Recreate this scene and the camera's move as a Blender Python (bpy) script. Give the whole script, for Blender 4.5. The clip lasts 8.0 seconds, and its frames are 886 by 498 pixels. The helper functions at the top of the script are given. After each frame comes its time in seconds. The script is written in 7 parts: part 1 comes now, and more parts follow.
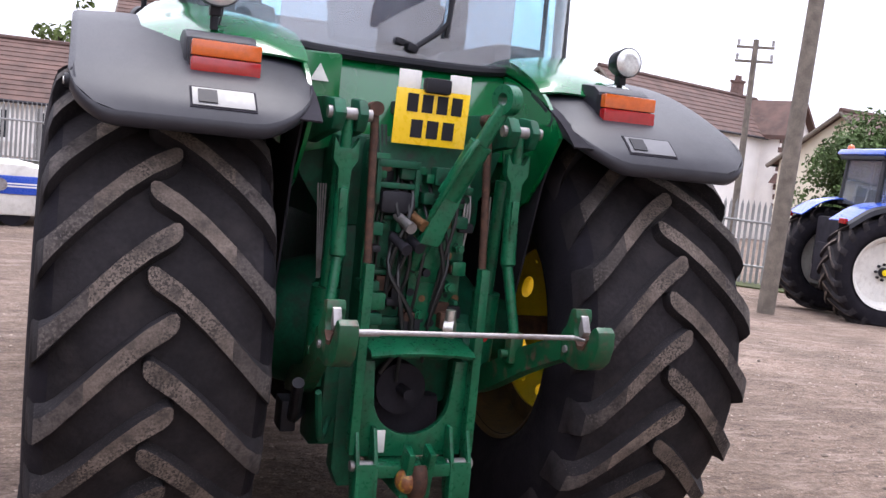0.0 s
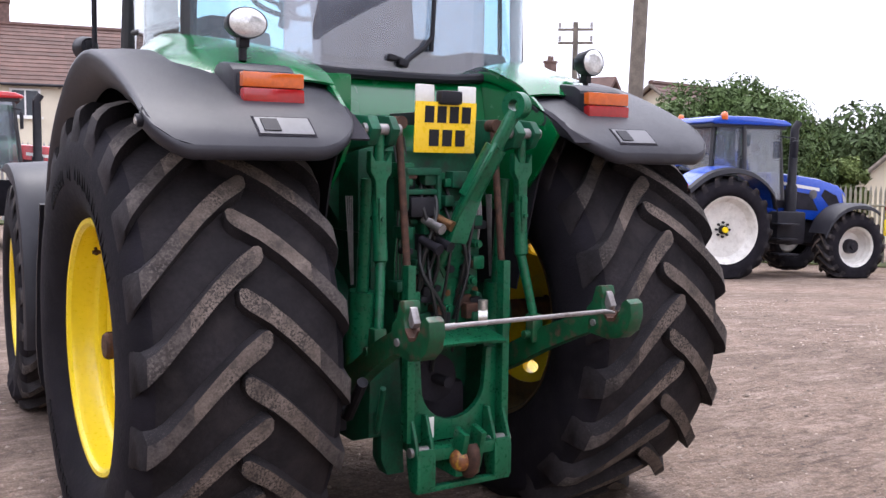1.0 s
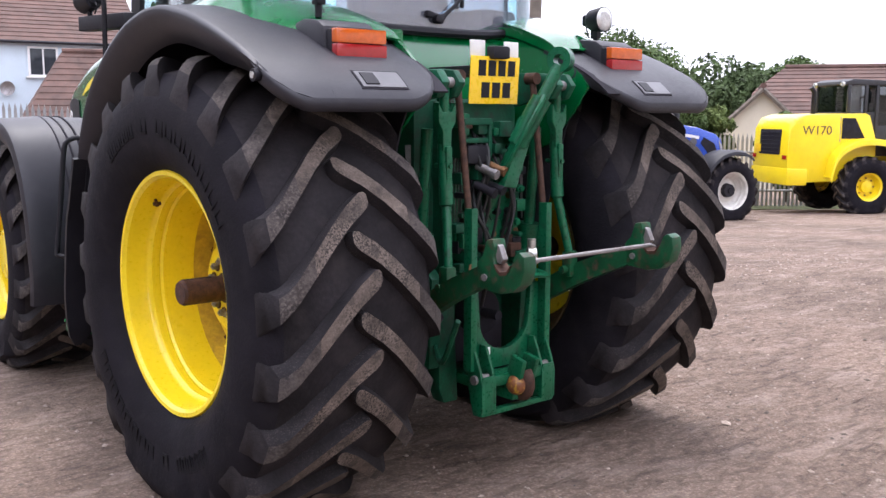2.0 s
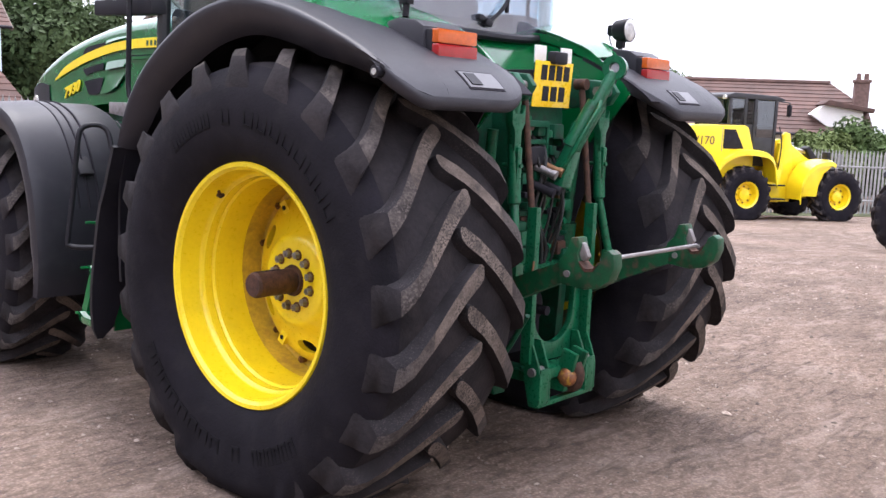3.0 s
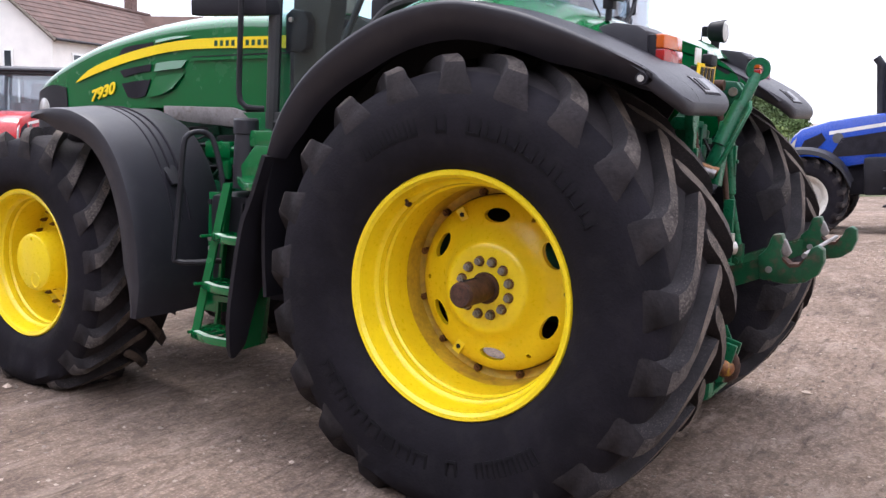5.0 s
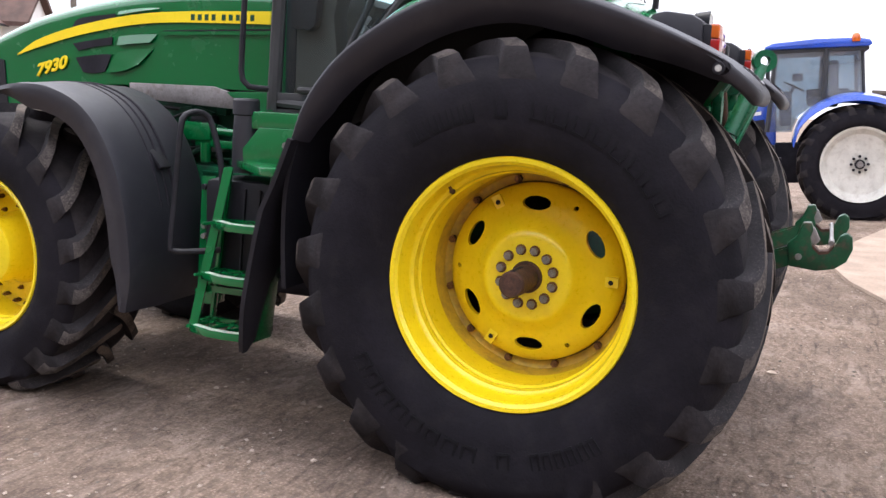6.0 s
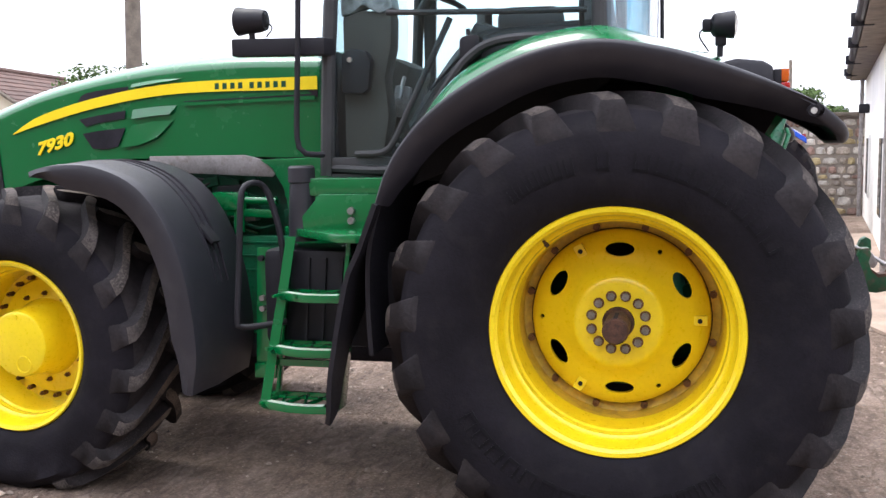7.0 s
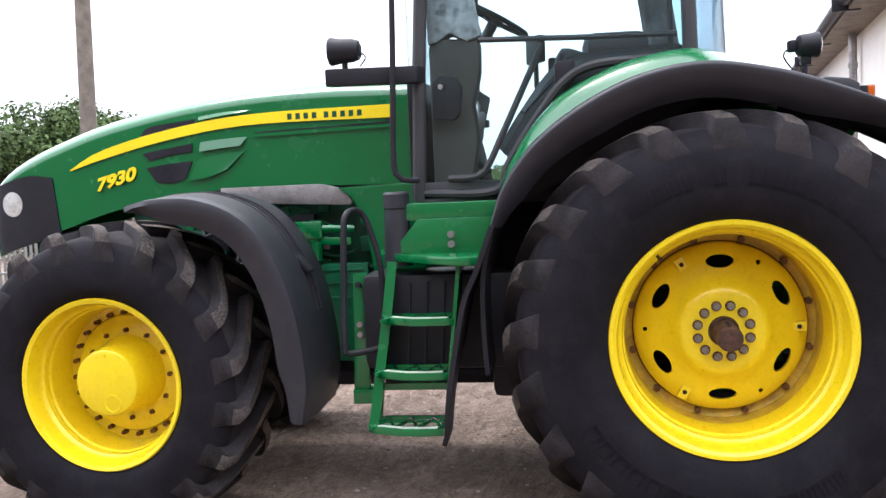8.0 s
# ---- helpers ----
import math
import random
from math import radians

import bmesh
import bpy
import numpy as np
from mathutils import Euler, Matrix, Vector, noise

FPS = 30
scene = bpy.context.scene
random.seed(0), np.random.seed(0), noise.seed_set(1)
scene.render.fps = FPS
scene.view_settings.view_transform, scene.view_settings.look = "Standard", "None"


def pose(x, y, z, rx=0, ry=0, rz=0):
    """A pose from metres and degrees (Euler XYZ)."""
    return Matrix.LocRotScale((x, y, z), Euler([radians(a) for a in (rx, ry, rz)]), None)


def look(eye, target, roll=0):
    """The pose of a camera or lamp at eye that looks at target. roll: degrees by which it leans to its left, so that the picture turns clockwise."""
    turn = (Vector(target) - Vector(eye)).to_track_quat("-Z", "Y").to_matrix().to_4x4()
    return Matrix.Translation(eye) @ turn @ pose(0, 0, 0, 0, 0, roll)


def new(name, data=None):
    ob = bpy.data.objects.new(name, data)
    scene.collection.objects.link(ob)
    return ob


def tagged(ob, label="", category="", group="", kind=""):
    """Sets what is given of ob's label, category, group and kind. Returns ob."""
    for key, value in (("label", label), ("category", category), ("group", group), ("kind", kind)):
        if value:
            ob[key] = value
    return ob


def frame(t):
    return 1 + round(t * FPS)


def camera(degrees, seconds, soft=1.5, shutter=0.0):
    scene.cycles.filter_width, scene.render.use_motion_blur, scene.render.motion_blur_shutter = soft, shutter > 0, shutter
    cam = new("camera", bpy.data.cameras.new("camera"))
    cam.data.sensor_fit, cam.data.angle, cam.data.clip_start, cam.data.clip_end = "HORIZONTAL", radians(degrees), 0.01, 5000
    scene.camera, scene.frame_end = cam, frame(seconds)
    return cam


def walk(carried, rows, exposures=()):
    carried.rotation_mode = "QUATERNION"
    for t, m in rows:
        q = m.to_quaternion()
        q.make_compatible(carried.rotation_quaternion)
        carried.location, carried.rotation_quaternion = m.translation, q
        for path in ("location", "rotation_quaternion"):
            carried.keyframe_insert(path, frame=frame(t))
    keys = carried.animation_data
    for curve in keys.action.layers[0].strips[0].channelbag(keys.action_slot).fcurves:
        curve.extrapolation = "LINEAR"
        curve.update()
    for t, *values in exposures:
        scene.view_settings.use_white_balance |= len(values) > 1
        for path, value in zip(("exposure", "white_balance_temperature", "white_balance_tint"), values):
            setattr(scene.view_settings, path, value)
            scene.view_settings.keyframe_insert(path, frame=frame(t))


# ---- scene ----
cam = camera(49.4, 8.0, soft=1.45)
PATH = [
    (0, (-1.243, -3.948, 1.626), (-0.509, -2.097, 1.434), 5.7),
    (0.5, (-1.613, -3.893, 1.627), (-0.684, -2.129, 1.464), 3.0),
    (1, (-2.077, -3.891, 1.629), (-1.022, -2.202, 1.444), 0.7),
    (1.5, (-2.513, -3.823, 1.63), (-1.352, -2.21, 1.406), 3.4),
    (1.7, (-2.682, -3.77, 1.614), (-1.474, -2.194, 1.371), 1.7),
    (2.8, (-3.497, -3.281, 1.618), (-2.051, -1.934, 1.31), 2.2),
    (3, (-3.63, -3.152, 1.603), (-2.142, -1.843, 1.327), 2.3),
    (3.5, (-3.962, -2.839, 1.619), (-2.41, -1.593, 1.424), 0.0),
    (4, (-4.309, -2.564, 1.623), (-2.721, -1.375, 1.369), -4.0),
    (4.5, (-4.453, -2.301, 1.633), (-2.816, -1.187, 1.357), -0.1),
    (4.7, (-4.469, -2.14, 1.614), (-2.809, -1.058, 1.343), 1.3),
    (5.8, (-4.768, -1.269, 1.609), (-2.948, -0.512, 1.272), 0.6),
    (6, (-4.796, -1.114, 1.592), (-2.957, -0.39, 1.284), 2.7),
    (6.5, (-4.867, -0.668, 1.627), (-2.981, -0.038, 1.406), 2.0),
    (7, (-5.084, -0.242, 1.639), (-3.153, 0.232, 1.423), -0.9),
    (7.5, (-5.23, 0.136, 1.587), (-3.288, 0.543, 1.336), -0.5),
    (8, (-5.34, 0.57, 1.649), (-3.37, 0.872, 1.483), -2.7),
]
walk(cam, [(t, look(eye, target, roll)) for t, eye, target, roll in PATH], [(0, 0.60, 6200, 14), (1.5, 0.64, 6200, 14), (3, 0.86, 6220, 14), (4.5, 0.68, 6200, 13), (6, 0.72, 6380, 9), (8, 0.98, 6250, 8)])

# ---- world, sun, exposure ----
world = bpy.data.worlds.new("overcast_sky")
scene.world = world
world.use_nodes = True
wn = world.node_tree
sky = wn.nodes.new("ShaderNodeTexSky")
sky.sky_type = "NISHITA"
sky.sun_disc = False
sky.sun_elevation, sky.sun_rotation = radians(69.9), radians(29.7)
sky.air_density, sky.dust_density, sky.ozone_density = 1.0, 4.0, 1.0
veil = wn.nodes.new("ShaderNodeHueSaturation")
veil.inputs["Saturation"].default_value = 0.22
cloud = wn.nodes.new("ShaderNodeMix")
cloud.data_type = "RGBA"
cloud.inputs["Factor"].default_value = 0.8
# an overcast sky is brighter overhead than at the horizon
up = wn.nodes.new("ShaderNodeSeparateXYZ")
wn.links.new(wn.nodes.new("ShaderNodeTexCoord").outputs["Generated"], up.inputs["Vector"])
rise = wn.nodes.new("ShaderNodeMix")
rise.data_type = "RGBA"
rise.inputs["A"].default_value, rise.inputs["B"].default_value = (7.4, 7.4, 8.2, 1), (17.0, 17.0, 19.0, 1)
wn.links.new(up.outputs["Z"], rise.inputs["Factor"])
wn.links.new(rise.outputs["Result"], cloud.inputs["B"])
back = wn.nodes["Background"]
back.inputs["Strength"].default_value = 0.15
wn.links.new(sky.outputs["Color"], veil.inputs["Color"])
wn.links.new(veil.outputs["Color"], cloud.inputs["A"])
wn.links.new(cloud.outputs["Result"], back.inputs["Color"])
sun_data = bpy.data.lights.new("sun", "SUN")
sun_data.energy, sun_data.angle, sun_data.color = 1.5, radians(20), (1.0, 0.95, 0.89)
sun = new("sun", sun_data)
sun.matrix_world = look((4, 7, 22), (0, 0, 0))


# ---- materials ----
def material(name, colour, rough=0.5, metal=0.0, vary=0.25, scale=6.0, fine=60.0, bump=0.0, bump_scale=None, coat=0.0, dirt=None, dirt_amount=0.0, piece=0.0, spec=0.5):
    m = bpy.data.materials.new(name)
    m.use_nodes = True
    nt = m.node_tree
    bsdf = nt.nodes["Principled BSDF"]
    coord = nt.nodes.new("ShaderNodeTexCoord").outputs["Object"]

    def noise_at(s, detail=4.0):
        n = nt.nodes.new("ShaderNodeTexNoise")
        n.inputs["Scale"].default_value, n.inputs["Detail"].default_value = s, detail
        nt.links.new(coord, n.inputs["Vector"])
        return n.outputs["Fac"]

    def mixed(kind, fac, a, b):
        x = nt.nodes.new("ShaderNodeMix")
        x.data_type, x.blend_type = "RGBA", kind
        for slot, value in ((x.inputs["Factor"], fac), (x.inputs["A"], a), (x.inputs["B"], b)):
            if isinstance(value, bpy.types.NodeSocket):
                nt.links.new(value, slot)
            else:
                slot.default_value = value
        return x.outputs["Result"]

    def ramp(source, lo, hi, a, b):
        r = nt.nodes.new("ShaderNodeMapRange")
        r.inputs["From Min"].default_value, r.inputs["From Max"].default_value = lo, hi
        r.inputs["To Min"].default_value, r.inputs["To Max"].default_value = a, b
        nt.links.new(source, r.inputs["Value"])
        return r.outputs["Result"]

    col = (*colour, 1.0)
    big, small = noise_at(scale), noise_at(fine, 6.0)
    shade = mixed("MULTIPLY", 1.0, col, ramp(big, 0.3, 0.7, 1.0 - vary, 1.0 + vary * 0.6))
    shade = mixed("MULTIPLY", 1.0, shade, ramp(small, 0.3, 0.7, 1.0 - vary * 0.6, 1.0 + vary * 0.5))
    if piece:
        rnd = nt.nodes.new("ShaderNodeObjectInfo").outputs["Random"]
        shade = mixed("MULTIPLY", 1.0, shade, ramp(rnd, 0.0, 1.0, 1.0 - piece, 1.0 + piece))
    if dirt:
        spots = ramp(noise_at(scale * 2.3, 8.0), 0.52, 0.72, 0.0, dirt_amount)
        shade = mixed("MIX", spots, shade, (*dirt, 1.0))
    nt.links.new(shade, bsdf.inputs["Base Color"])
    nt.links.new(ramp(small, 0.3, 0.7, max(0.02, rough - 0.08), min(1.0, rough + 0.08)), bsdf.inputs["Roughness"])
    bsdf.inputs["Metallic"].default_value = metal
    bsdf.inputs["Specular IOR Level"].default_value = spec
    bsdf.inputs["Coat Weight"].default_value = coat
    bsdf.inputs["Coat Roughness"].default_value = 0.11
    if bump:
        b = nt.nodes.new("ShaderNodeBump")
        b.inputs["Strength"].default_value, b.inputs["Distance"].default_value = 0.6, bump
        nt.links.new(noise_at(bump_scale or fine, 8.0), b.inputs["Height"])
        nt.links.new(b.outputs["Normal"], bsdf.inputs["Normal"])
    return m


def clear_glass(name, tint=(0.9, 0.96, 0.97), gloss=0.12, haze=0.0):
    """Thin glazing: mostly see-through, with a mirror sheen that grows at grazing angles."""
    m = bpy.data.materials.new(name)
    m.use_nodes = True
    nt = m.node_tree
    nt.nodes.remove(nt.nodes["Principled BSDF"])
    see, shine = (nt.nodes.new("ShaderNodeBsdf" + k) for k in ("Transparent", "Glossy"))
    mix = nt.nodes.new("ShaderNodeMixShader")
    see.inputs["Color"].default_value = (*tint, 1)
    shine.inputs["Roughness"].default_value = 0.02
    face = nt.nodes.new("ShaderNodeLayerWeight")
    face.inputs["Blend"].default_value = 0.5
    power = nt.nodes.new("ShaderNodeMath")
    power.operation = "POWER"
    power.inputs[1].default_value = 4.0
    sheen = nt.nodes.new("ShaderNodeMapRange")
    sheen.inputs["To Min"].default_value, sheen.inputs["To Max"].default_value = gloss * 0.3, 0.8
    nt.links.new(face.outputs["Facing"], power.inputs[0])
    nt.links.new(power.outputs[0], sheen.inputs["Value"])
    nt.links.new(sheen.outputs["Result"], mix.inputs["Fac"])
    nt.links.new(see.outputs["BSDF"], mix.inputs[1])
    nt.links.new(shine.outputs["BSDF"], mix.inputs[2])
    last = mix
    if haze:
        # a thin uneven film: dust, plus reflected-sky haze painted on the pane
        film, over = nt.nodes.new("ShaderNodeBsdfDiffuse"), nt.nodes.new("ShaderNodeMixShader")
        film.inputs["Color"].default_value = (0.52, 0.53, 0.60, 1)
        smear = nt.nodes.new("ShaderNodeTexNoise")
        smear.inputs["Scale"].default_value, smear.inputs["Detail"].default_value = 5.0, 6.0
        amount = nt.nodes.new("ShaderNodeMapRange")
        amount.inputs["From Min"].default_value, amount.inputs["From Max"].default_value = 0.3, 0.7
        amount.inputs["To Min"].default_value, amount.inputs["To Max"].default_value = haze * 0.6, haze * 1.4
        nt.links.new(nt.nodes.new("ShaderNodeTexCoord").outputs["Object"], smear.inputs["Vector"])
        nt.links.new(smear.outputs["Fac"], amount.inputs["Value"])
        nt.links.new(amount.outputs["Result"], over.inputs["Fac"])
        nt.links.new(mix.outputs["Shader"], over.inputs[1])
        nt.links.new(film.outputs["BSDF"], over.inputs[2])
        last = over
    nt.links.new(last.outputs["Shader"], nt.nodes["Material Output"].inputs["Surface"])
    return m


GREEN = material("green_enamel", (0.0004, 0.122, 0.031), 0.22, vary=0.03, scale=1.6, fine=9, coat=0.7, spec=0.5)
GREEN_WORN = material("chipped_green_enamel", (0.002, 0.062, 0.022), 0.45, vary=0.35, scale=12, fine=90, bump=0.001, dirt=(0.075, 0.042, 0.030), dirt_amount=0.95)
GREEN_HITCH = material("greasy_green_enamel", (0.005, 0.100, 0.043), 0.32, vary=0.25, scale=9, fine=80, bump=0.0006, spec=0.3, coat=0.15, dirt=(0.012, 0.036, 0.018), dirt_amount=0.7)
GREEN_DULL = material("grimy_green_casting", (0.005, 0.074, 0.037), 0.5, spec=0.3, vary=0.4, scale=9, fine=70, bump=0.002, dirt=(0.024, 0.026, 0.020), dirt_amount=0.7)
YELLOW = material("yellow_enamel", (0.88, 0.665, 0.008), 0.33, vary=0.05, scale=4, fine=60, coat=0.3, dirt=(0.55, 0.38, 0.03), dirt_amount=0.16)
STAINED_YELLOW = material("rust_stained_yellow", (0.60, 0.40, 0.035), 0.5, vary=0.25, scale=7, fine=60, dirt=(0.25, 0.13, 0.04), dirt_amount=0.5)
YELLOW_DECAL = material("yellow_decal", (0.90, 0.68, 0.01), 0.35, vary=0.04)
PLASTIC = material("dark_grey_plastic", (0.0180, 0.0172, 0.0240), 0.50, spec=0.48, vary=0.14, scale=4, fine=220, bump=0.0006, bump_scale=500, dirt=(0.060, 0.056, 0.06), dirt_amount=0.2)
BLACK_PLASTIC = material("black_plastic", (0.0150, 0.0143, 0.0190), 0.5, spec=0.25, vary=0.3, scale=5, fine=150, bump=0.0006, dirt=(0.026, 0.024, 0.025), dirt_amount=0.3)
RUBBER = material("black_rubber", (0.0125, 0.0111, 0.0148), 0.8, spec=0.12, vary=0.35, scale=5, fine=45, bump=0.003, bump_scale=90, dirt=(0.019, 0.017, 0.0195), dirt_amount=0.6)
TREAD = material("dusty_tread_rubber", (0.0235, 0.0203, 0.0225), 0.85, spec=0.18, vary=0.45, scale=4, fine=60, bump=0.004, bump_scale=70, dirt=(0.038, 0.032, 0.032), dirt_amount=0.6)
LUG = material("dusty_worn_rubber", (0.140, 0.112, 0.095), 0.9, spec=0.2, vary=0.45, scale=9, fine=120, bump=0.004, bump_scale=110, dirt=(0.040, 0.035, 0.033), dirt_amount=0.7, piece=0.15)
LUG_OUTER = material("gritty_worn_rubber", (0.066, 0.056, 0.052), 0.9, spec=0.2, vary=0.5, scale=12, fine=110, bump=0.006, bump_scale=80, dirt=(0.022, 0.019, 0.020), dirt_amount=0.8, piece=0.15)
LUG_SIDE = material("lug_flank_rubber", (0.0225, 0.0196, 0.0222), 0.8, spec=0.25, vary=0.4, scale=10, fine=80, bump=0.003)
LETTER = material("moulded_sidewall_rubber", (0.0085, 0.008, 0.010), 0.75, vary=0.2, spec=0.12)
RUST = material("rusty_steel", (0.085, 0.040, 0.026), 0.75, 0.3, vary=0.5, scale=25, fine=140, bump=0.002, dirt=(0.02, 0.015, 0.012), dirt_amount=0.7)
HOOK = material("rust_and_yellow_paint", (0.20, 0.075, 0.03), 0.4, 0.2, vary=0.5, scale=22, fine=90, bump=0.002, dirt=(0.55, 0.33, 0.02), dirt_amount=0.9)
# grime on the rims' inner side, with its deep shade darkened into the colour
SHADED_GRIMY_YELLOW = material("shaded_grimy_yellow", (0.10, 0.062, 0.02), 0.85, vary=0.4, scale=6, fine=50, bump=0.003, dirt=(0.04, 0.03, 0.02), dirt_amount=0.8)
BOLT = material("rust_stained_bolt", (0.20, 0.10, 0.045), 0.5, 0.6, vary=0.4, scale=30, fine=200, dirt=(0.05, 0.025, 0.012), dirt_amount=0.8)
STEEL = material("worn_bright_steel", (0.55, 0.53, 0.50), 0.35, 0.9, vary=0.25, scale=20, fine=160)
GREY_STEEL = material("grey_steel", (0.32, 0.30, 0.30), 0.45, 0.7, vary=0.25, scale=12, fine=100, dirt=(0.12, 0.08, 0.06), dirt_amount=0.5)
HOSE = material("rubber_hose", (0.012, 0.012, 0.013), 0.45, vary=0.2)
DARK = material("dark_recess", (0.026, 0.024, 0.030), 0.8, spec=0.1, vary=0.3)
ORANGE_LENS = material("orange_lens", (0.56, 0.105, 0.010), 0.15, vary=0.15, scale=40, fine=200, coat=0.5)
RED_LENS = material("red_lens", (0.32, 0.008, 0.009), 0.15, vary=0.15, scale=40, fine=200, coat=0.5)
LAMP_LENS = material("ribbed_lamp_lens", (0.62, 0.62, 0.60), 0.12, 0.35, vary=0.2, scale=60, fine=200, coat=0.6)
WHITE_PLASTIC = material("white_plastic", (0.72, 0.71, 0.68), 0.4, vary=0.08)
PLATE = material("yellow_number_plate", (0.92, 0.60, 0.008), 0.3, vary=0.04, coat=0.4)
STICKER = material("grey_sticker", (0.10, 0.098, 0.105), 0.36, vary=0.15, scale=12)
SEAT = material("grey_seat_cloth", (0.20, 0.20, 0.21), 0.9, vary=0.4, scale=9, fine=120)
# pillar plastic with the glass's sky and foliage reflections put in its colour
PILLAR_SHEEN = material("pillar_plastic_with_reflection", (0.34, 0.34, 0.35), 0.4, vary=0.35, scale=9, fine=40, dirt=(0.05, 0.05, 0.052), dirt_amount=0.8)
WORN_GLINT_EDGE = material("worn_glint_step", (0.58, 0.64, 0.57), 0.35, 0.2, vary=0.3, scale=14, fine=90, dirt=(0.05, 0.22, 0.09), dirt_amount=0.5)
TRIM = material("dark_cab_trim", (0.028, 0.028, 0.031), 0.6, vary=0.25)
BEIGE = material("beige_cab_trim", (0.055, 0.047, 0.04), 0.7, vary=0.2)
MAT = material("dusty_floor_mat", (0.24, 0.215, 0.15), 0.85, vary=0.35, scale=9, fine=60)
GLASS = clear_glass("cab_glass", (0.87, 0.95, 0.965))
# pale film here imitates sky reflected in the rear glass
TINT = clear_glass("tinted_rear_glass", (0.60, 0.65, 0.71), 0.7, haze=0.13)
CORNER_GLASS = clear_glass("bluish_corner_glass", (0.70, 0.86, 0.92), 0.3, haze=0.10)
SMOKED = clear_glass("smoked_cab_glass", (0.42, 0.47, 0.48), 0.5)
HAZY_GLASS = clear_glass("hazy_cab_glass", (0.66, 0.73, 0.77), 0.5, haze=0.10)
BLUE = material("blue_enamel", (0.008, 0.060, 0.42), 0.3, vary=0.12, scale=3, coat=0.6)
RED = material("red_enamel", (0.45, 0.010, 0.016), 0.3, vary=0.12, scale=3, coat=0.6)
WHITE_RIM = material("white_rim_enamel", (0.640, 0.616, 0.569), 0.4, vary=0.12, scale=5, dirt=(0.25, 0.2, 0.15), dirt_amount=0.3)
ROOF = material("brown_roof_tile", (0.098, 0.053, 0.042), 0.85, vary=0.35, scale=1.6, fine=14, dirt=(0.09, 0.06, 0.05), dirt_amount=0.5, piece=0.15)
RENDER_WHITE = material("white_render", (0.80, 0.77, 0.73), 0.85, vary=0.08, scale=1.2, fine=25, bump=0.004)
RENDER_BLUE = material("pale_blue_render", (0.60, 0.70, 0.77), 0.85, vary=0.07, scale=1.2, fine=25, bump=0.004)
RENDER_CREAM = material("cream_render", (0.66, 0.60, 0.47), 0.85, vary=0.08, scale=1.2, fine=25, bump=0.004)
BRICK = material("red_brick", (0.135, 0.082, 0.068), 0.9, vary=0.35, scale=8, fine=40)
FRAME_WHITE = material("white_window_frame", (0.78, 0.78, 0.76), 0.4, vary=0.05)
PANE = material("dark_window_pane", (0.035, 0.042, 0.05), 0.06, vary=0.2)
TIMBER = material("weathered_timber", (0.16, 0.135, 0.11), 0.9, vary=0.35, scale=6, fine=60, bump=0.004)
GALV = material("galvanised_steel", (0.30, 0.30, 0.295), 0.55, 0.4, vary=0.2, scale=3, fine=40, piece=0.12)
BARK = material("bark", (0.075, 0.055, 0.04), 0.95, vary=0.4, scale=8, fine=50, bump=0.01)
LEAF = material("green_leaf", (0.080, 0.122, 0.042), 0.7, spec=0.15, vary=0.55, scale=0.9, fine=9)
LEAF_DARK = material("dark_green_leaf", (0.060, 0.090, 0.035), 0.7, spec=0.15, vary=0.5, scale=0.8, fine=8)
LEAF_LIGHT = material("yellow_green_leaf", (0.105, 0.138, 0.045), 0.7, spec=0.15, vary=0.4, scale=0.9, fine=9)
STONE = material("rubble_stone", (0.33, 0.285, 0.24), 0.95, vary=0.45, scale=5, fine=30, bump=0.01, piece=0.4)
PALE_STONE = material("pale_rubble_stone", (0.50, 0.465, 0.42), 0.95, vary=0.35, scale=5, fine=30, bump=0.01, piece=0.25)
OCHRE_STONE = material("ochre_rubble_stone", (0.42, 0.34, 0.19), 0.95, vary=0.35, scale=5, fine=30, bump=0.01, piece=0.25)
PINK_STONE = material("reddish_rubble_stone", (0.27, 0.18, 0.15), 0.95, vary=0.35, scale=5, fine=30, bump=0.01, piece=0.25)
MORTAR = material("lime_mortar", (0.24, 0.21, 0.18), 0.95, vary=0.2)
GRASS = material("grass", (0.075, 0.085, 0.030), 0.95, vary=0.5, scale=4, fine=40)
LEAF.node_tree.nodes["Principled BSDF"].inputs["Subsurface Weight"].default_value = 0.0


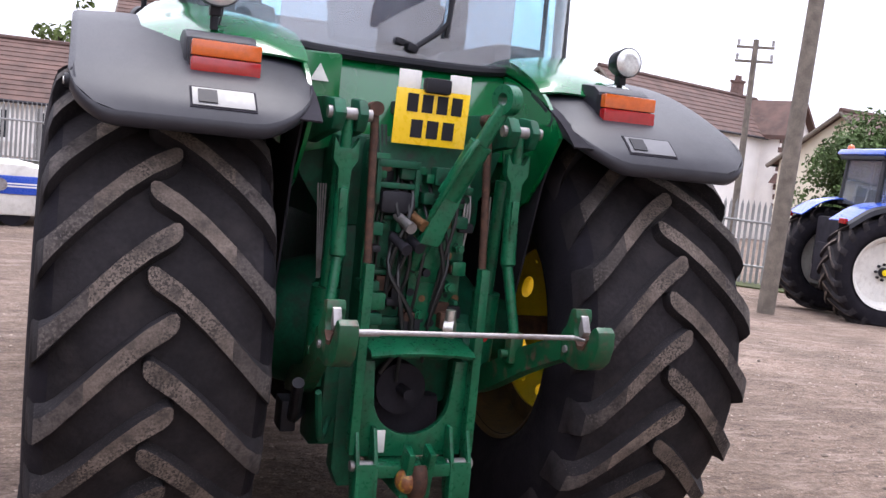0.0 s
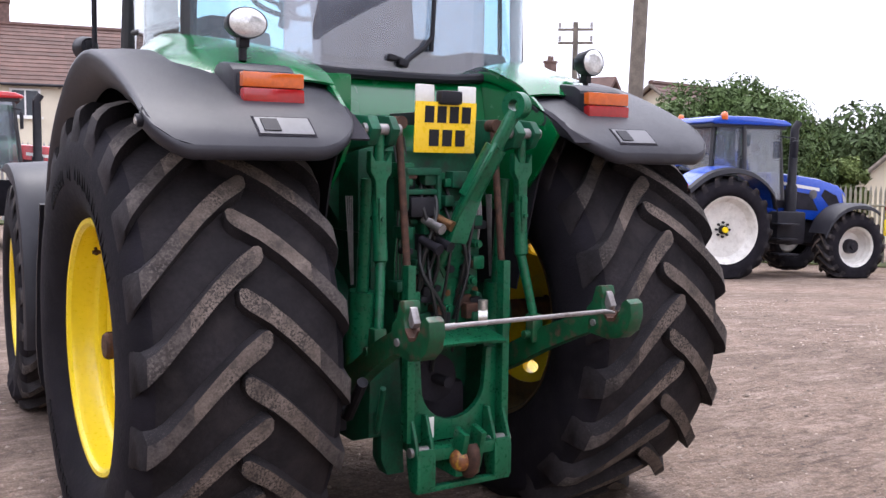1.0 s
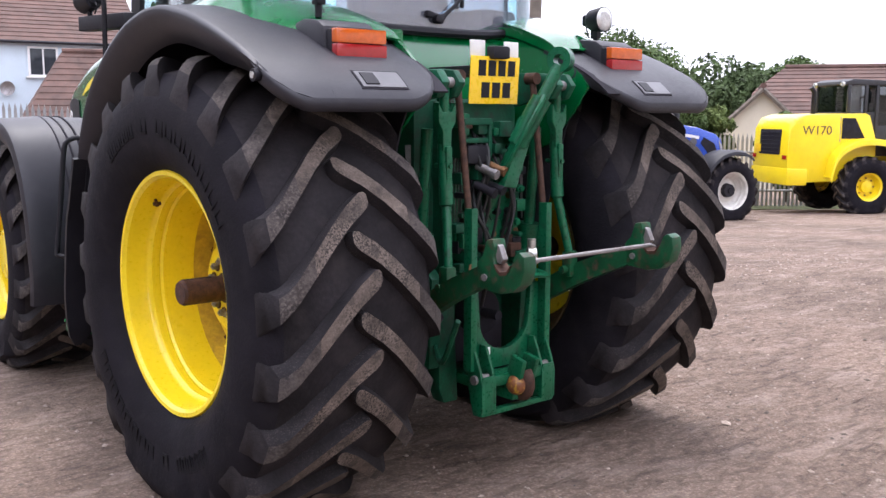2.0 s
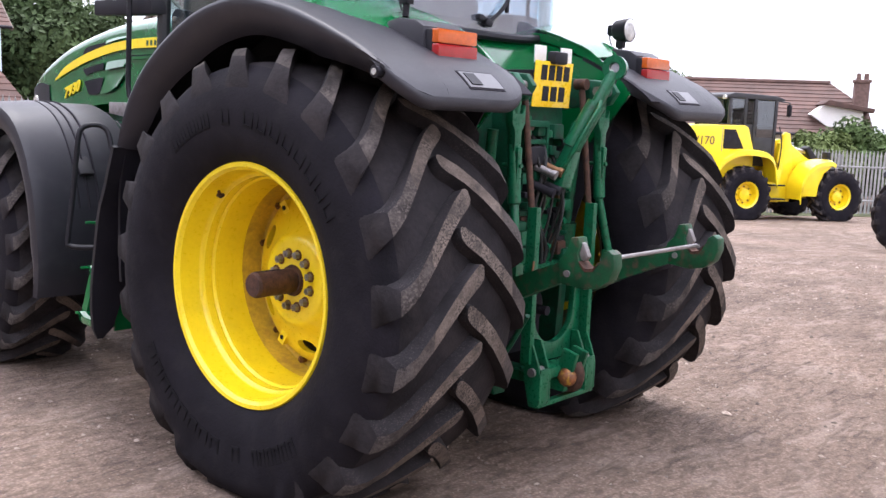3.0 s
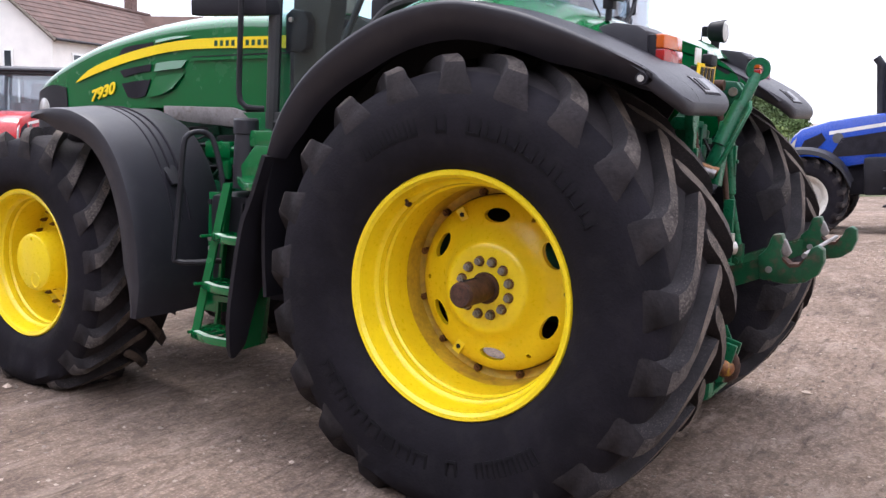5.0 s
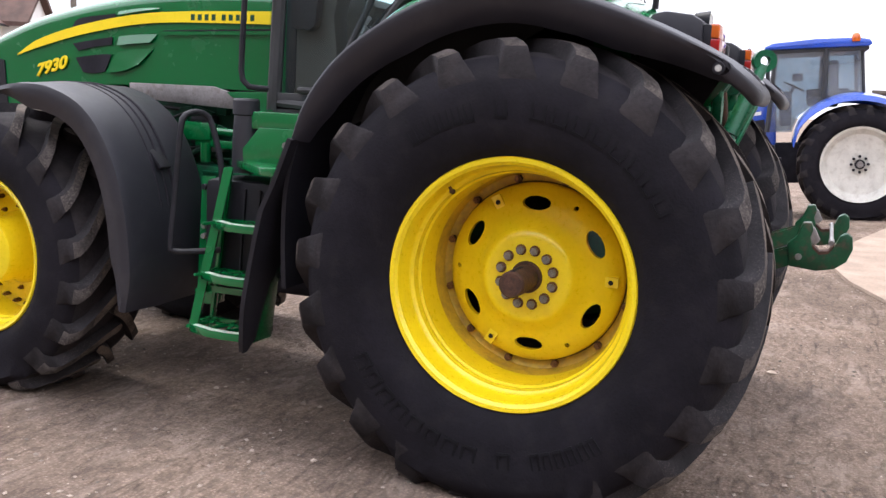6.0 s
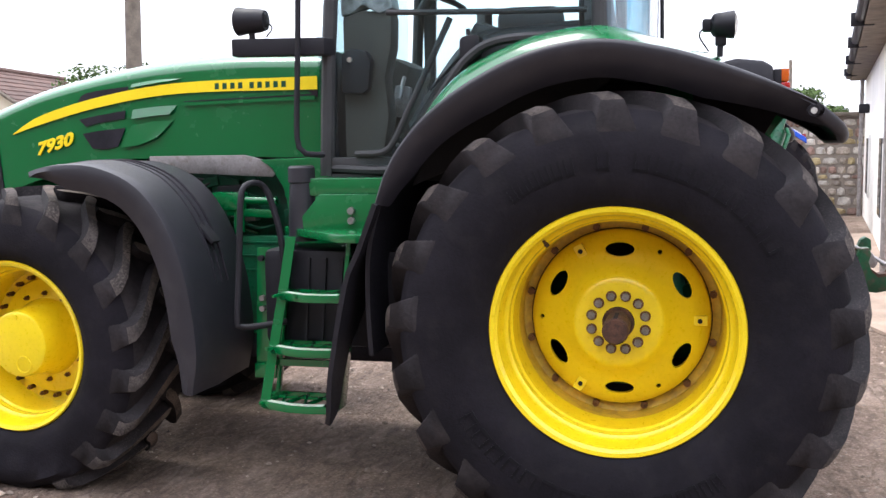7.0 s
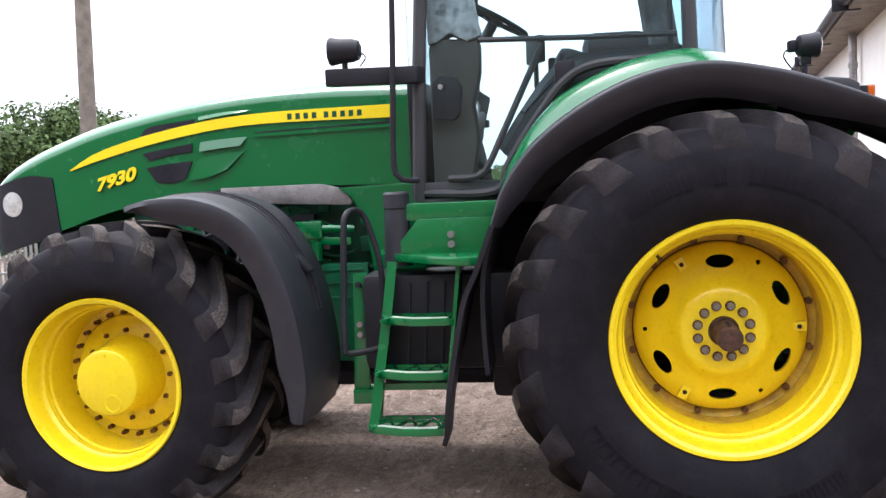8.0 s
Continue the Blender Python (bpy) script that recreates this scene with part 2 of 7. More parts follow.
def ground_material():
    m = material("trodden_gravel", (0.330, 0.244, 0.193), 0.95, vary=0.36, scale=0.45, fine=22, bump=0.035, bump_scale=20, dirt=(0.19, 0.138, 0.112), dirt_amount=0.6, spec=0.2)
    nt = m.node_tree
    bsdf = nt.nodes["Principled BSDF"]
    base = bsdf.inputs["Base Color"].links[0].from_socket
    coord = nt.nodes.new("ShaderNodeTexCoord").outputs["Object"]
    vor = nt.nodes.new("ShaderNodeTexVoronoi")
    vor.inputs["Scale"].default_value = 62
    nt.links.new(coord, vor.inputs["Vector"])
    grit = nt.nodes.new("ShaderNodeMapRange")
    grit.inputs["From Max"].default_value, grit.inputs["To Min"].default_value, grit.inputs["To Max"].default_value = 0.6, 1.16, 0.68
    nt.links.new(vor.outputs["Distance"], grit.inputs["Value"])
    mix = nt.nodes.new("ShaderNodeMix")
    mix.data_type, mix.blend_type = "RGBA", "MULTIPLY"
    mix.inputs["Factor"].default_value = 1.0
    nt.links.new(base, mix.inputs["A"])
    nt.links.new(grit.outputs["Result"], mix.inputs["B"])
    patch = nt.nodes.new("ShaderNodeTexNoise")
    patch.inputs["Scale"].default_value, patch.inputs["Detail"].default_value = 3.6, 9
    squash = nt.nodes.new("ShaderNodeMapping")
    squash.inputs["Scale"].default_value = (0.55, 1.25, 1.0)
    nt.links.new(coord, squash.inputs["Vector"])
    nt.links.new(squash.outputs["Vector"], patch.inputs["Vector"])
    worn = nt.nodes.new("ShaderNodeMapRange")
    worn.inputs["From Min"].default_value, worn.inputs["From Max"].default_value = 0.5, 0.68
    worn.inputs["To Max"].default_value = 0.5
    nt.links.new(patch.outputs["Fac"], worn.inputs["Value"])
    pale = nt.nodes.new("ShaderNodeMix")
    pale.data_type = "RGBA"
    nt.links.new(worn.outputs["Result"], pale.inputs["Factor"])
    nt.links.new(mix.outputs["Result"], pale.inputs["A"])
    # dark dashes paint the shade of small lumps into the ground's colour
    dash = nt.nodes.new("ShaderNodeTexNoise")
    dash.inputs["Scale"].default_value, dash.inputs["Detail"].default_value, dash.inputs["Distortion"].default_value = 11.0, 7.0, 1.4
    nt.links.new(squash.outputs["Vector"], dash.inputs["Vector"])
    pit_shade = nt.nodes.new("ShaderNodeMapRange")
    pit_shade.inputs["From Min"].default_value, pit_shade.inputs["From Max"].default_value = 0.47, 0.62
    pit_shade.inputs["To Max"].default_value = 0.55
    nt.links.new(dash.outputs["Fac"], pit_shade.inputs["Value"])
    pit_shaded = nt.nodes.new("ShaderNodeMix")
    pit_shaded.data_type = "RGBA"
    nt.links.new(pit_shade.outputs["Result"], pit_shaded.inputs["Factor"])
    nt.links.new(pale.outputs["Result"], pit_shaded.inputs["A"])
    pit_shaded.inputs["B"].default_value = (0.12, 0.086, 0.066, 1)
    lumps = nt.nodes.new("ShaderNodeTexNoise")
    lumps.inputs["Scale"].default_value, lumps.inputs["Detail"].default_value, lumps.inputs["Roughness"].default_value = 7.0, 8.0, 0.66
    nt.links.new(coord, lumps.inputs["Vector"])
    relief = nt.nodes.new("ShaderNodeBump")
    relief.inputs["Strength"].default_value, relief.inputs["Distance"].default_value = 1.0, 0.11
    nt.links.new(lumps.outputs["Fac"], relief.inputs["Height"])
    nt.links.new(bsdf.inputs["Normal"].links[0].from_socket, relief.inputs["Normal"])
    nt.links.new(relief.outputs["Normal"], bsdf.inputs["Normal"])
    pale.inputs["B"].default_value = (0.425, 0.335, 0.28, 1)
    # scuffs and shallow tyre prints that run across the yard
    tone = pit_shaded.outputs["Result"]
    for turn, where in ((8, 1.1), (-24, 2.3)):
        grain = nt.nodes.new("ShaderNodeMapping")
        grain.inputs["Scale"].default_value = (2.6, 17.0, 1.0)
        grain.inputs["Rotation"].default_value = (0, 0, radians(turn))
        nt.links.new(coord, grain.inputs["Vector"])
        streak, spot, a, b, both, dark = (nt.nodes.new("ShaderNode" + k) for k in ("TexNoise", "TexNoise", "MapRange", "MapRange", "Math", "Mix"))
        streak.inputs["Scale"].default_value, streak.inputs["Detail"].default_value, streak.inputs["Distortion"].default_value = 1.0, 5.0, 0.9
        spot.inputs["Scale"].default_value, spot.inputs["Detail"].default_value = where, 2.0
        nt.links.new(grain.outputs["Vector"], streak.inputs["Vector"])
        nt.links.new(coord, spot.inputs["Vector"])
        a.inputs["From Min"].default_value, a.inputs["From Max"].default_value = 0.54, 0.66
        b.inputs["From Min"].default_value, b.inputs["From Max"].default_value, b.inputs["To Max"].default_value = 0.45, 0.62, 0.5
        nt.links.new(streak.outputs["Fac"], a.inputs["Value"])
        nt.links.new(spot.outputs["Fac"], b.inputs["Value"])
        both.operation = "MULTIPLY"
        nt.links.new(a.outputs["Result"], both.inputs[0])
        nt.links.new(b.outputs["Result"], both.inputs[1])
        dark.data_type = "RGBA"
        nt.links.new(both.outputs["Value"], dark.inputs["Factor"])
        nt.links.new(tone, dark.inputs["A"])
        dark.inputs["B"].default_value = (0.085, 0.061, 0.050, 1)
        tone = dark.outputs["Result"]
        groove = nt.nodes.new("ShaderNodeBump")
        groove.invert = True
        groove.inputs["Strength"].default_value, groove.inputs["Distance"].default_value = 0.7, 0.02
        nt.links.new(both.outputs["Value"], groove.inputs["Height"])
        nt.links.new(bsdf.inputs["Normal"].links[0].from_socket, groove.inputs["Normal"])
        nt.links.new(groove.outputs["Normal"], bsdf.inputs["Normal"])
    nt.links.new(tone, bsdf.inputs["Base Color"])
    return m


def speckled(m, pale, scale, lo, hi):
    """Small pale stones and grit pressed into a surface, thicker in some places than in others."""
    nt = m.node_tree
    bsdf = nt.nodes["Principled BSDF"]
    base = bsdf.inputs["Base Color"].links[0].from_socket
    coord = nt.nodes.new("ShaderNodeTexCoord").outputs["Object"]
    grit, where = (nt.nodes.new("ShaderNodeTexNoise") for k in range(2))
    for n, s, d in ((grit, scale, 3.0), (where, 5.0, 2.0)):
        n.inputs["Scale"].default_value, n.inputs["Detail"].default_value = s, d
        nt.links.new(coord, n.inputs["Vector"])
    steps = []
    for n, a, b in ((grit, lo, hi), (where, 0.42, 0.58)):
        r = nt.nodes.new("ShaderNodeMapRange")
        r.inputs["From Min"].default_value, r.inputs["From Max"].default_value = a, b
        nt.links.new(n.outputs["Fac"], r.inputs["Value"])
        steps.append(r.outputs["Result"])
    times = nt.nodes.new("ShaderNodeMath")
    times.operation = "MULTIPLY"
    nt.links.new(steps[0], times.inputs[0]), nt.links.new(steps[1], times.inputs[1])
    mix = nt.nodes.new("ShaderNodeMix")
    mix.data_type = "RGBA"
    nt.links.new(times.outputs[0], mix.inputs["Factor"])
    nt.links.new(base, mix.inputs["A"])
    mix.inputs["B"].default_value = (*pale, 1)
    nt.links.new(mix.outputs["Result"], bsdf.inputs["Base Color"])


speckled(LUG, (0.040, 0.034, 0.031), 130, 0.46, 0.60)
speckled(LUG_OUTER, (0.095, 0.080, 0.073), 105, 0.48, 0.64)
speckled(LUG_SIDE, (0.055, 0.048, 0.045), 170, 0.56, 0.68)
GRAVEL = ground_material()
PEBBLE = material("loose_grit", (0.38, 0.305, 0.25), 0.9, vary=0.3, scale=30, fine=200)
nt = PEBBLE.node_tree
island = nt.nodes.new("ShaderNodeNewGeometry").outputs["Random Per Island"]
tone = nt.nodes.new("ShaderNodeMapRange")
tone.inputs["To Min"].default_value, tone.inputs["To Max"].default_value = 0.3, 1.35
nt.links.new(island, tone.inputs["Value"])
tint = nt.nodes.new("ShaderNodeMix")
tint.data_type, tint.blend_type = "RGBA", "MULTIPLY"
tint.inputs["Factor"].default_value = 1.0
nt.links.new(nt.nodes["Principled BSDF"].inputs["Base Color"].links[0].from_socket, tint.inputs["A"])
nt.links.new(tone.outputs["Result"], tint.inputs["B"])
nt.links.new(tint.outputs["Result"], nt.nodes["Principled BSDF"].inputs["Base Color"])
PAVING = material("pinkish_concrete", (0.34, 0.255, 0.20), 0.9, vary=0.25, scale=2.5, fine=30, bump=0.006, dirt=(0.25, 0.2, 0.16), dirt_amount=0.5)


# ---- mesh tools ----
class Shape:
    """A mesh under construction."""

    def __init__(self):
        self.v, self.f, self.m = [], [], []

    def add(self, verts, faces, slot=0):
        k = len(self.v)
        self.v.extend(tuple(p) for p in verts)
        self.f.extend(tuple(i + k for i in f) for f in faces)
        self.m.extend([slot] * len(faces))
        return self

    def box(self, c, s, turn=None, bevel=0.0, slot=0):
        """A box round c of size s, turned by degrees, with chamfered edges where bevel is given."""
        bm = bmesh.new()
        bmesh.ops.create_cube(bm, size=1.0)
        for v in bm.verts:
            v.co = Vector((v.co.x * s[0], v.co.y * s[1], v.co.z * s[2]))
        if bevel:
            bmesh.ops.bevel(bm, geom=bm.edges[:], offset=min(bevel, min(s) * 0.45), segments=2, affect="EDGES", profile=0.6)
        m = pose(*c, *(turn or (0, 0, 0)))
        bm.verts.index_update()
        self.add([m @ v.co for v in bm.verts], [[v.index for v in f.verts] for f in bm.faces], slot)
        bm.free()
        return self

    def prism(self, outline, axis, lo, hi, bevel=0.0, slot=0):
        """An outline of pairs, drawn out along axis from lo to hi. Pairs are (y, z) for x, (x, z) for y, (x, y) for z."""
        place = {"x": lambda a, b, t: (t, a, b), "y": lambda a, b, t: (a, t, b), "z": lambda a, b, t: (a, b, t)}[axis]
        n = len(outline)
        bm = bmesh.new()
        low = [bm.verts.new(place(a, b, lo)) for a, b in outline]
        high = [bm.verts.new(place(a, b, hi)) for a, b in outline]
        bm.faces.new(low), bm.faces.new(high[::-1])
        for i in range(n):
            j = (i + 1) % n
            bm.faces.new((low[j], low[i], high[i], high[j]))
        bmesh.ops.recalc_face_normals(bm, faces=bm.faces[:])
        if bevel:
            sharp = [e for e in bm.edges if e.calc_face_angle(0) > 0.6]
            bmesh.ops.bevel(bm, geom=sharp, offset=bevel, segments=2, affect="EDGES", profile=0.6)
        bmesh.ops.triangulate(bm, faces=[f for f in bm.faces if len(f.verts) > 4])
        bm.verts.index_update()
        self.add([v.co for v in bm.verts], [[v.index for v in f.verts] for f in bm.faces], slot)
        bm.free()
        return self

    def cyl(self, a, b, r, r2=None, n=14, slot=0, caps=True):
        return self.tube([a, b], r, n, slot, caps, [r, r if r2 is None else r2])

    def tube(self, pts, r, n=8, slot=0, caps=True, radii=None):
        pts = [Vector(p) for p in pts]
        rings = []
        side = None
        for i, p in enumerate(pts):
            d = (pts[min(i + 1, len(pts) - 1)] - pts[max(i - 1, 0)]).normalized()
            if side is None:
                side = d.orthogonal().normalized()
            side = (side - d * side.dot(d)).normalized()
            up = d.cross(side)
            rr = radii[i] if radii else r
            rings.append([p + (side * math.cos(6.28319 * k / n) + up * math.sin(6.28319 * k / n)) * rr for k in range(n)])
        faces = [(i * n + k, i * n + (k + 1) % n, (i + 1) * n + (k + 1) % n, (i + 1) * n + k) for i in range(len(pts) - 1) for k in range(n)]
        if caps:
            faces += [tuple(range(n))[::-1], tuple((len(pts) - 1) * n + k for k in range(n))]
        return self.add([q for ring in rings for q in ring], faces, slot)

    def lathe(self, profile, c, n=48, slot=0, closed=False):
        """A profile of (x, radius) turned round the line through c along x."""
        rows = len(profile)
        verts = [(c[0] + x, c[1] + r * math.cos(6.283185 * k / n), c[2] + r * math.sin(6.283185 * k / n)) for x, r in profile for k in range(n)]
        last = rows if closed else rows - 1
        faces = [(i * n + k, i * n + (k + 1) % n, (i + 1) % rows * n + (k + 1) % n, (i + 1) % rows * n + k) for i in range(last) for k in range(n)]
        return self.add(verts, faces, slot)

    def sheet(self, rows, thick, slot=0):
        """Rows of points as a plate with a thickness."""
        R, C = len(rows), len(rows[0])
        pts = np.array(rows, float)
        du, dv = np.gradient(pts, axis=0), np.gradient(pts, axis=1)
        nrm = np.cross(du, dv)
        nrm /= np.linalg.norm(nrm, axis=2, keepdims=True) + 1e-9
        under = pts - nrm * thick
        verts = [tuple(p) for p in pts.reshape(-1, 3)] + [tuple(p) for p in under.reshape(-1, 3)]
        N = R * C
        faces = []
        for i in range(R - 1):
            for j in range(C - 1):
                a, b, c, d = i * C + j, i * C + j + 1, (i + 1) * C + j + 1, (i + 1) * C + j
                faces += [(a, b, c, d), (a + N, d + N, c + N, b + N)]
        rim = [j for j in range(C)] + [i * C + C - 1 for i in range(1, R)] + [(R - 1) * C + j for j in range(C - 2, -1, -1)] + [i * C for i in range(R - 2, 0, -1)]
        for k in range(len(rim)):
            a, b = rim[k], rim[(k + 1) % len(rim)]
            faces.append((b, a, a + N, b + N))
        return self.add(verts, faces, slot)

    def mesh(self, name, mats, smooth=35):
        me = bpy.data.meshes.new(name)
        me.from_pydata(self.v, [], self.f)
        for m in mats:
            me.materials.append(m)
        if len(mats) > 1:
            me.polygons.foreach_set("material_index", self.m)
        bm = bmesh.new()
        bm.from_mesh(me)
        bmesh.ops.recalc_face_normals(bm, faces=bm.faces[:])
        bm.to_mesh(me)
        bm.free()
        if smooth:
            me.shade_smooth()
            me.set_sharp_from_angle(angle=radians(smooth))
        return me


def part(name, shape, mats, parent=None, label="", smooth=35):
    """One mesh object from a Shape or a mesh, under its thing."""
    mats = mats if isinstance(mats, (list, tuple)) else [mats]
    me = shape if isinstance(shape, bpy.types.Mesh) else shape.mesh(name, mats, smooth)
    ob = new(name, me)
    if parent:
        ob.parent = parent
    return tagged(ob, label)


def thing(name, label, category, group="", kind="", at=None):
    ob = new(name)
    ob.empty_display_size = 0.2
    if at is not None:
        ob.matrix_world = at
    return tagged(ob, label, category, group, kind)


def curve_at(pts, n):
    """n points spread evenly along a smooth line through pts."""
    p = np.array(pts, float)
    q = np.vstack([2 * p[0] - p[1], p, 2 * p[-1] - p[-2]])
    out = []
    for i in range(1, len(q) - 2):
        for t in np.linspace(0, 1, 12, endpoint=False):
            a, b, c, d = q[i - 1], q[i], q[i + 1], q[i + 2]
            out.append(0.5 * (2 * b + (c - a) * t + (2 * a - 5 * b + 4 * c - d) * t * t + (3 * b - a - 3 * c + d) * t ** 3))
    out.append(p[-1])
    out = np.array(out)
    s = np.concatenate([[0], np.cumsum(np.linalg.norm(np.diff(out, axis=0), axis=1))])
    want = np.linspace(0, s[-1], n)
    return np.stack([np.interp(want, s, out[:, k]) for k in range(p.shape[1])], axis=1)


def ground_height(x, y):
    """The yard falls gently away to the far side, and lies level beyond."""
    s = 0.6 * x + 0.8 * min(y, 10.0) * min(1.0, max(0.0, (x + 2.0) / 10.0))
    t = min(max(s - 4.0, 0.0), 22.0)
    hollow = 0.13 * math.exp(-((x - 13.7) ** 2 + (y - 1.3) ** 2) / 5.0)
    return -0.057 * (t - 1.2 * (1 - math.exp(-t / 1.2))) - hollow


# ---- ground ----
def ground():
    near = np.arange(-12, 60.1, 0.75)
    xs = np.concatenate([[-900, -300, -120, -60, -30, -18], near, [75, 110, 180, 320, 900]])
    ys = np.concatenate([[-900, -300, -120, -60, -30, -18], np.arange(-12, 60.1, 0.75), [75, 110, 180, 320, 900]])
    verts = [(x, y, ground_height(x, y)) for x in xs for y in ys]
    C = len(ys)
    faces = [(i * C + j, (i + 1) * C + j, (i + 1) * C + j + 1, i * C + j + 1) for i in range(len(xs) - 1) for j in range(C - 1)]
    ob = part("ground", Shape().add(verts, faces), GRAVEL)
    tagged(ob, "worn brownish grey gravel yard with paler scuffed patches", "ground", kind="structure")


ground()


def grit(count):
    """Loose stones strewn over the yard round the tractor."""
    r = np.random.RandomState(21)
    x, y = r.uniform(-6.5, 9.0, count), r.uniform(-6.0, 5.0, count)
    keep = [noise.noise((a * 0.8, b * 0.8, 4)) > r.uniform(-0.5, 0.35) for a, b in zip(x, y)]
    verts, faces = [], []
    for a, b in zip(x[keep], y[keep]):
        s = 0.004 + 0.010 * r.uniform() ** 2.5 + (0.012 if r.uniform() > 0.992 else 0.0)
        p = r.uniform(0.7, 1.3, 6) * s
        z, t = ground_height(a, b), r.uniform(0, 3.14)
        c, d = math.cos(t), math.sin(t)
        k = len(verts)
        for u, v, w in ((p[0] * 1.3, 0, 0.3 * s), (0, p[1], 0.3 * s), (-p[2] * 1.3, 0, 0.3 * s), (0, -p[3], 0.3 * s), (0, 0, p[4] * 0.9), (0, 0, -0.3 * s)):
            verts.append((a + u * c - v * d, b + u * d + v * c, z + w))
        faces += [(k, k + 1, k + 4), (k + 1, k + 2, k + 4), (k + 2, k + 3, k + 4), (k + 3, k, k + 4), (k + 1, k, k + 5), (k + 2, k + 1, k + 5), (k + 3, k + 2, k + 5), (k, k + 3, k + 5)]
    tagged(part("loose_grit", Shape().add(verts, faces), PEBBLE, smooth=0), "small loose stones strewn over the gravel yard", "gravel", kind="stuff")


grit(26000)


# ---- wheels ----
def tyre(owner, name, c, R, W, rim_r, n, lug_h, lug_w, sweep, split=True, label=""):
    """A ribbed tractor tyre round c; its bars are parts of it. The nose of each bar leads at the top towards +y."""
    hw, carc = W / 2, R - lug_h
    side = [(0.0, carc), (0.30, carc - 0.004), (0.62, carc - 0.012), (0.82, carc - 0.030), (0.92, carc - 0.066), (0.98, carc - 0.13)]
    wall = carc - 0.15 - rim_r
    side += [(1.0, carc - 0.15 - wall * 0.18), (0.985, rim_r + wall * 0.48), (0.91, rim_r + wall * 0.20), (0.845, rim_r + 0.024), (0.80, rim_r + 0.008), (0.77, rim_r - 0.014)]
    profile = [(-x * hw, r) for x, r in side[::-1]] + [(x * hw, r) for x, r in side[1:]]
    s = Shape().lathe(profile, c, 96)
    floor_z = c[2] * 0.0 + owner_floor[0]
    s.v = [(x + (0.03 * math.copysign(1, x - c[0]) if z < floor_z + 0.12 and abs(x - c[0]) > hw * 0.8 else 0), y, max(z, floor_z + 0.002)) for x, y, z in s.v]
    s.m = [1 if 8 <= k // 96 <= 13 else 0 for k in range(len(s.f))]
    body = part(name, s, [RUBBER, TREAD], owner, label, smooth=50)
    stations = [(-0.050 / hw, -0.045), (-0.040 / hw, -0.035), (-0.022 / hw, -0.01), (0.12, 0.12), (0.32, 0.31), (0.56, 0.58), (0.76, 0.82), (0.85, 0.92), (0.905, 0.98), (0.932, 1.01), (0.950, 1.03), (0.963, 1.05), (0.968, 1.06)]

    def top(u):
        a = abs(u)
        return R - 0.012 * a * a - 0.032 * max(0, (a - 0.72) / 0.2) ** 1.5

    def base(u):
        return np.interp(abs(u), [x for x, r in side[:6]], [r for x, r in side[:6]]) - 0.012

    shoulder = 9 if R < 0.85 else 8
    rest = Shape()
    for hand in (-1, 1):
        for k in range(n):
            th0 = 6.283185 * (k + (0.0 if hand > 0 else 0.5)) / n
            s = Shape() if split else rest
            verts = []
            for q, (u, d) in enumerate(stations):
                x = c[0] + hand * u * hw
                rt, rb = top(min(u, 0.92)), base(u) - 0.004
                if q >= 8:
                    rt = base(u) + 0.012 + (0.066, 0.052, 0.036, 0.020, 0.004)[q - 8]
                wt = lug_w * (0.42 if q == 0 else 0.80 if q == 1 else 1.0) * (1.0, 1.10, 1.24, 1.40, 1.52, 1.60, 1.60)[max(0, q - 6)]
                mid = th0 - sweep * d / R
                foot = 0.68 + 0.05 * max(0, q - 5)
                for half, r in ((-foot * wt, rb), (-0.5 * wt, rt), (0.5 * wt, rt), (foot * wt, rb)):
                    a = mid + half / R
                    verts.append((x, c[1] - r * math.cos(a), max(c[2] + r * math.sin(a), floor_z + 0.003)))
            faces, slots = [], []
            for i in range(len(stations) - 1):
                for j in range(4):
                    faces.append((i * 4 + j, i * 4 + (j + 1) % 4, (i + 1) * 4 + (j + 1) % 4, (i + 1) * 4 + j))
                    slots.append(2 if i >= shoulder or (i >= 8 and j != 1) else 1 if j != 1 else 0 if i < 5 else 3)
            e = (len(stations) - 1) * 4
            faces += [(3, 2, 1, 0), (e, e + 1, e + 2, e + 3)]
            slots += [1, 2]
            b = len(s.f)
            s.add(verts, faces)
            s.m[b:] = slots
            if split:
                part("lug", s, [LUG, LUG_SIDE, TREAD, LUG_OUTER], body, smooth=58)
    if not split:
        part("tread", rest, [LUG, LUG_SIDE, TREAD, LUG_OUTER], body, smooth=58)
    return body


owner_floor = [0.0]


def bored(shape, cutters, name, mat):
    """The shape with the cutters' forms taken out of it, as a mesh."""
    a, b = new("blank", shape.mesh("blank", [mat])), new("cutter", cutters.mesh("cutter", [mat]))
    mod = a.modifiers.new("bore", "BOOLEAN")
    mod.operation, mod.object, mod.solver = "DIFFERENCE", b, "EXACT"
    dg = bpy.context.evaluated_depsgraph_get()
    me = bpy.data.meshes.new_from_object(a.evaluated_get(dg))
    bpy.data.objects.remove(a), bpy.data.objects.remove(b)
    me.name = name
    me.shade_smooth()
    me.set_sharp_from_angle(angle=radians(35))
    return me


def hexes(s, x0, x1, ring, r, n, phase=0.0, out=0.0):
    for k in range(n):
        a = phase + 6.283185 * k / n
        y, z = ring * math.cos(a), ring * math.sin(a)
        s.append(Shape().cyl((x0, y, z), (x1, y, z), r, n=6).cyl((x1, y, z), (x1 + 0.35 * (x1 - x0), y, z), r * 0.45, n=8))


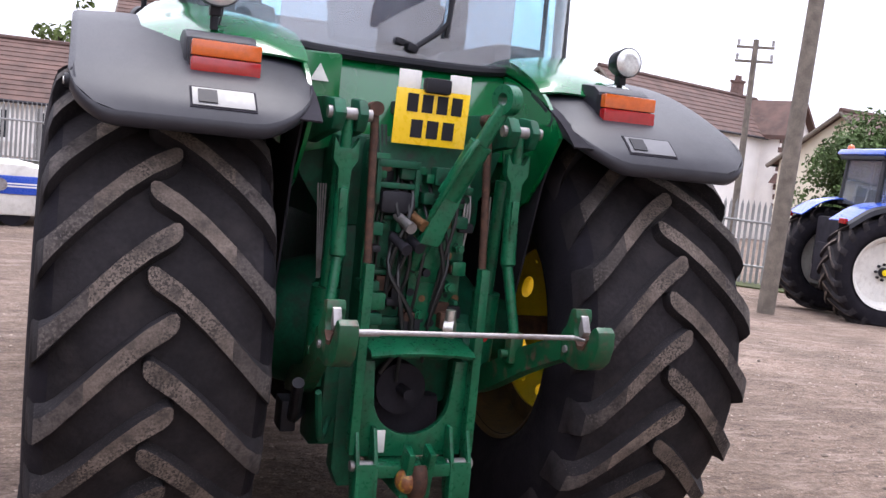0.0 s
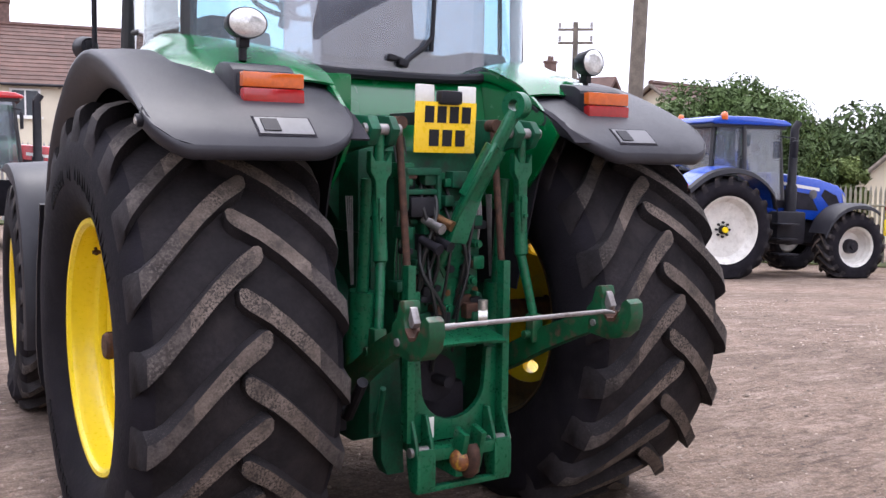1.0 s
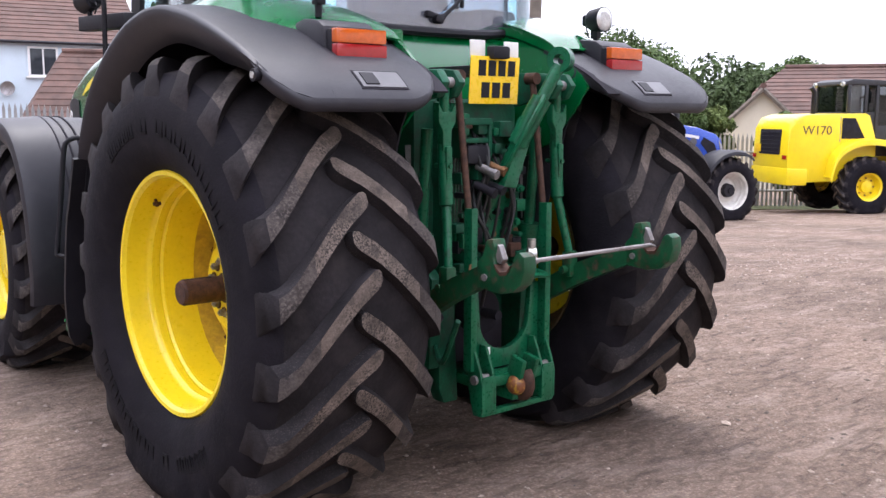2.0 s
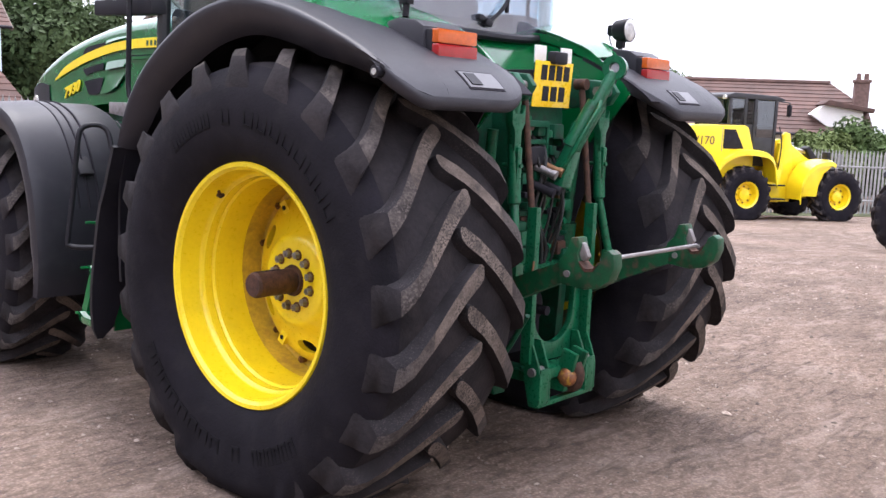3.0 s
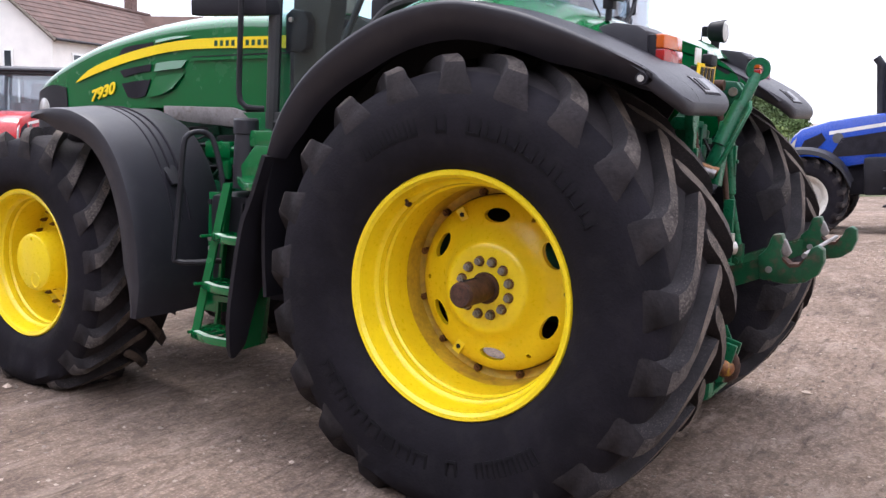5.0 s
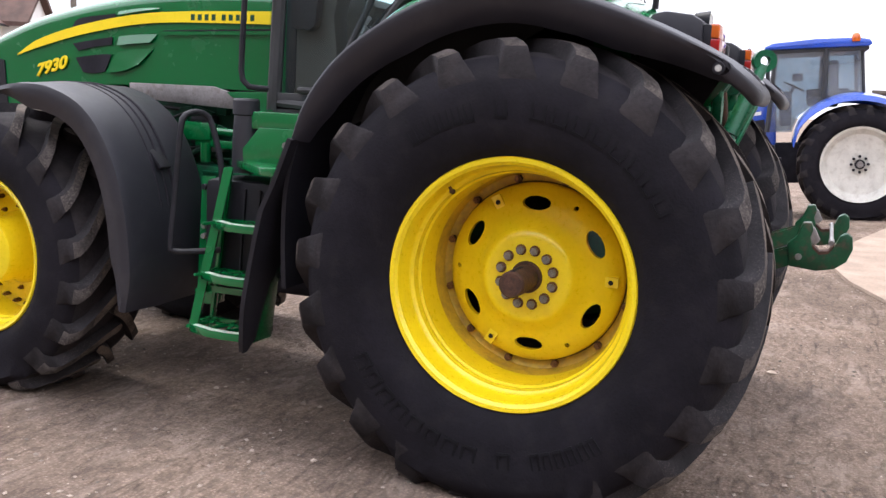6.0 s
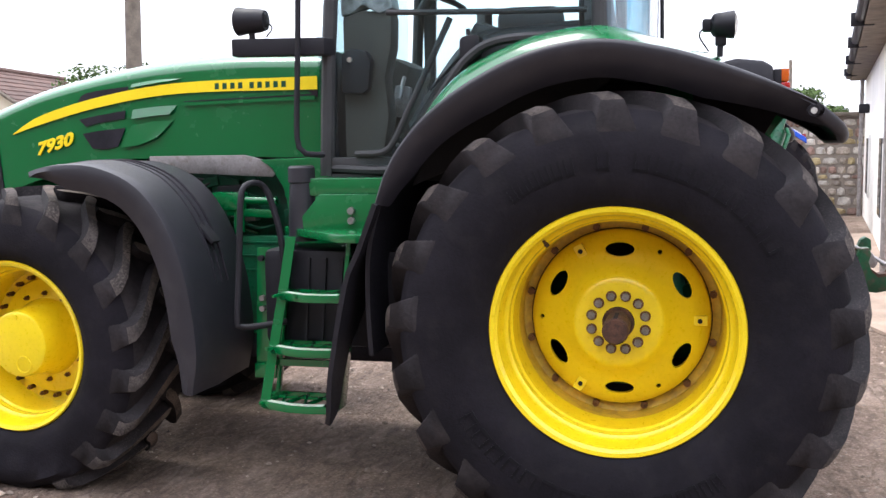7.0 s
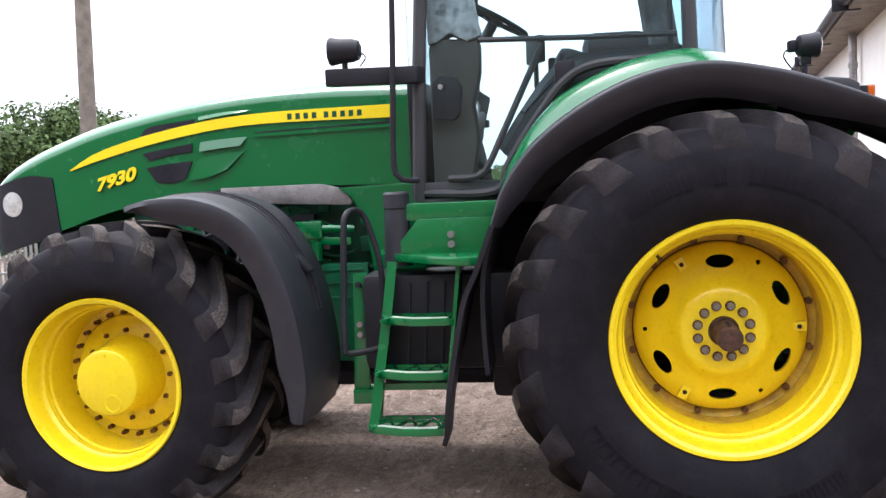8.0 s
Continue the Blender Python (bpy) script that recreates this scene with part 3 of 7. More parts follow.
def rear_rim(owner, c, out):
    """A deep-dished yellow rim; out is -1 or 1, the side that its dish faces."""
    root = pose(*c, 0, 0, 0 if out < 0 else 180)
    # barrel, drawn for a wheel that faces -x
    p = [(-0.316, 0.500), (-0.330, 0.509), (-0.338, 0.504), (-0.336, 0.488), (-0.322, 0.475), (-0.290, 0.470), (-0.236, 0.467), (-0.224, 0.462), (-0.214, 0.449), (-0.188, 0.444),
         (-0.177, 0.446), (-0.166, 0.437), (-0.10, 0.433), (-0.02, 0.432), (0.055, 0.431), (0.080, 0.426), (0.088, 0.412), (0.09, 0.37), (0.10, 0.37), (0.10, 0.452), (0.16, 0.475), (0.27, 0.48), (0.30, 0.492), (0.305, 0.505), (0.285, 0.505),
         (0.28, 0.49), (0.15, 0.485), (0.0, 0.452), (-0.15, 0.458), (-0.24, 0.480), (-0.30, 0.484)]
    shell = Shape().lathe(p, (0, 0, 0), 96, closed=True)
    # inner half of the barrel gets the yellow with shade painted in
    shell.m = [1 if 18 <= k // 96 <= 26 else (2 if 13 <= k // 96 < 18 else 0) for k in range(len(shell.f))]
    barrel = part("rim", shell, [YELLOW, SHADED_GRIMY_YELLOW, STAINED_YELLOW], owner, "deep-dished yellow steel rim", smooth=30)
    barrel.matrix_basis = root
    d = [(0.082, 0.386), (0.056, 0.383), (0.047, 0.376), (0.036, 0.360), (0.020, 0.335), (0.006, 0.300), (-0.010, 0.262), (-0.028, 0.232), (-0.050, 0.210), (-0.066, 0.196), (-0.074, 0.182), (-0.077, 0.165), (-0.077, 0.066),
         (-0.055, 0.062), (-0.045, 0.18), (0.010, 0.235), (0.035, 0.30), (0.062, 0.35), (0.086, 0.386)]
    cut = Shape()
    for k in range(6):
        a = radians(90 + 60 * k)
        ring = []
        for w in (-0.15, 0.2):
            for q in range(20):
                t = 6.283185 * q / 20
                r, e = 0.302 + 0.030 * math.sin(t), 0.062 * math.cos(t)
                ring.append((w, r * math.cos(a) - e * math.sin(a), r * math.sin(a) + e * math.cos(a)))
        cut.add(ring, [tuple(range(20))[::-1], tuple(range(20, 40))] + [(q, (q + 1) % 20, 20 + (q + 1) % 20, 20 + q) for q in range(20)])
    for k in range(6):
        a = radians(60 * k)
        y, z = 0.335 * math.cos(a), 0.335 * math.sin(a)
        cut.cyl((-0.15, y, z), (0.2, y, z), 0.0105, n=10)
    disc = part("wheel_disc", bored(Shape().lathe(d, (0, 0, 0), 96, closed=True), cut, "wheel_disc", YELLOW), YELLOW, barrel, "yellow wheel disc with six oval holes")
    nuts = []
    hexes(nuts, 0.088, 0.062, 0.405, 0.017, 12, radians(15))
    for s in nuts:
        part("rim_bolt", s, BOLT, barrel)
    nuts = []
    hexes(nuts, -0.079, -0.100, 0.116, 0.0165, 12, radians(15))
    for s in nuts:
        part("hub_nut", s, GREY_STEEL, barrel)
    for k in range(12):
        a = radians(15 + 30 * k)
        y, z = 0.116 * math.cos(a), 0.116 * math.sin(a)
        part("nut_washer", Shape().cyl((-0.076, y, z), (-0.0805, y, z), 0.0235, 0.0225, n=16), BOLT, barrel)
    # three gussets pressed into the disc beside its small holes
    for k in range(3):
        turn = Matrix.Rotation(radians(60 + 120 * k), 4, "X")
        wedge = Shape().add([turn @ Vector(v) for v in ((0.030, 0.362, -0.024), (0.030, 0.362, 0.024), (0.004, 0.366, -0.020), (0.004, 0.366, 0.020), (0.012, 0.300, -0.020), (0.012, 0.300, 0.020))],
                            [(0, 1, 3, 2), (2, 3, 5, 4), (0, 2, 4), (1, 5, 3), (0, 4, 5, 1)])
        part("rim_gusset", wedge, YELLOW, barrel)
        p0 = turn @ Vector((0.0035, 0.336, 0.0))
        p1 = turn @ Vector((0.0005, 0.336, 0.0))
        part("gusset_hole", Shape().cyl(p0, p1, 0.0105, n=10), DARK, barrel)
    part("disc_seam", Shape().lathe([(0.084, 0.3855), (0.0815, 0.3855), (0.0815, 0.3905), (0.084, 0.3905)], (0, 0, 0), 80, closed=True), RUST, barrel, "rust line where the disc meets the rim")
    u = Vector((0, 0.293, 0.363)).normalized()
    v0, v1, v2 = (Vector((x, 0, 0)) + u * r for x, r in ((-0.252, 0.470), (-0.252, 0.446), (-0.254, 0.436)))
    part("valve", Shape().cyl(v0, v1, 0.0065, n=10).cyl(v1 + Vector((0.016, 0, 0)), v1 - Vector((0.016, 0, 0)), 0.008, n=10).cyl(v1, v2, 0.009, n=10), RUST, barrel)
    part("axle_shaft", Shape().cyl((0.4, 0, 0), (-0.279, 0, 0), 0.054, n=32).cyl((-0.279, 0, 0), (-0.291, 0, 0), 0.054, 0.047, n=32).cyl((-0.2905, 0, 0), (-0.292, 0, 0), 0.012, 0.010), RUST, barrel, "rust-brown bare axle shaft end")
    part("key_slot", Shape().box((-0.215, 0.0, 0.0535), (0.13, 0.016, 0.003)), DARK, barrel)
    part("axle_collar", Shape().cyl((-0.070, 0, 0), (-0.092, 0, 0), 0.070, 0.064, n=32), RUST, barrel)
    return barrel


def sidewall_marks(owner, c, x, r, spans, height):
    """Raised hollow blocks in arcs on a tyre's wall, in place of its moulded marks."""
    out = math.copysign(0.0022, x)
    for a0, a1, count in spans:
        for k in range(count):
            t0 = radians(a0 + (a1 - a0) * k / count)
            t1 = radians(a0 + (a1 - a0) * (k + 0.74) / count)
            w = min(0.24, 0.010 / (r * (t1 - t0)))
            s = Shape()
            for u0, u1, h0, h1 in ((0, 1, 0, 0.14), (0, 1, 0.86, 1), (0, w, 0.14, 0.86), (1 - w, 1, 0.14, 0.86)):
                verts = []
                for deep in (6, -1):
                    for h in (h0, h1):
                        rr = r + height * h
                        xx = x + out * (1 if deep < 0 else -5) - math.copysign(0.006 * abs(h - 0.45) ** 2 * 4, x)
                        verts += [(xx, c[1] + rr * math.cos(t), c[2] + rr * math.sin(t)) for t in (t0 + (t1 - t0) * u0, t0 + (t1 - t0) * (u0 + u1) / 2, t0 + (t1 - t0) * u1)]
                s.add(verts, [(0, 1, 4, 3), (1, 2, 5, 4), (6, 9, 10, 7), (7, 10, 11, 8), (0, 6, 7, 1), (1, 7, 8, 2), (3, 4, 10, 9), (4, 5, 11, 10), (0, 3, 9, 6), (2, 8, 11, 5)])
            part("sidewall_mark", s, LETTER, owner)


def front_rim(owner, c, out):
    root = pose(*c, 0, 0, (0 if out < 0 else 180) - STEER)
    p = [(-0.232, 0.410), (-0.250, 0.420), (-0.258, 0.413), (-0.250, 0.394), (-0.225, 0.384), (-0.178, 0.381), (-0.166, 0.375), (-0.156, 0.364), (-0.132, 0.360), (-0.122, 0.362), (-0.110, 0.353), (-0.02, 0.347), (0.05, 0.342),
         (0.06, 0.28), (0.075, 0.28), (0.08, 0.36), (0.2, 0.385), (0.235, 0.40), (0.24, 0.418), (0.225, 0.418), (0.21, 0.40), (0.0, 0.365), (-0.2, 0.40)]
    barrel = part("front_rim", Shape().lathe(p, (0, 0, 0), 80, closed=True), YELLOW, owner, "yellow steel front rim", smooth=30)
    barrel.matrix_basis = root
    d = [(0.052, 0.30), (0.035, 0.29), (0.030, 0.26), (0.020, 0.245), (0.015, 0.17), (0.05, 0.16), (0.07, 0.25), (0.075, 0.30)]
    part("wheel_disc", Shape().lathe(d, (0, 0, 0), 80, closed=True), YELLOW, barrel)
    part("hub_cap", Shape().lathe([(0.05, 0.20), (0.0, 0.195), (-0.03, 0.178), (-0.06, 0.172), (-0.178, 0.166), (-0.194, 0.159), (-0.200, 0.147), (-0.202, 0.001)], (0, 0, 0), 56)
         .cyl((-0.198, 0.0, 0.135), (-0.208, 0.0, 0.135), 0.010, n=8).lathe([(-0.200, 0.045), (-0.2045, 0.043), (-0.2045, 0.038), (-0.200, 0.036)], (0, -0.03, -0.10), 24), YELLOW, barrel, "yellow domed planetary hub cap")
    nuts = []
    hexes(nuts, 0.045, 0.005, 0.222, 0.013, 12)
    hexes(nuts, 0.055, 0.020, 0.310, 0.013, 24, 0.2)
    for s in nuts:
        part("wheel_bolt", s, BOLT, barrel)
    return barrel


# ---- the green tractor ----
jd = thing("green_tractor", "large green farm tractor with yellow wheels parked on gravel", "tractor")
AX, FX, FY, FZ, STEER = 0.878, 0.885, 2.874, 0.700, 3.7
for hand in (-1, 1):
    body = tyre(jd, "rear_tyre", (hand * 0.945, 0, AX), 0.968, 0.775, 0.497, 21, 0.050, 0.074, 0.36, True, "wide black tractor tyre with dusty worn chevron lugs")
    rear_rim(jd, (hand * 0.93, 0, AX), hand)
    if hand < 0:
        sidewall_marks(body, (0, 0, AX), -1.3345, 0.652, ((53, 78, 6), (84, 90, 1), (96, 152, 8), (233, 258, 6), (264, 270, 1), (276, 332, 8)), 0.080)
    body = tyre(jd, "front_tyre", (hand * FX, FY, FZ), 0.765, 0.585, 0.400, 19, 0.046, 0.062, 0.28, True, "black front tractor tyre with chevron lugs")
    hub = Matrix.Translation((hand * FX, FY, FZ))
    body.matrix_basis = hub @ Matrix.Rotation(radians(-STEER), 4, "Z") @ hub.inverted()
    front_rim(jd, (hand * FX, FY, FZ), hand)

# rear fenders: a dark plastic outer arch and drooping tail, a green crown inside
ARCH = [(0.99, 1.40), (0.95, 1.52), (0.88, 1.64), (0.76, 1.77), (0.57, 1.90), (0.34, 2.00), (0.08, 2.04), (-0.18, 2.00), (-0.36, 1.945), (-0.56, 1.866), (-0.72, 1.787), (-0.83, 1.705), (-0.862, 1.658)]


def rear_fender(hand):
    line = curve_at(ARCH, 90)
    N = len(line)

    def along(x, s, d=0.0):
        """A point of the fender's skin at half-width x and share s of its length, d below the skin."""
        y, z = (float(np.interp(s * (N - 1), np.arange(N), line[:, k])) for k in (0, 1))
        L = math.hypot(y, z - AX)
        lift = 0.012 * min(1.0, max(0.0, (1.22 - x) / 0.12)) - d
        sag = 0.03 * max(0.0, (0.70 - x) / 0.235) ** 2 * min(1.0, max(0.0, (s - 0.6) / 0.25))
        return Vector((hand * x, y + y / L * lift, z + (z - AX) / L * lift - sag))

    def end(x):
        """Where the skin ends at half-width x, with rounded corners."""
        a, b = min(1.0, max(0.0, (x - 1.10) / 0.155)), min(1.0, max(0.0, (0.70 - x) / 0.234))
        return 1.0 - 0.085 * (1 - math.sqrt(max(0.0, 1 - a * a))) - 0.17 * (1 - math.sqrt(max(0.0, 1 - b * b)))

    share = lambda y0: float(np.interp(-y0, -line[:, 0], np.arange(N))) / (N - 1)
    lips = ((1.165, 1.0), (1.200, 0.78), (1.230, 0.54), (1.250, 0.30), (1.259, 0.13), (1.254, 0.035), (1.235, 0.0), (1.18, 0.0), (1.12, 0.0), (1.03, 0.0))
    rows = []
    for k in np.linspace(0, 1, 60):
        lw = np.interp(k, [0, 0.08, 0.3, 0.75, 0.93, 1], [0.05, 0.11, 0.155, 0.15, 0.09, 0.03])
        rows.append([along(x, k * end(x), lw * d) for x, d in lips])
    s = Shape().sheet(rows if hand < 0 else [r[::-1] for r in rows], 0.016)
    xs = np.linspace(1.03, 0.466, 16)
    rows = []
    for k in np.linspace(0, 1, 22):
        row = []
        for x in xs:
            s0 = share(np.interp(x, [0.466, 0.55, 0.66, 0.93, 1.03], [-0.42, -0.44, -0.46, -0.40, -0.30]))
            row.append(along(x, s0 + (end(x) - s0) * k))
        rows.append(row)
    s.sheet(rows if hand < 0 else [r[::-1] for r in rows], 0.016)
    edge = [along(x, end(x)) for x in np.linspace(1.252, 0.468, 44)]
    back = [along(x, end(x) - 0.02) for x in np.linspace(1.252, 0.468, 44)]
    rows = []
    for t, n in ((0, 0), (0.010, 0.003), (0.018, 0.009), (0.024, 0.019), (0.026, 0.031), (0.023, 0.042), (0.014, 0.050), (0.0, 0.053)):
        row = []
        for p, q in zip(edge, back):
            tan = (p - q).normalized()
            nrm = Vector((0, p.y, p.z - AX)).normalized()
            row.append(p + tan * t - nrm * n)
        rows.append(row)
    s.sheet(rows if hand < 0 else rows[::-1], 0.01)
    dark = part("fender", s, PLASTIC, jd, "dark grey plastic rear fender extension", smooth=60)
    # green crown between the dark arch and the cab
    rows = []
    for y, z in [p for p in line if p[0] > -0.545][::2]:
        A = np.interp(y, [-0.545, -0.45, -0.25, 0.3, 0.7, 0.99], [0.006, 0.062, 0.066, 0.085, 0.115, 0.06])
        outer = np.interp(y, [-0.545, -0.48, -0.40, -0.28], [0.78, 0.86, 0.95, 1.035])
        inner = np.interp(y, [-0.14, -0.10, 0.0, 0.1], [0.465, 0.50, 0.74, 0.86])
        row = []
        for t in np.linspace(0, 1, 10):
            x = outer + (inner - outer) * t
            row.append((hand * x, y, z + 0.010 + A * math.sin(t * 2.55)))
        rows.append(row if hand < 0 else row[::-1])
    part("fender_crown", Shape().sheet(rows, 0.01), GREEN, jd, "glossy green fender crown", smooth=50)
    # walls that close the fender towards the cab and the deck
    wall = [(-0.70, 1.735), (-0.66, 1.79), (-0.55, 1.882), (-0.42, 1.968), (-0.34, 1.998), (-0.25, 2.028), (0.10, 2.06), (0.10, 1.45), (-0.28, 1.40), (-0.46, 1.47), (-0.61, 1.62)]
    part("fender_wall", Shape().prism(wall, "x", hand * 0.47, hand * 0.485), GREEN, jd)
    if hand < 0:
        face = [(0.286, 1.968), (0.30, 1.975), (0.47, 1.972), (0.60, 1.93), (0.70, 1.87), (0.66, 1.76), (0.52, 1.62), (0.44, 1.58), (0.286, 1.62)]
        part("shoulder_panel", Shape().prism([(hand * x, z) for x, z in face], "y", -0.30, -0.14, 0.006), GREEN, jd)
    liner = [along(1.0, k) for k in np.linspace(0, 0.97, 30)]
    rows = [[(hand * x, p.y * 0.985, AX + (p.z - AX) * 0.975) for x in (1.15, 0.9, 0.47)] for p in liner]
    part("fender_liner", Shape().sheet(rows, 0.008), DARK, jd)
    # dark plate added over the green wall so the arch looks black inside
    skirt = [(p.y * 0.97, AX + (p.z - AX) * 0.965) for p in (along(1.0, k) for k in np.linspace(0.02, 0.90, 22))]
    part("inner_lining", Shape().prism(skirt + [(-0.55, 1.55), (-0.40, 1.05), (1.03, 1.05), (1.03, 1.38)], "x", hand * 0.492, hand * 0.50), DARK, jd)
    # the lamp pod and the lamp
    pod = [(-0.41, 1.960), (-0.47, 1.972), (-0.57, 1.960), (-0.612, 1.937), (-0.622, 1.80), (-0.57, 1.80), (-0.40, 1.90)]
    part("lamp_pod", Shape().prism(pod, "x", hand * 0.665, hand * 0.905, 0.018), PLASTIC, dark)
    part("lamp_back", Shape().box((hand * 0.775, -0.629, 1.868), (0.236, 0.035, 0.112), bevel=0.008), BLACK_PLASTIC, dark)
    part("indicator_lens", Shape().box((hand * 0.775, -0.655, 1.899), (0.230, 0.042, 0.054), bevel=0.008), ORANGE_LENS, dark, "orange indicator lens")
    part("brake_lens", Shape().box((hand * 0.775, -0.657, 1.843), (0.230, 0.046, 0.054), bevel=0.008), RED_LENS, dark, "red tail lamp lens")
    # reflector sticker on the tail, with its small socket
    def on_tail(x0, x1, y0, y1, lift):
        grid = [[along(x, share(y), -lift) for x in np.linspace(x0, x1, 6)] for y in np.linspace(y0, y1, 5)]
        return Shape().sheet(grid if hand < 0 else [r[::-1] for r in grid], 0.005)

    part("tail_patch", on_tail(0.900, 0.690, -0.766, -0.842, 0.0025), DARK, dark)
    part("tail_sticker", on_tail(0.893, 0.697, -0.771, -0.837, 0.0045), STICKER, dark, "grey sticker with a small black socket")
    a, b = (0.875, 0.815) if hand < 0 else (0.772, 0.712)
    part("socket", on_tail(a, b, -0.780, -0.828, 0.008), BLACK_PLASTIC, dark)
    # side marker
    part("side_marker", Shape().cyl((hand * 1.22, -0.725, 1.745), (hand * 1.268, -0.725, 1.742), 0.022, n=16), BLACK_PLASTIC, dark)
    part("marker_lens", Shape().cyl((hand * 1.267, -0.725, 1.742), (hand * 1.272, -0.725, 1.742), 0.012, n=16), LAMP_LENS, dark)
    # work lamp on the crown
    lx, ly, lz = (-0.79, -0.42, 2.12) if hand < 0 else (0.90, -0.38, 2.085)
    spot = Matrix.Translation((lx, ly, lz)) @ Matrix.Diagonal((1.18 if hand < 0 else 0.95, 1, 0.88 if hand < 0 else 0.95, 1))
    lamp = part("work_lamp", Shape().tube([(0, 0.052, 0), (0, 0.045, 0), (0, 0.035, 0), (0, 0.0, 0), (0, -0.034, 0), (0, -0.042, 0)], 0.06, 28, radii=[0.036, 0.050, 0.056, 0.060, 0.066, 0.065]).box((0, 0.066, 0), (0.05, 0.045, 0.06), bevel=0.012), BLACK_PLASTIC, jd, "black work lamp on a short stalk")
    lamp.matrix_basis = spot
    part("lamp_lens", Shape().lathe([(0.0, 0.062), (-0.008, 0.05), (-0.014, 0.03), (-0.016, 0.001)], (0, 0, 0), 28), LAMP_LENS, lamp).matrix_basis = pose(0, -0.041, 0, 0, 0, 90)
    part("lamp_stalk", Shape().box((0, 0.012, -0.075), (0.034, 0.045, 0.045), bevel=0.006).cyl((0, 0.015, -0.15), (0, 0.012, -0.07), 0.013).tube(curve_at([(0, 0.07, 0), (0.03, 0.10, -0.04), (0.02, 0.06, -0.12)], 8), 0.004, 6), BLACK_PLASTIC, lamp)


rear_fender(-1)
rear_fender(1)

# deck and tail of the cab
part("rear_deck", Shape().prism([(-0.08, 2.0), (-0.115, 1.994), (-0.135, 1.975), (-0.215, 1.62), (-0.08, 1.62)], "x", -0.47, 0.47, 0.008), GREEN, jd, "green panel below the rear window")
part("back_panel", Shape().prism([(-0.45, 1.66), (0.45, 1.66), (0.40, 1.50), (0.30, 1.35), (-0.30, 1.35), (-0.40, 1.50)], "y", -0.235, -0.215, 0.006), GREEN_DULL, jd)
part("plate_arm", Shape().box((0.0, -0.36, 1.80), (0.07, 0.42, 0.05), bevel=0.006), BLACK_PLASTIC, jd)
part("warning_triangle", Shape().prism([(-0.036, -0.032), (0.036, -0.032), (0.0, 0.034)], "y", -0.004, 0.004), WHITE_PLASTIC, jd, "small white triangular sticker").matrix_basis = pose(-0.372, -0.306, 1.895)
plate = part("number_plate", Shape().box((-0.008, -0.585, 1.757), (0.288, 0.006, 0.203), (4, 0, 0), 0.002), PLATE, jd, "yellow number plate")
bars = ((-0.087, 1.808, 0.052), (-0.029, 1.808, 0.052), (0.029, 1.808, 0.052), (0.087, 1.808, 0.052), (-0.062, 1.715, 0.056), (0.0, 1.715, 0.056), (0.062, 1.715, 0.056))
for x, z, w in bars:
    part("plate_bar", Shape().box((x, -0.5895 - (z - 1.757) * 0.07, z), (w * 0.8, 0.003, 0.066), (4, 0, 0)), BLACK_PLASTIC, plate)
for x in (-0.10, 0.10):
    part("plate_bracket", Shape().box((x, -0.575, 1.888), (0.085, 0.008, 0.075), bevel=0.003), WHITE_PLASTIC, plate)
part("plate_lamp", Shape().box((0.0, -0.60, 1.875), (0.10, 0.05, 0.055), bevel=0.012), BLACK_PLASTIC, plate)

part("plate_backing", Shape().box((0.0, -0.553, 1.77), (0.10, 0.055, 0.16), bevel=0.006), BLACK_PLASTIC, plate)

# transmission, axle and lift gear
part("transmission_housing", Shape().box((0, 0.15, 0.98), (0.50, 1.10, 0.72), bevel=0.05), GREEN_DULL, jd, "grimy green transmission casting")
part("hitch_casting", Shape().box((0, -0.42, 1.27), (0.40, 0.20, 0.80), bevel=0.04), GREEN_DULL, jd)
part("lift_housing", Shape().box((0, 0.3, 1.5), (0.62, 1.4, 0.36), bevel=0.05), GREEN_DULL, jd)
part("gearbox", Shape().box((0, 1.6, 0.95), (0.46, 1.9, 0.5), bevel=0.06), GREEN_DULL, jd)
for hand in (-1, 1):
    part("axle_housing", Shape().tube([(hand * 0.2, 0, AX), (hand * 0.42, 0, AX), (hand * 0.5, 0, AX), (hand * 0.66, 0, AX)], 0.2, 24, radii=[0.30, 0.24, 0.16, 0.15]), GREEN_DULL, jd)
rng = random.Random(4)
for k in range(64):
    x, z = rng.uniform(-0.19, 0.19), rng.uniform(0.92, 1.62)
    size = (rng.uniform(0.02, 0.08), rng.uniform(0.02, 0.10), rng.uniform(0.02, 0.07))
    part("valve_block", Shape().box((x, -0.50 - size[1] / 2, z), size, bevel=0.008), (GREEN_DULL, GREEN_HITCH, BLACK_PLASTIC, GREEN_DULL)[k % 4] if k % 9 else RUST, jd)
for k in range(9):
    x0, z0 = rng.uniform(-0.17, 0.12), rng.uniform(1.3, 1.60)
    pts = [(x0, -0.52, z0), (x0 + rng.uniform(-0.05, 0.05), -0.60, z0 - 0.15), (x0 + rng.uniform(-0.07, 0.07), -0.60, z0 - 0.35), (x0 + rng.uniform(-0.05, 0.05), -0.54, z0 - 0.55)]
    part("hydraulic_hose", Shape().tube(curve_at(pts, 14), rng.uniform(0.006, 0.010), 8), HOSE, jd)
for k, (x, z) in enumerate(((-0.10, 1.39), (-0.05, 1.40), (-0.11, 1.31), (-0.06, 1.32))):
    part("coupler", Shape().cyl((x, -0.58, z), (x + 0.02, -0.66, z - 0.03), 0.018).cyl((x + 0.02, -0.66, z - 0.03), (x + 0.025, -0.68, z - 0.037), 0.022), (GREY_STEEL, BOLT, DARK, BLACK_PLASTIC)[k], jd)
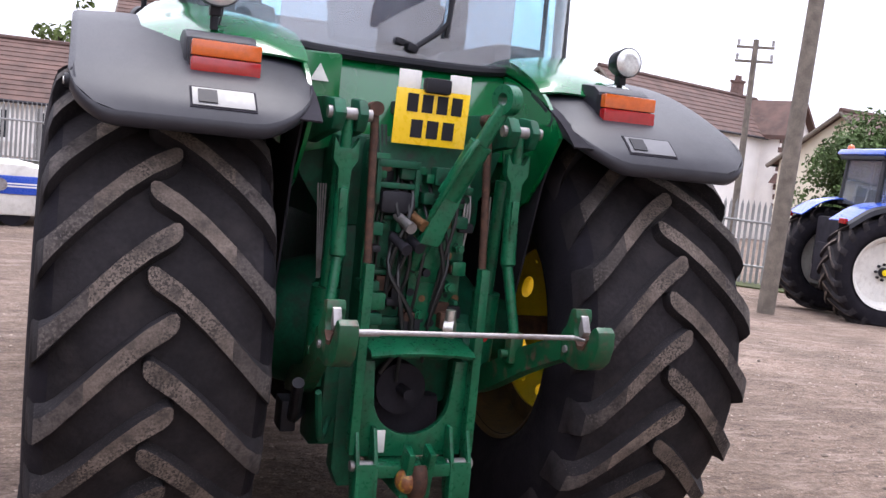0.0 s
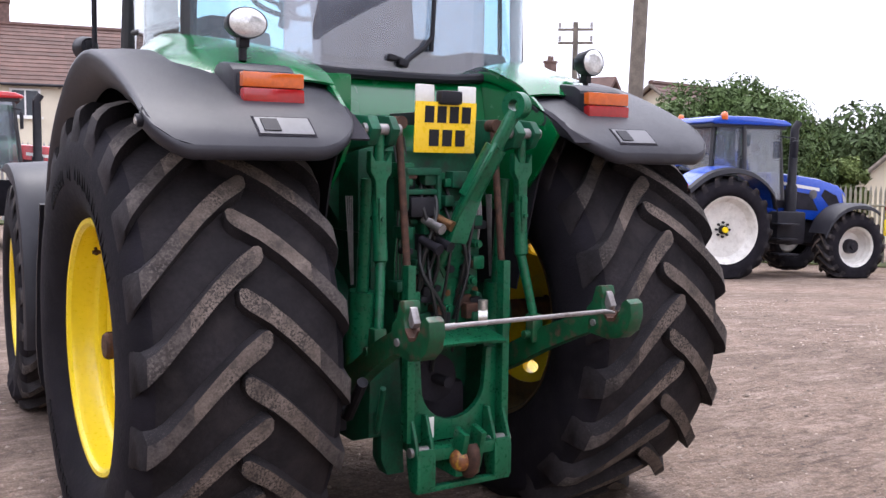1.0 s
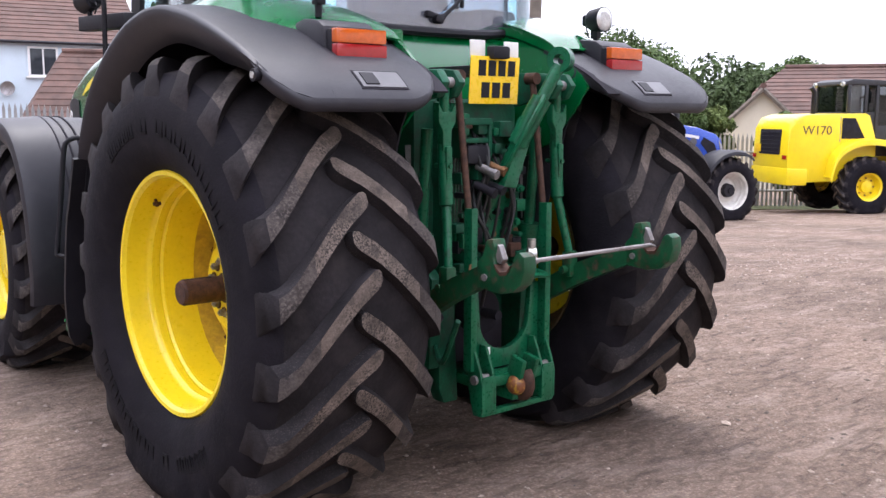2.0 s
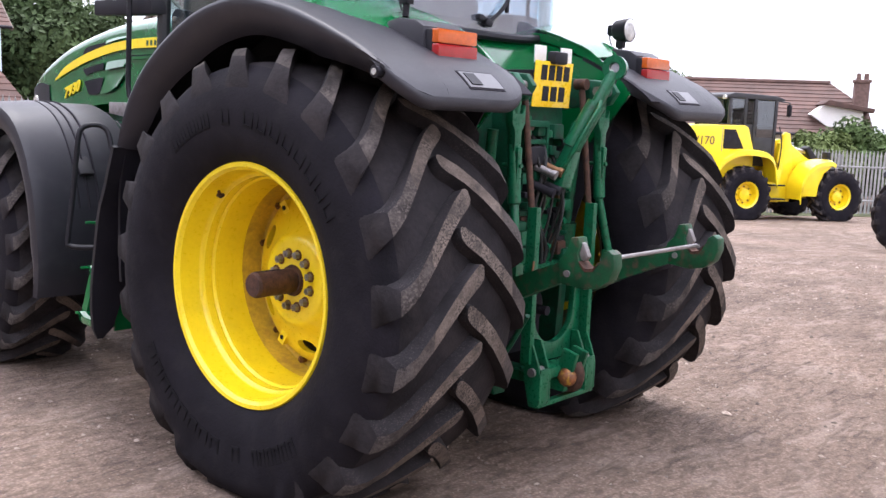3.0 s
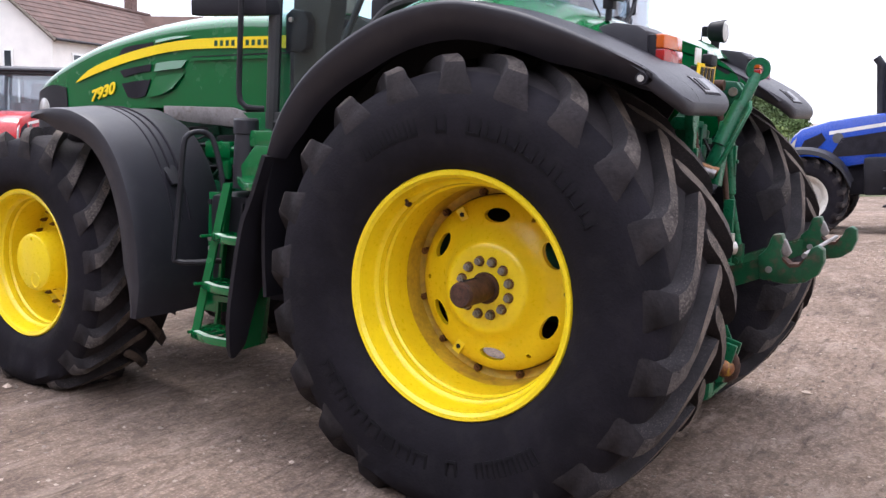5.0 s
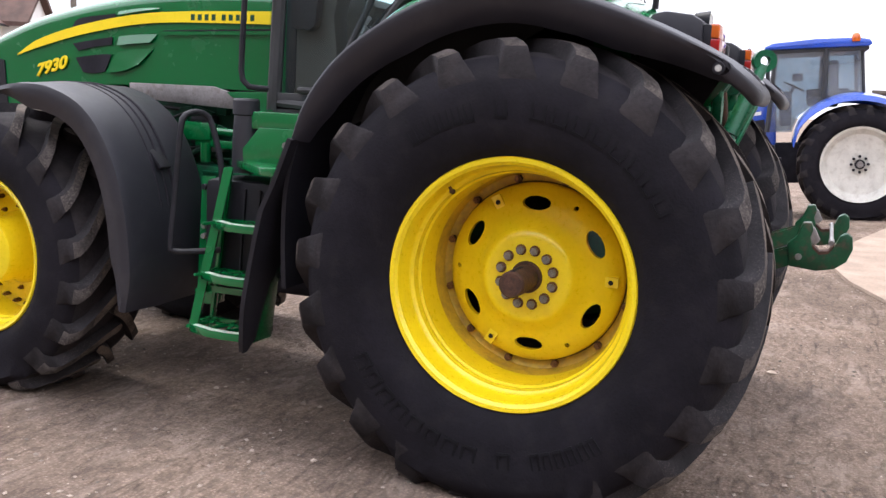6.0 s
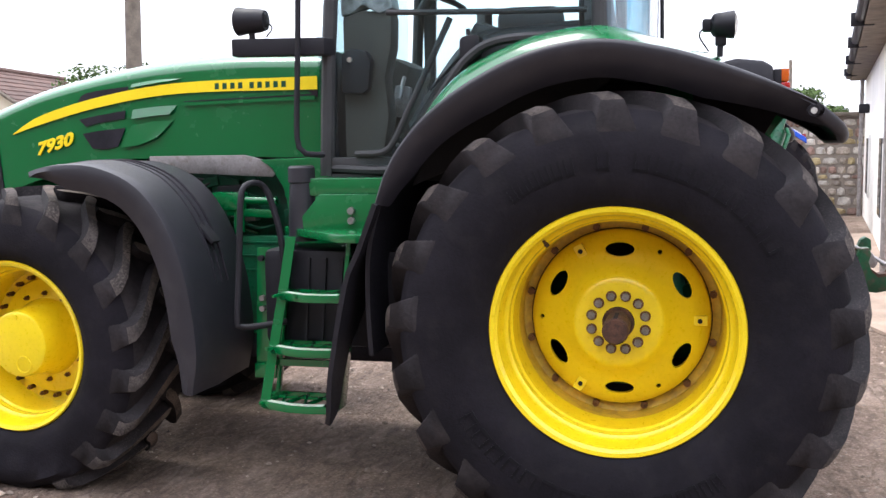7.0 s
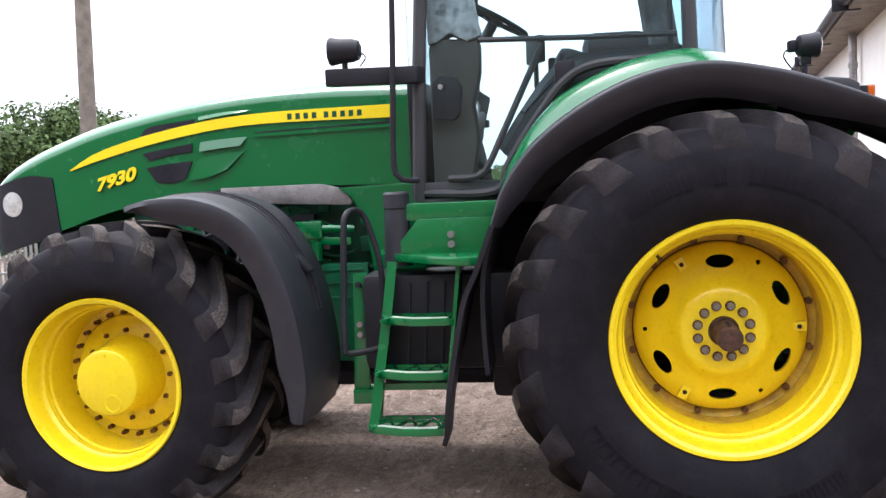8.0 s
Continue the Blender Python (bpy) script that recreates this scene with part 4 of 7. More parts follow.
for x in (-0.21, 0.23):
    part("ram", Shape().cyl((x * 1.5, -0.42, 0.72), (x * 1.5, -0.46, 1.10), 0.055, n=20).cyl((x * 1.5, -0.46, 1.10), (x * 1.5, -0.50, 1.55), 0.026), [GREEN_HITCH], jd, "green lift cylinder")
for x in (-0.335, 0.335):
    # lift arm and lift link
    sgn = math.copysign(1, x)
    part("lift_arm", Shape().prism([(-0.10, 1.70), (-0.12, 1.60), (-0.50, 1.66), (-0.66, 1.68), (-0.70, 1.74), (-0.66, 1.79), (-0.50, 1.80), (-0.15, 1.80)], "x", x - 0.065, x - 0.02, 0.01).prism([(-0.55, 1.66), (-0.66, 1.68), (-0.70, 1.74), (-0.66, 1.79), (-0.55, 1.80)], "x", x + 0.025, x + 0.06, 0.01), GREEN_DULL, jd)
    part("link_pin", Shape().cyl((x - 0.08, -0.65, 1.74), (x + 0.08, -0.65, 1.74), 0.022), GREY_STEEL, jd)
    part("link_fork", Shape().cyl((x, -0.64, 1.76), (x, -0.63, 1.60), 0.019, 0.022).prism([(x - 0.045, 1.66), (x - 0.024, 1.62), (x + 0.024, 1.62), (x + 0.045, 1.66), (x + 0.046, 1.58), (x + 0.024, 1.545), (x + 0.022, 1.46), (x - 0.022, 1.46), (x - 0.024, 1.545), (x - 0.046, 1.58)], "y", -0.655, -0.615, 0.006), GREEN_HITCH, jd, "green forked lift link")
    part("lift_link", Shape().tube([(x, -0.63, 1.49), (x, -0.65, 1.24), (x, -0.65, 1.23), (x * 1.10, -0.70, 0.98)], 0.03, 16, radii=[0.026, 0.030, 0.021, 0.019]).cyl((x, -0.68, 1.40), (x, -0.58, 1.40), 0.010).box((x, -0.655, 1.40), (0.03, 0.03, 0.16), bevel=0.006), GREEN_HITCH, jd)
    part("link_foot", Shape().box((x * 1.11, -0.70, 0.93), (0.055, 0.055, 0.12), bevel=0.012).cyl((x * 1.11 - 0.055, -0.70, 0.905), (x * 1.11 + 0.055, -0.70, 0.905), 0.017), GREEN_WORN, jd)
    # lower link arm with its hook
    ax = sgn * 0.44
    arm = Shape()
    line = curve_at([(sgn * 0.33, -0.10, 0.66), (sgn * 0.36, -0.45, 0.74), (sgn * 0.40, -0.75, 0.89), (ax, -1.03, 1.01)], 14)
    rows = []
    for dx, dz in ((-0.02, 1.0), (0.02, 1.0), (0.02, -1.0), (-0.02, -1.0), (-0.02, 1.0)):
        rows.append([(p[0] + dx, p[1], p[2] + dz * np.interp(i, [0, 8, 13], [0.05, 0.048, 0.036])) for i, p in enumerate(line)])
    arm.sheet(rows, 0.008)
    part("lower_link", arm, GREEN_WORN, jd, "green lower link arm")
    claw = [(-1.00, 0.955), (-0.985, 1.05), (-1.02, 1.085), (-1.04, 1.145), (-1.075, 1.15), (-1.085, 1.12), (-1.075, 1.085), (-1.085, 1.05), (-1.115, 1.025), (-1.15, 1.03), (-1.175, 1.06), (-1.19, 1.10), (-1.215, 1.115), (-1.24, 1.10), (-1.245, 1.05), (-1.225, 0.995), (-1.18, 0.96), (-1.11, 0.945)]
    hook = part("link_hook", Shape().prism(claw, "x", ax - 0.032, ax + 0.032, 0.008), GREEN_WORN, jd, "worn green claw hook of the lower link")
    part("hook_wear", Shape().prism([(-1.083, 1.056), (-1.115, 1.030), (-1.15, 1.035), (-1.172, 1.062), (-1.168, 1.045), (-1.15, 1.022), (-1.115, 1.016), (-1.088, 1.04)], "x", ax - 0.0335, ax + 0.0335), RUST, hook)
    part("hook_latch", Shape().prism([(-1.045, 1.07), (-1.05, 1.14), (-1.09, 1.125), (-1.115, 1.075), (-1.10, 1.055)], "x", ax - 0.014, ax + 0.014, 0.004), GREY_STEEL, hook)
    part("hook_pin", Shape().cyl((ax - 0.04, -1.035, 1.0), (ax + 0.04, -1.035, 1.0), 0.014, n=10), GREY_STEEL, hook)
    # pick-up hitch rail and its rod
    px = sgn * 0.225
    part("hitch_rail", Shape().box((px, -0.68, 0.87), (0.034, 0.05, 0.70), bevel=0.004), GREEN_HITCH, jd, "green square hitch rail")
    part("hitch_rod", Shape().cyl((px, -0.665, 1.20), (px, -0.585, 1.78), 0.015, n=14).cyl((px, -0.615, 1.77), (px, -0.555, 1.77), 0.026, n=16), RUST, jd, "rusty brown lift rod")
    for cx in (0.217, 0.148):
        part("hitch_cheek", Shape().prism([(-0.665, 0.62), (-0.70, 0.62), (-0.742, 0.52), (-0.758, 0.47), (-0.758, 0.345), (-0.74, 0.325), (-0.70, 0.325), (-0.69, 0.36), (-0.665, 0.46)], "x", sgn * cx - 0.007, sgn * cx + 0.007, 0.003), GREEN_HITCH, jd)
    part("cheek_web", Shape().box((sgn * 0.1825, -0.752, 0.42), (0.07, 0.010, 0.16), bevel=0.002), GREEN_HITCH, jd)
    part("cheek_pin", Shape().cyl((sgn * 0.135, -0.715, 0.485), (sgn * 0.238, -0.715, 0.485), 0.020, n=14), GREY_STEEL, jd)
part("link_bar", Shape().cyl((-0.42, -1.16, 1.065), (0.36, -1.16, 1.065), 0.009).cyl((0.36, -1.16, 1.065), (0.41, -1.15, 1.055), 0.009, 0.005).cyl((-0.42, -1.16, 1.062), (-0.32, -1.16, 1.064), 0.012), GREY_STEEL, jd, "thin bright steel bar between the hooks")
part("cheek_bar", Shape().box((0.0, -0.735, 0.336), (0.44, 0.035, 0.022), bevel=0.005), GREEN_HITCH, jd)
for x in (-0.345, 0.335):
    for k in range(4):
        part("stay_strip", Shape().box((x - 0.012 + 0.008 * k, -0.42 + 0.004 * k, 1.30), (0.005, 0.004, 0.36), (0, -4 + k, 0)), GREY_STEEL, jd)
part("ball_eye", Shape().cyl((0.075, -0.72, 1.0), (0.105, -0.74, 1.0), 0.035, n=18).cyl((0.09, -0.73, 1.02), (0.09, -0.73, 1.07), 0.02), STEEL, jd)
# top link, stowed upright
top_link = part("top_link", Shape().cyl((-0.02, -0.56, 1.20), (0.06, -0.66, 1.48), 0.032).cyl((0.06, -0.66, 1.48), (0.14, -0.73, 1.68), 0.045, n=18).cyl((0.14, -0.73, 1.68), (0.20, -0.77, 1.82), 0.028), GREEN_HITCH, jd, "green top link stowed upright")
part("top_link_eye", Shape().lathe([(-0.025, 0.055), (0.025, 0.055), (0.025, 0.024), (-0.025, 0.024)], (0, 0, 0), 24, closed=True), GREEN_HITCH, top_link).matrix_basis = pose(0.205, -0.775, 1.845, 0, 0, 20)
part("top_link_handle", Shape().tube([(0.0, -0.64, 1.36), (-0.005, -0.69, 1.42), (0.085, -0.78, 1.66), (0.11, -0.77, 1.69)], 0.011, 10), GREEN_HITCH, top_link)
part("top_link_sleeve", Shape().prism([(-0.045, 1.30), (0.035, 1.29), (0.125, 1.52), (0.125, 1.60), (0.08, 1.60), (0.06, 1.56)], "y", -0.69, -0.64, 0.012), GREEN_HITCH, top_link)
part("link_anchor", Shape().prism([(-0.01, 1.42), (0.16, 1.42), (0.16, 1.22), (0.12, 1.14), (0.02, 1.14), (-0.01, 1.2)], "y", -0.545, -0.525, 0.006), GREEN_HITCH, jd)
for x, z in ((0.11, 1.37), (0.12, 1.25), (0.04, 1.18), (0.11, 1.18)):
    part("anchor_pin", Shape().cyl((x, -0.57, z), (x, -0.53, z), 0.016, n=12), BOLT if z > 1.2 else DARK, jd)
plate_back = part("valve_plate", Shape().box((0.085, -0.53, 1.10), (0.21, 0.018, 0.52), bevel=0.006), GREEN_HITCH, jd)
for k in range(22):
    x, z = -0.005 + 0.045 * (k % 5) + rng.uniform(-0.008, 0.008), 0.88 + 0.105 * (k // 5) + rng.uniform(-0.015, 0.015)
    part("plate_hole", Shape().cyl((x, -0.536, z), (x, -0.5415, z), rng.uniform(0.008, 0.017), n=10), (DARK, DARK, BOLT)[k % 3], plate_back)
for x, z, r in ((0.135, 1.13, 0.024), (0.02, 1.02, 0.018), (0.16, 1.28, 0.02)):
    part("plug", Shape().cyl((x, -0.54, z), (x, -0.585, z), r, n=6).cyl((x, -0.585, z), (x, -0.60, z), r * 0.6, n=10), GREEN_HITCH, jd)
for k in range(7):
    x = -0.20 + 0.008 * k
    part("thin_pipe", Shape().tube(curve_at([(x, -0.50, 1.72), (x + 0.01, -0.53, 1.5), (x - 0.015 * k % 0.03, -0.53, 1.2), (x + 0.02, -0.50, 0.95)], 12), 0.0045, 6), (HOSE, GREEN_HITCH)[k % 2], jd)
for sgn in (-1,):
    part("chain", Shape().tube(curve_at([(sgn * 0.27, -0.50, 0.60), (sgn * 0.33, -0.62, 0.56), (sgn * 0.40, -0.80, 0.78)], 16), 0.012, 6), GREEN_DULL, jd)
    part("hanging_tag", Shape().box((sgn * 0.262, -0.715, 0.965), (0.012, 0.004, 0.05), (0, 8, 0)), BOLT, jd)
part("red_cap", Shape().cyl((0.275, -0.60, 0.95), (0.275, -0.63, 0.95), 0.018, n=14), RED_LENS, jd, "small red hydraulic cap")
part("spool_valve", Shape().box((-0.115, -0.555, 1.58), (0.16, 0.10, 0.03), bevel=0.008).box((-0.115, -0.555, 1.50), (0.16, 0.08, 0.022), bevel=0.006).box((-0.19, -0.555, 1.51), (0.02, 0.09, 0.17), bevel=0.006).box((-0.04, -0.555, 1.51), (0.02, 0.09, 0.17), bevel=0.006), GREEN_DULL, jd)
part("trailer_socket", Shape().box((-0.115, -0.58, 1.44), (0.12, 0.05, 0.085), bevel=0.02), BLACK_PLASTIC, jd)
for k, x in enumerate((0.185, 0.197, 0.208)):
    part("grey_pipe", Shape().tube(curve_at([(0.20, -0.50, 1.55), (x, -0.53, 1.42), (x - 0.02, -0.53, 1.25)], 10), 0.005, 6), GREY_STEEL, jd)
part("hitch_shield", Shape().sheet([[(x, y, z + 0.018 * math.cos(x * 6)) for x in np.linspace(-0.2, 0.2, 9)] for y, z in ((-0.48, 0.93), (-0.60, 0.925), (-0.72, 0.905), (-0.745, 0.89))], 0.012), GREEN_HITCH, jd, "green hood over the power take-off")
u = [(-0.21, 0.86), (-0.21, 0.50), (0.21, 0.50), (0.21, 0.86), (0.16, 0.86)] + [(0.15 * math.cos(a), 0.72 - 0.14 * math.sin(a)) for a in np.linspace(0, math.pi, 15)] + [(-0.16, 0.86)]
part("hitch_frame", Shape().prism(u, "y", -0.66, -0.63, 0.004), GREEN_HITCH, jd)
part("power_take_off", Shape().cyl((0, -0.44, 0.72), (0, -0.52, 0.72), 0.10, n=28).cyl((0, -0.52, 0.72), (0, -0.62, 0.72), 0.022, n=18), DARK, jd)
part("caution_sticker", Shape().box((-0.125, -0.668, 0.56), (0.055, 0.004, 0.085), bevel=0.001), WHITE_PLASTIC, jd)
# blocks added low down and in front to stop light under the tractor
part("belly_pan", Shape().box((0, 1.35, 0.55), (0.72, 3.0, 0.08), bevel=0.02).box((0, 0.0, 0.58), (0.40, 0.9, 0.2), bevel=0.04), DARK, jd)
part("front_weight", Shape().box((0, 3.85, 0.80), (0.7, 0.35, 0.5), bevel=0.05), GREEN_DULL, jd)
part("drawbar", Shape().box((0, -0.35, 0.40), (0.12, 0.85, 0.05), bevel=0.01).box((0, -0.70, 0.47), (0.30, 0.10, 0.05), bevel=0.01).box((-0.04, -0.77, 0.49), (0.025, 0.08, 0.16), (15, 0, 0), 0.006).box((0.04, -0.77, 0.49), (0.025, 0.08, 0.16), (15, 0, 0), 0.006), GREEN_HITCH, jd)
part("drawbar_hanger", Shape().prism([(-0.245, 0.90), (-0.245, 0.40), (-0.215, 0.33), (-0.135, 0.33), (-0.150, 0.60), (-0.16, 0.90)], "y", -0.50, -0.42, 0.008), GREEN_DULL, jd)
part("hook_ball", Shape().lathe([(-0.046 * math.cos(a), max(0.001, 0.046 * math.sin(a))) for a in np.linspace(0, math.pi, 13)], (-0.035, -0.775, 0.445), 20), HOOK, jd, "rusty yellow hitch ball")
part("pickup_hook", Shape().tube(curve_at([(0, -0.60, 0.44), (0, -0.70, 0.40), (0, -0.79, 0.40), (0, -0.81, 0.46), (0, -0.79, 0.50)], 14), 0.03, 12), RUST, jd, "rusty pick-up hook")
for x in (-0.5, 0.5):
    part("chassis_side", Shape().prism([(-0.35, 0.45), (-0.50, 0.50), (-0.52, 0.90), (-0.40, 1.0), (-0.2, 0.9), (-0.2, 0.45)], "x", x * 0.55 - 0.03, x * 0.55 + 0.03, 0.01), GREEN_DULL, jd)
part("stabiliser", Shape().tube([(-0.30, -0.2, 0.55), (-0.42, -0.55, 0.62), (-0.46, -0.75, 0.80)], 0.022, 10).box((-0.42, -0.42, 0.60), (0.06, 0.12, 0.12), bevel=0.01), BLACK_PLASTIC, jd)

# bonnet
ST = [(1.46, 2.115, 1.585, 0.42), (1.7, 2.125, 1.585, 0.415), (2.0, 2.13, 1.59, 0.405), (2.4, 2.112, 1.59, 0.39), (2.8, 2.062, 1.575, 0.37), (3.2, 1.985, 1.49, 0.345), (3.5, 1.895, 1.40, 0.32), (3.72, 1.81, 1.33, 0.295), (3.88, 1.725, 1.28, 0.26), (3.95, 1.66, 1.26, 0.22)]


DENSE = curve_at(ST, 220)


def bonnet_x(y, z):
    """The half-width of the bonnet's side at y and z."""
    top, low, half = (float(np.interp(y, DENSE[:, 0], DENSE[:, k])) for k in (1, 2, 3))
    t = min(1.0, max(0.0, (z - low) / (top - low)))
    return half * (1 - 0.015 * t ** 2 - 0.24 * max(0.0, (t - 0.86) / 0.14) ** 2)


def bonnet():
    rows = []
    for y in np.linspace(1.46, 3.95, 56):
        top, low, half = (float(np.interp(y, DENSE[:, 0], DENSE[:, k])) for k in (1, 2, 3))
        left = [(-bonnet_x(y, low + (top - low) * t), y, low + (top - low) * t) for t in list(np.linspace(0, 0.84, 14)) + [0.88, 0.91, 0.94, 0.97, 1.0]]
        crown = [(half * k, y, top + 0.030 * (1 - (k / 0.64) ** 2)) for k in (-0.5, -0.3, -0.1, 0.1, 0.3, 0.5)]
        rows.append(left + crown + [(-x, yy, z) for x, yy, z in left[::-1]])
    rows.append([(x * 0.2, 3.965, 1.46 + (z - 1.46) * 0.25) for x, y, z in rows[-1]])
    return Shape().sheet(rows[::-1], 0.008)


hood = part("bonnet", bonnet(), GREEN, jd, "glossy green sloping bonnet", smooth=50)


def on_bonnet(outline, out, lift, hand=-1, tilt=0.0):
    """A thin plate lying on the bonnet's side."""
    s = Shape()
    n = len(outline) // 2
    a, b = outline[:n], outline[n:][::-1]
    rows = [[(hand * (bonnet_x(y, z) + lift), y, z) for y, z in line] for line in (a, b)]
    ca, cb = curve_at(rows[0], 24), curve_at(rows[1], 24)
    grid = []
    for t in np.linspace(0, 1, 5):
        g = ca * (1 - t) + cb * t
        grid.append([(hand * (bonnet_x(p[1], p[2]) + lift + tilt * t), p[1], p[2]) for p in g])
    return s.sheet(grid if hand > 0 else grid[::-1], out)


for hand in (-1, 1):
    stripe = [(3.41, 1.735), (3.22, 1.830), (2.82, 1.925), (2.33, 1.984), (1.545, 1.994), (1.545, 1.927), (2.33, 1.928), (2.82, 1.870), (3.22, 1.783), (3.41, 1.730)]
    part("stripe", on_bonnet(stripe, 0.004, 0.009, hand), YELLOW_DECAL, hood, "yellow side stripe")
    part("stripe_recess", on_bonnet([(2.31, 1.888), (2.0, 1.896), (1.56, 1.906), (1.56, 1.898), (2.0, 1.889), (2.31, 1.883)], 0.002, 0.0045, hand), DARK, hood)
    part("recess_lip", on_bonnet([(2.32, 1.880), (2.0, 1.886), (1.56, 1.895), (1.56, 1.876), (2.0, 1.868), (2.30, 1.862)], 0.006, 0.0085, hand), GREEN, hood)
    part("recess_corner", on_bonnet([(1.60, 1.922), (1.575, 1.923), (1.545, 1.924), (1.545, 1.890), (1.56, 1.892), (1.575, 1.905)], 0.003, 0.006, hand), DARK, hood)
    for vent in ([(2.965, 1.905), (2.905, 1.948), (2.644, 1.975), (2.646, 1.930), (2.84, 1.912), (2.95, 1.890)], [(2.965, 1.806), (2.83, 1.826), (2.667, 1.847), (2.672, 1.804), (2.83, 1.785), (2.92, 1.765)], [(2.945, 1.727), (2.82, 1.743), (2.672, 1.754), (2.722, 1.656), (2.80, 1.642), (2.885, 1.646)]):
        part("air_vent", on_bonnet(vent, 0.003, 0.006, hand), DARK, hood)
    # scooped flutes that trail behind the vents
    for flute in ([(2.62, 1.850), (2.48, 1.862), (2.35, 1.866), (2.39, 1.820), (2.50, 1.812), (2.625, 1.800)], [(2.63, 1.765), (2.50, 1.782), (2.375, 1.788), (2.47, 1.700), (2.58, 1.662), (2.70, 1.648)], [(2.62, 1.985), (2.46, 2.003), (2.32, 2.004), (2.36, 1.995), (2.46, 1.986), (2.62, 1.966)]):
        part("vent_flute", on_bonnet(flute, 0.004, 0.0055, hand, 0.011), GREEN, hood)
    part("grille", on_bonnet([(3.53, 1.700), (3.7, 1.715), (3.93, 1.66), (3.93, 1.27), (3.7, 1.33), (3.50, 1.39)], 0.006, 0.008, hand), BLACK_PLASTIC, hood)
    for k, y in enumerate((2.12, 2.075, 2.03, 1.985, 1.92, 1.875, 1.83, 1.785, 1.74)):
        part("stripe_mark", on_bonnet([(y, 1.975), (y - 0.012, 1.975), (y - 0.024, 1.975), (y - 0.024, 1.944), (y - 0.012, 1.944), (y, 1.943)], 0.002, 0.0125, hand), GREEN_DULL, hood)
part("head_lamp", Shape().lathe([(0, 0.075), (-0.02, 0.07), (-0.03, 0.001)], (0, 0, 0), 24), LAMP_LENS, hood).matrix_basis = pose(-0.268, 3.80, 1.56, 0, 0, -12)
text = bpy.data.curves.new("model_number", "FONT")
text.body, text.size, text.extrude, text.shear, text.bevel_depth, text.offset = "7930", 0.120, 0.0015, 0.18, 0.0025, 0.003
letters = bpy.data.objects.new("model_number", text)
bpy.context.scene.collection.objects.link(letters)
bpy.context.view_layer.update()
flat = bpy.data.meshes.new_from_object(letters)
bpy.data.objects.remove(letters)
figures = Shape()
spots = []
for v in flat.vertices:
    y, z = 3.255 - v.co.x, 1.612 + 0.25 * v.co.x + 0.78 * v.co.y
    spots.append((-bonnet_x(y, z) - 0.0095 - v.co.z, y, z))
figures.add(spots, [tuple(p.vertices) for p in flat.polygons])
part("model_number", figures, YELLOW_DECAL, hood, "yellow model number", smooth=0)

# engine bay and chassis
part("bonnet_floor", Shape().box((0, 2.0, 1.58), (0.70, 1.15, 0.05), bevel=0.01).box((0, 1.50, 1.70), (0.66, 0.10, 0.40), bevel=0.01), DARK, jd)
part("heat_shield", Shape().prism([(2.50, 1.60), (2.50, 1.53), (2.3, 1.51), (1.80, 1.485), (1.785, 1.50), (1.81, 1.54), (1.85, 1.575), (1.95, 1.60)], "x", -0.445, -0.43, 0.004), GREY_STEEL, jd, "dull silver heat shield below the bonnet")
part("engine_block", Shape().box((0, 2.35, 1.22), (0.52, 1.5, 0.62), bevel=0.04).box((0, 2.4, 0.90), (0.40, 1.7, 0.34), bevel=0.05).box((0, 3.35, 1.15), (0.5, 0.7, 0.5), bevel=0.03), GREEN_DULL, jd, "grimy green engine block")
for k in range(90):
    y, z = rng.uniform(1.72, 2.75), rng.uniform(0.75, 1.50)
    size = (rng.uniform(0.02, 0.08), rng.uniform(0.03, 0.16), rng.uniform(0.02, 0.10))
    part("engine_fitting", Shape().box((-0.29 - size[0] / 2, y, z), size, (rng.uniform(-15, 15), 0, 0), 0.008), (GREEN_DULL, GREEN, GREEN_DULL, BLACK_PLASTIC, GREEN_DULL)[k % 5] if k % 17 else GREY_STEEL, jd)
for k in range(12):
    y, z = rng.uniform(1.8, 2.3), rng.uniform(1.1, 1.5)
    pts = [(-0.33, y, z), (-0.38, y + rng.uniform(0.05, 0.2), z + rng.uniform(-0.1, 0.1)), (-0.36, y + rng.uniform(0.2, 0.4), z + rng.uniform(-0.15, 0.1)), (-0.30, y + rng.uniform(0.3, 0.5), z)]
    part("engine_pipe", Shape().tube(curve_at(pts, 12), rng.uniform(0.006, 0.014), 8), (HOSE, GREEN_DULL)[k % 2], jd)
part("fuel_filter", Shape().box((-0.43, 2.05, 1.36), (0.08, 0.20, 0.10), bevel=0.02).cyl((-0.45, 1.99, 1.30), (-0.45, 1.99, 1.20), 0.03), GREEN, jd)
part("side_panel", Shape().prism([(1.86, 1.575), (1.40, 1.59), (1.40, 1.02), (1.60, 0.98), (1.68, 1.06), (1.70, 1.26), (1.725, 1.42), (1.79, 1.53)], "x", -0.47, -0.44, 0.01), GREEN, jd, "green side panel behind the engine")
cover = part("engine_cover", Shape().prism([(2.12, 1.18), (1.72, 1.18), (1.70, 0.75), (1.76, 0.66), (2.02, 0.66), (2.12, 0.80)], "x", -0.45, -0.40, 0.012), GREEN_HITCH, jd, "plain green engine side casting")
for z in (1.145, 1.075, 1.00):
    part("cover_rib", Shape().box((-0.452, 1.88, z), (0.012, 0.26, 0.012), bevel=0.004), GREEN_HITCH, cover)
part("fuel_rail", Shape().cyl((-0.44, 1.78, 1.36), (-0.44, 2.08, 1.37), 0.022, n=14).box((-0.43, 1.93, 1.30), (0.05, 0.26, 0.045), (3, 0, 0), 0.012), GREEN, jd)
